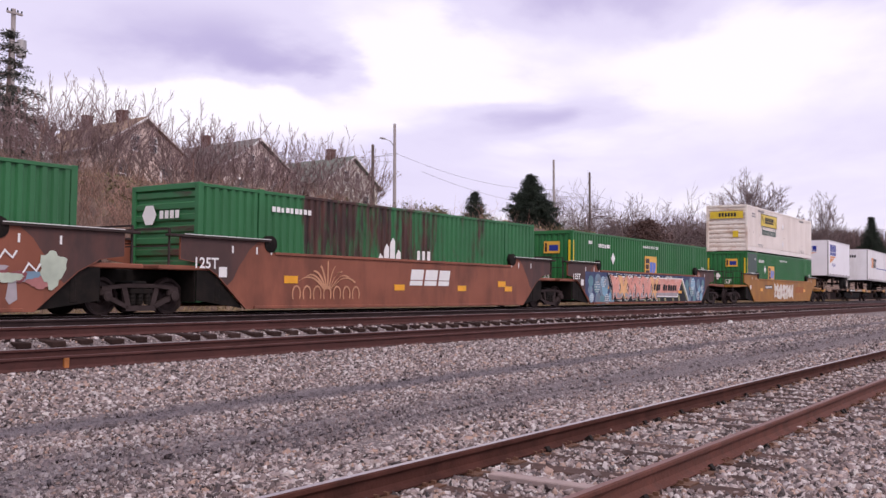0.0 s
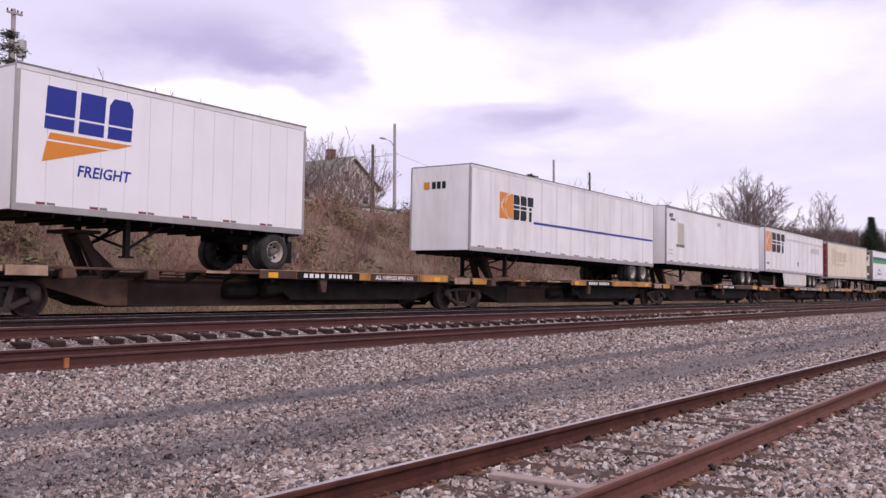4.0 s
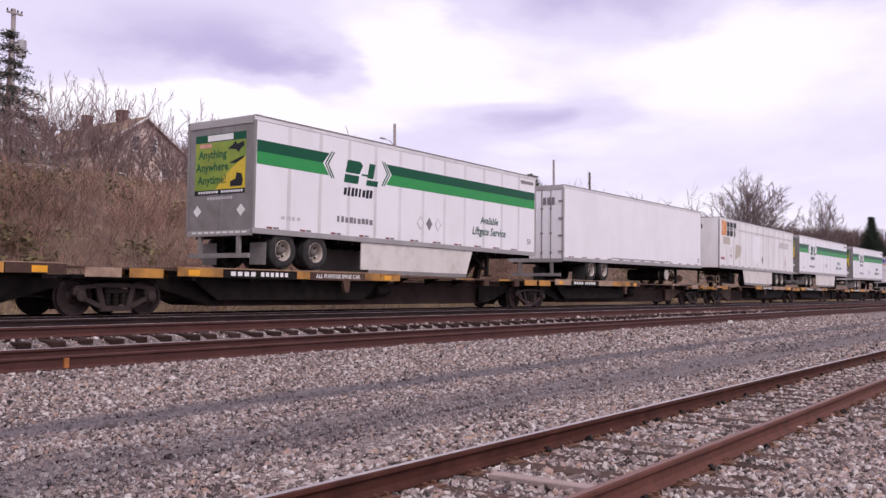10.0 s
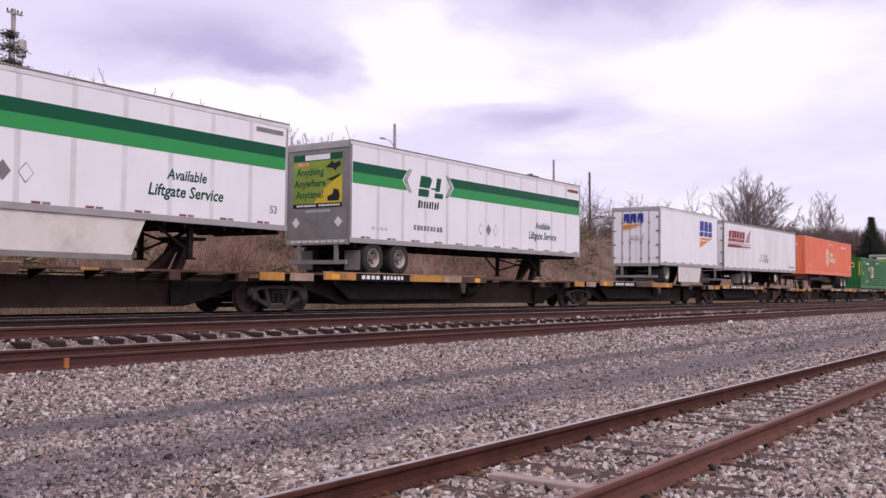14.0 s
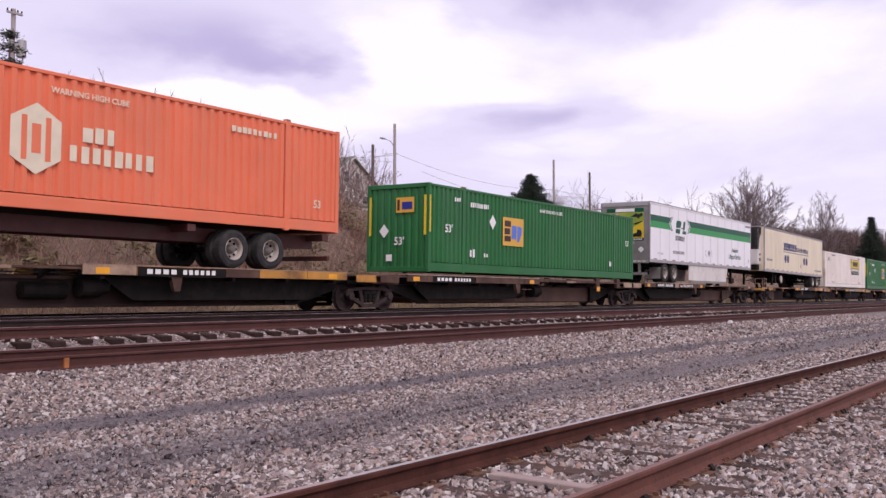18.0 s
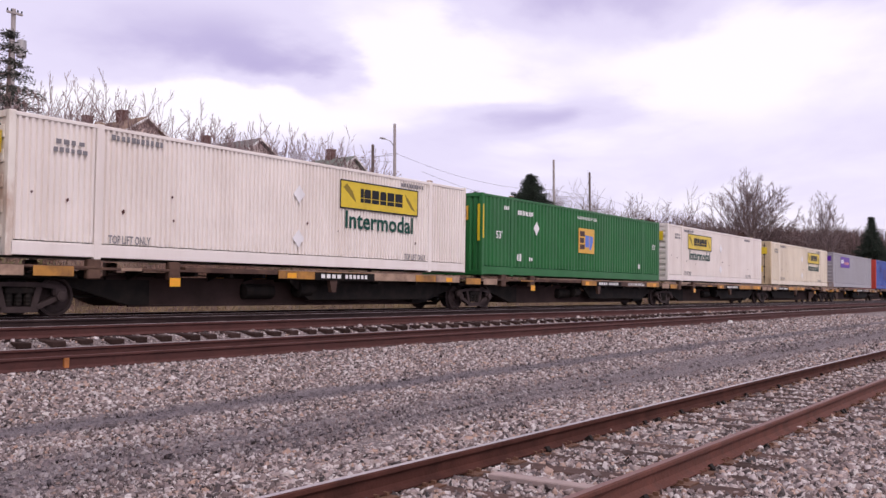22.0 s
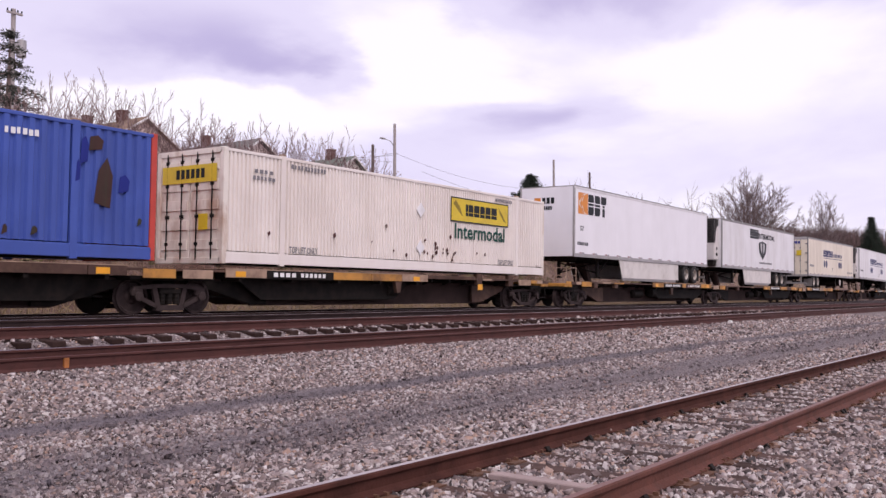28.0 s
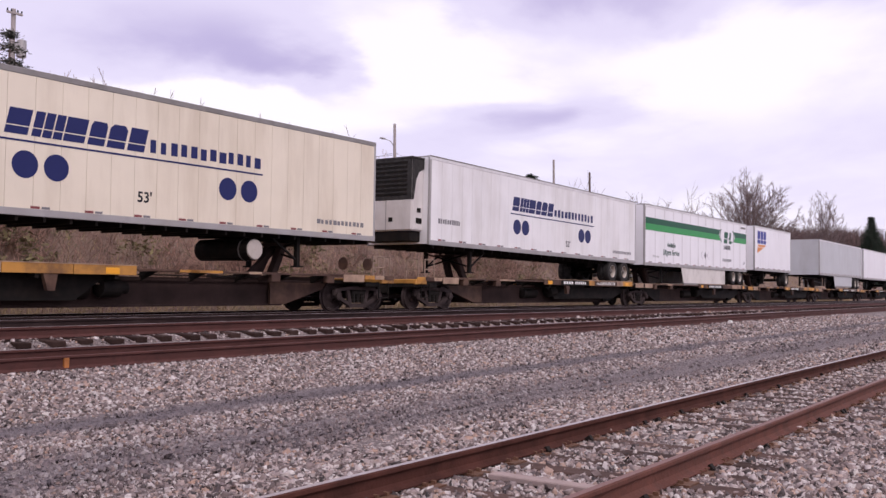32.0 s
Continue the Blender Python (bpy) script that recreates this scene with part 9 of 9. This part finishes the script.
# ---- ballast stones: angular blocks strewn on the gravel, thickest near the siding ----
def stone_material():
    m = surface("ballast_stone_mixed", (0.27, 0.245, 0.235), 0.85, vary=0.2, scale=9, fine=0.15, fine_scale=90)
    nt = m.node_tree
    N, L = nt.nodes.new, nt.links.new
    b = nt.nodes["Principled BSDF"]
    g = N("ShaderNodeNewGeometry")
    r = N("ShaderNodeValToRGB")
    r.color_ramp.interpolation = "LINEAR"
    els = r.color_ramp.elements
    els[0].position, els[0].color = 0.0, (0.045, 0.036, 0.036, 1)
    els[1].position, els[1].color = 1.0, (0.60, 0.55, 0.53, 1)
    for p, c in ((0.25, (0.204, 0.151, 0.145, 1)), (0.55, (0.352, 0.279, 0.265, 1)), (0.64, (0.407, 0.262, 0.198, 1)), (0.72, (0.414, 0.343, 0.329, 1)), (0.90, (0.556, 0.486, 0.470, 1))):
        els.new(p).color = c
    L(g.outputs["Random Per Island"], r.inputs["Fac"])
    mul = N("ShaderNodeMix")
    mul.data_type, mul.blend_type = "RGBA", "MULTIPLY"
    mul.inputs[0].default_value = 1.0
    src = b.inputs["Base Color"].links[0].from_socket
    sc = N("ShaderNodeMix")
    sc.data_type, sc.blend_type = "RGBA", "DIVIDE"
    sc.inputs[0].default_value = 1.0
    L(src, sc.inputs[6])
    sc.inputs[7].default_value = (0.27, 0.245, 0.235, 1)
    L(sc.outputs[2], mul.inputs[6])
    L(r.outputs["Color"], mul.inputs[7])
    # coal dust ground into the stones of the two wheel tracks
    co = N("ShaderNodeTexCoord")
    sep = N("ShaderNodeSeparateXYZ")
    L(co.outputs["Object"], sep.inputs[0])
    wander = N("ShaderNodeTexNoise")
    wander.inputs["Scale"].default_value = 0.5
    L(co.outputs["Object"], wander.inputs["Vector"])
    wob = N("ShaderNodeMath")
    wob.operation = "MULTIPLY_ADD"
    L(wander.outputs["Fac"], wob.inputs[0])
    wob.inputs[1].default_value = 0.7
    L(sep.outputs[1], wob.inputs[2])
    dust = N("ShaderNodeValToRGB")
    els = dust.color_ramp.elements
    els[0].position, els[0].color = 0.0, (0, 0, 0, 1)
    els[1].position, els[1].color = 1.0, (0, 0, 0, 1)
    for y, k in ((5.7, 0.0), (6.4, 0.58), (7.05, 0.58), (7.5, 0.10), (8.4, 0.12), (8.75, 0.88), (9.2, 0.88), (9.5, 0.05), (10.4, 0.0)):
        els.new((y + 0.35) / 20.0).color = (k, k, k, 1)
    scaled = N("ShaderNodeMath")
    scaled.operation = "DIVIDE"
    L(wob.outputs[0], scaled.inputs[0])
    scaled.inputs[1].default_value = 20.0
    L(scaled.outputs[0], dust.inputs["Fac"])
    soot = N("ShaderNodeMix")
    soot.data_type = "RGBA"
    L(dust.outputs["Color"], soot.inputs[0])
    L(mul.outputs[2], soot.inputs[6])
    soot.inputs[7].default_value = (0.128, 0.106, 0.120, 1)
    L(soot.outputs[2], b.inputs["Base Color"])
    return m


def stones(name, label, x, y, size, seed, material, lift=0.25):
    rng = np.random.default_rng(seed)
    n = len(x)
    turn = rng.uniform(0, 2 * pi, (n, 1)) + np.array([0.0, 2.1, 4.2]) + rng.normal(0, 0.28, (n, 3))
    foot = np.stack([np.cos(turn), np.sin(turn), np.full((n, 3), -0.7)], -1) * 0.62
    crest = np.stack([np.cos(turn + 0.35), np.sin(turn + 0.35), np.full((n, 3), 0.75)], -1) * 0.62
    crest[..., :2] *= rng.uniform(0.45, 0.95, (n, 1, 1))
    shape = np.concatenate([foot, crest], 1) + rng.normal(0, 0.10, (n, 6, 3))
    shape *= (size[:, None] * rng.uniform(0.75, 1.35, (n, 3)) * np.array([1.1, 1.1, 0.85]))[:, None, :]
    q = rng.normal(0, 1, (n, 4)) * np.array([1.0, 0.28, 0.28, 1.0])
    q /= np.linalg.norm(q, axis=1, keepdims=True)
    w, a, b, c = q.T
    R = np.stack([np.stack([1 - 2 * (b * b + c * c), 2 * (a * b - c * w), 2 * (a * c + b * w)], -1),
                  np.stack([2 * (a * b + c * w), 1 - 2 * (a * a + c * c), 2 * (b * c - a * w)], -1),
                  np.stack([2 * (a * c - b * w), 2 * (b * c + a * w), 1 - 2 * (a * a + b * b)], -1)], 1)
    v = np.einsum("nij,nkj->nki", R, shape) + np.stack([x, y, height(x, y) + size * lift], 1)[:, None, :]
    f = np.array([[3, 4, 5], [0, 1, 4], [0, 4, 3], [1, 2, 5], [1, 5, 4], [2, 0, 3], [2, 3, 5]])
    faces = (np.arange(n)[:, None, None] * 6 + f[None]).reshape(-1, 3)
    me = quick_mesh(name, v.reshape(-1, 3), faces, material)
    return tagged(new(name, me), label, "ballast", kind="stuff")


def wheel_track(y):
    """How bare the ground is where vehicles run."""
    return 0.80 * np.exp(-((y - 9.02) / 0.38) ** 4) + 0.45 * np.exp(-((y - 6.75) / 0.45) ** 2)


def over_ties(x, y, x0, step, yc):
    """True on the ties of a track whose first tie lies at x0."""
    return (np.abs((x - x0 + step / 2) % step - step / 2) < 0.12) & (np.abs(y - yc) < 1.3)


def scatter_ballast():
    mat = stone_material()
    rng = np.random.default_rng(8)
    sets = []
    # near field round the siding, the yard, the shoulder, and between the ties of the main track
    for x0, x1, y0, y1, per in ((-9, 3.5, 0.9, 12.7, 30), (-9, 24, -4, 0.9, 12), (3.5, 12, 0.9, 5.6, 1150), (12, 22, 0.9, 5.6, 460), (22, 46, 0.9, 5.6, 100), (3, 14, 5.6, 9.4, 720), (14, 28, 5.6, 9.4, 230), (28, 50, 5.6, 9.4, 50),
                                (5, 17, 9.4, 12.76, 640), (17, 32, 9.4, 12.76, 220), (32, 64, 9.4, 12.76, 60), (6, 20, 13.3, 13.95, 160), (20, 50, 13.3, 13.95, 50), (6, 24, 14.02, 14.8, 330), (24, 50, 14.02, 14.8, 110)):
        n = int((x1 - x0) * (y1 - y0) * per)
        sets.append(np.stack([rng.uniform(x0, x1, n), rng.uniform(y0, y1, n)], 1))
    p = np.concatenate(sets)
    x, y = p.T
    bare = np.maximum(wheel_track(y), np.maximum(0.85 * over_ties(x, y, -4.0, 0.56, SIDE_Y), 0.93 * over_ties(x, y, -6.0, 0.53, NEAR_Y)))
    p = p[rng.random(len(p)) > bare]
    size = np.clip(rng.lognormal(math.log(0.031), 0.32, len(p)), 0.015, 0.070)
    size *= np.where((p[:, 1] > 5.5) & (p[:, 1] < 9.4), 0.85, 1.0)
    size *= np.where(p[:, 0] > 24, 1.5, 1.0) * np.where(p[:, 0] > 14, 1.12, 1.0)
    stones("ballast_stones", "loose angular grey and tan ballast stones", p[:, 0], p[:, 1], size, 9, mat)


scatter_ballast()


M["bleached"] = surface("bleached_pinkish_wood", (0.33, 0.25, 0.23), 0.9, vary=0.25, scale=6, dirt=(0.16, 0.11, 0.10), dirt_amount=0.7, dirt_scale=3)


def pale_plank():
    t = thing("weathered_board", "pale weathered board lying between the siding rails", "board", at=pose(6.0, 3.5, 0.028, 0, 0, 88))
    part("plank", Shape().box(-0.58, 0.30, -0.07, 0.06, -0.03, 0.018, 0.008), M["bleached"], t)
    s = thing("white_stone", "bright white stone on the ballast shoulder", "stone", at=pose(39.6, 12.75, ground_at(39.6, 12.75)))
    part("stone", Shape().box(-0.1, 0.1, -0.08, 0.08, -0.02, 0.1, 0.03), M["label_white"], s)


pale_plank()


# ---- what moves ----
def motions():
    times = [0.0, 4.0, 8.0, 12.0, 16.0, 20.0, 24.0, 28.0, 32.0]
    for ob, s, y, z, pitch in MOVING:
        walk(ob, [(t, pose(s - run(t), y, z, SUPER, pitch, 0)) for t in times])
    # the wheelsets turn as the train rolls; all run alike, so they share their keys
    ticks = [i / FPS for i in range(32 * FPS + 1)]
    for k, sets in WHEELSETS.items():
        first = sets[0]
        walk(first, [(t, pose(0.9 * k, 0, 0.42, 0, -math.degrees((run(t) - run(0.0)) / 0.42) % 360.0, 0)) for t in ticks])
        for w in sets[1:]:
            w.rotation_mode = "QUATERNION"
            keys = w.animation_data_create()
            keys.action = first.animation_data.action
            keys.action_slot = first.animation_data.action_slot


motions()
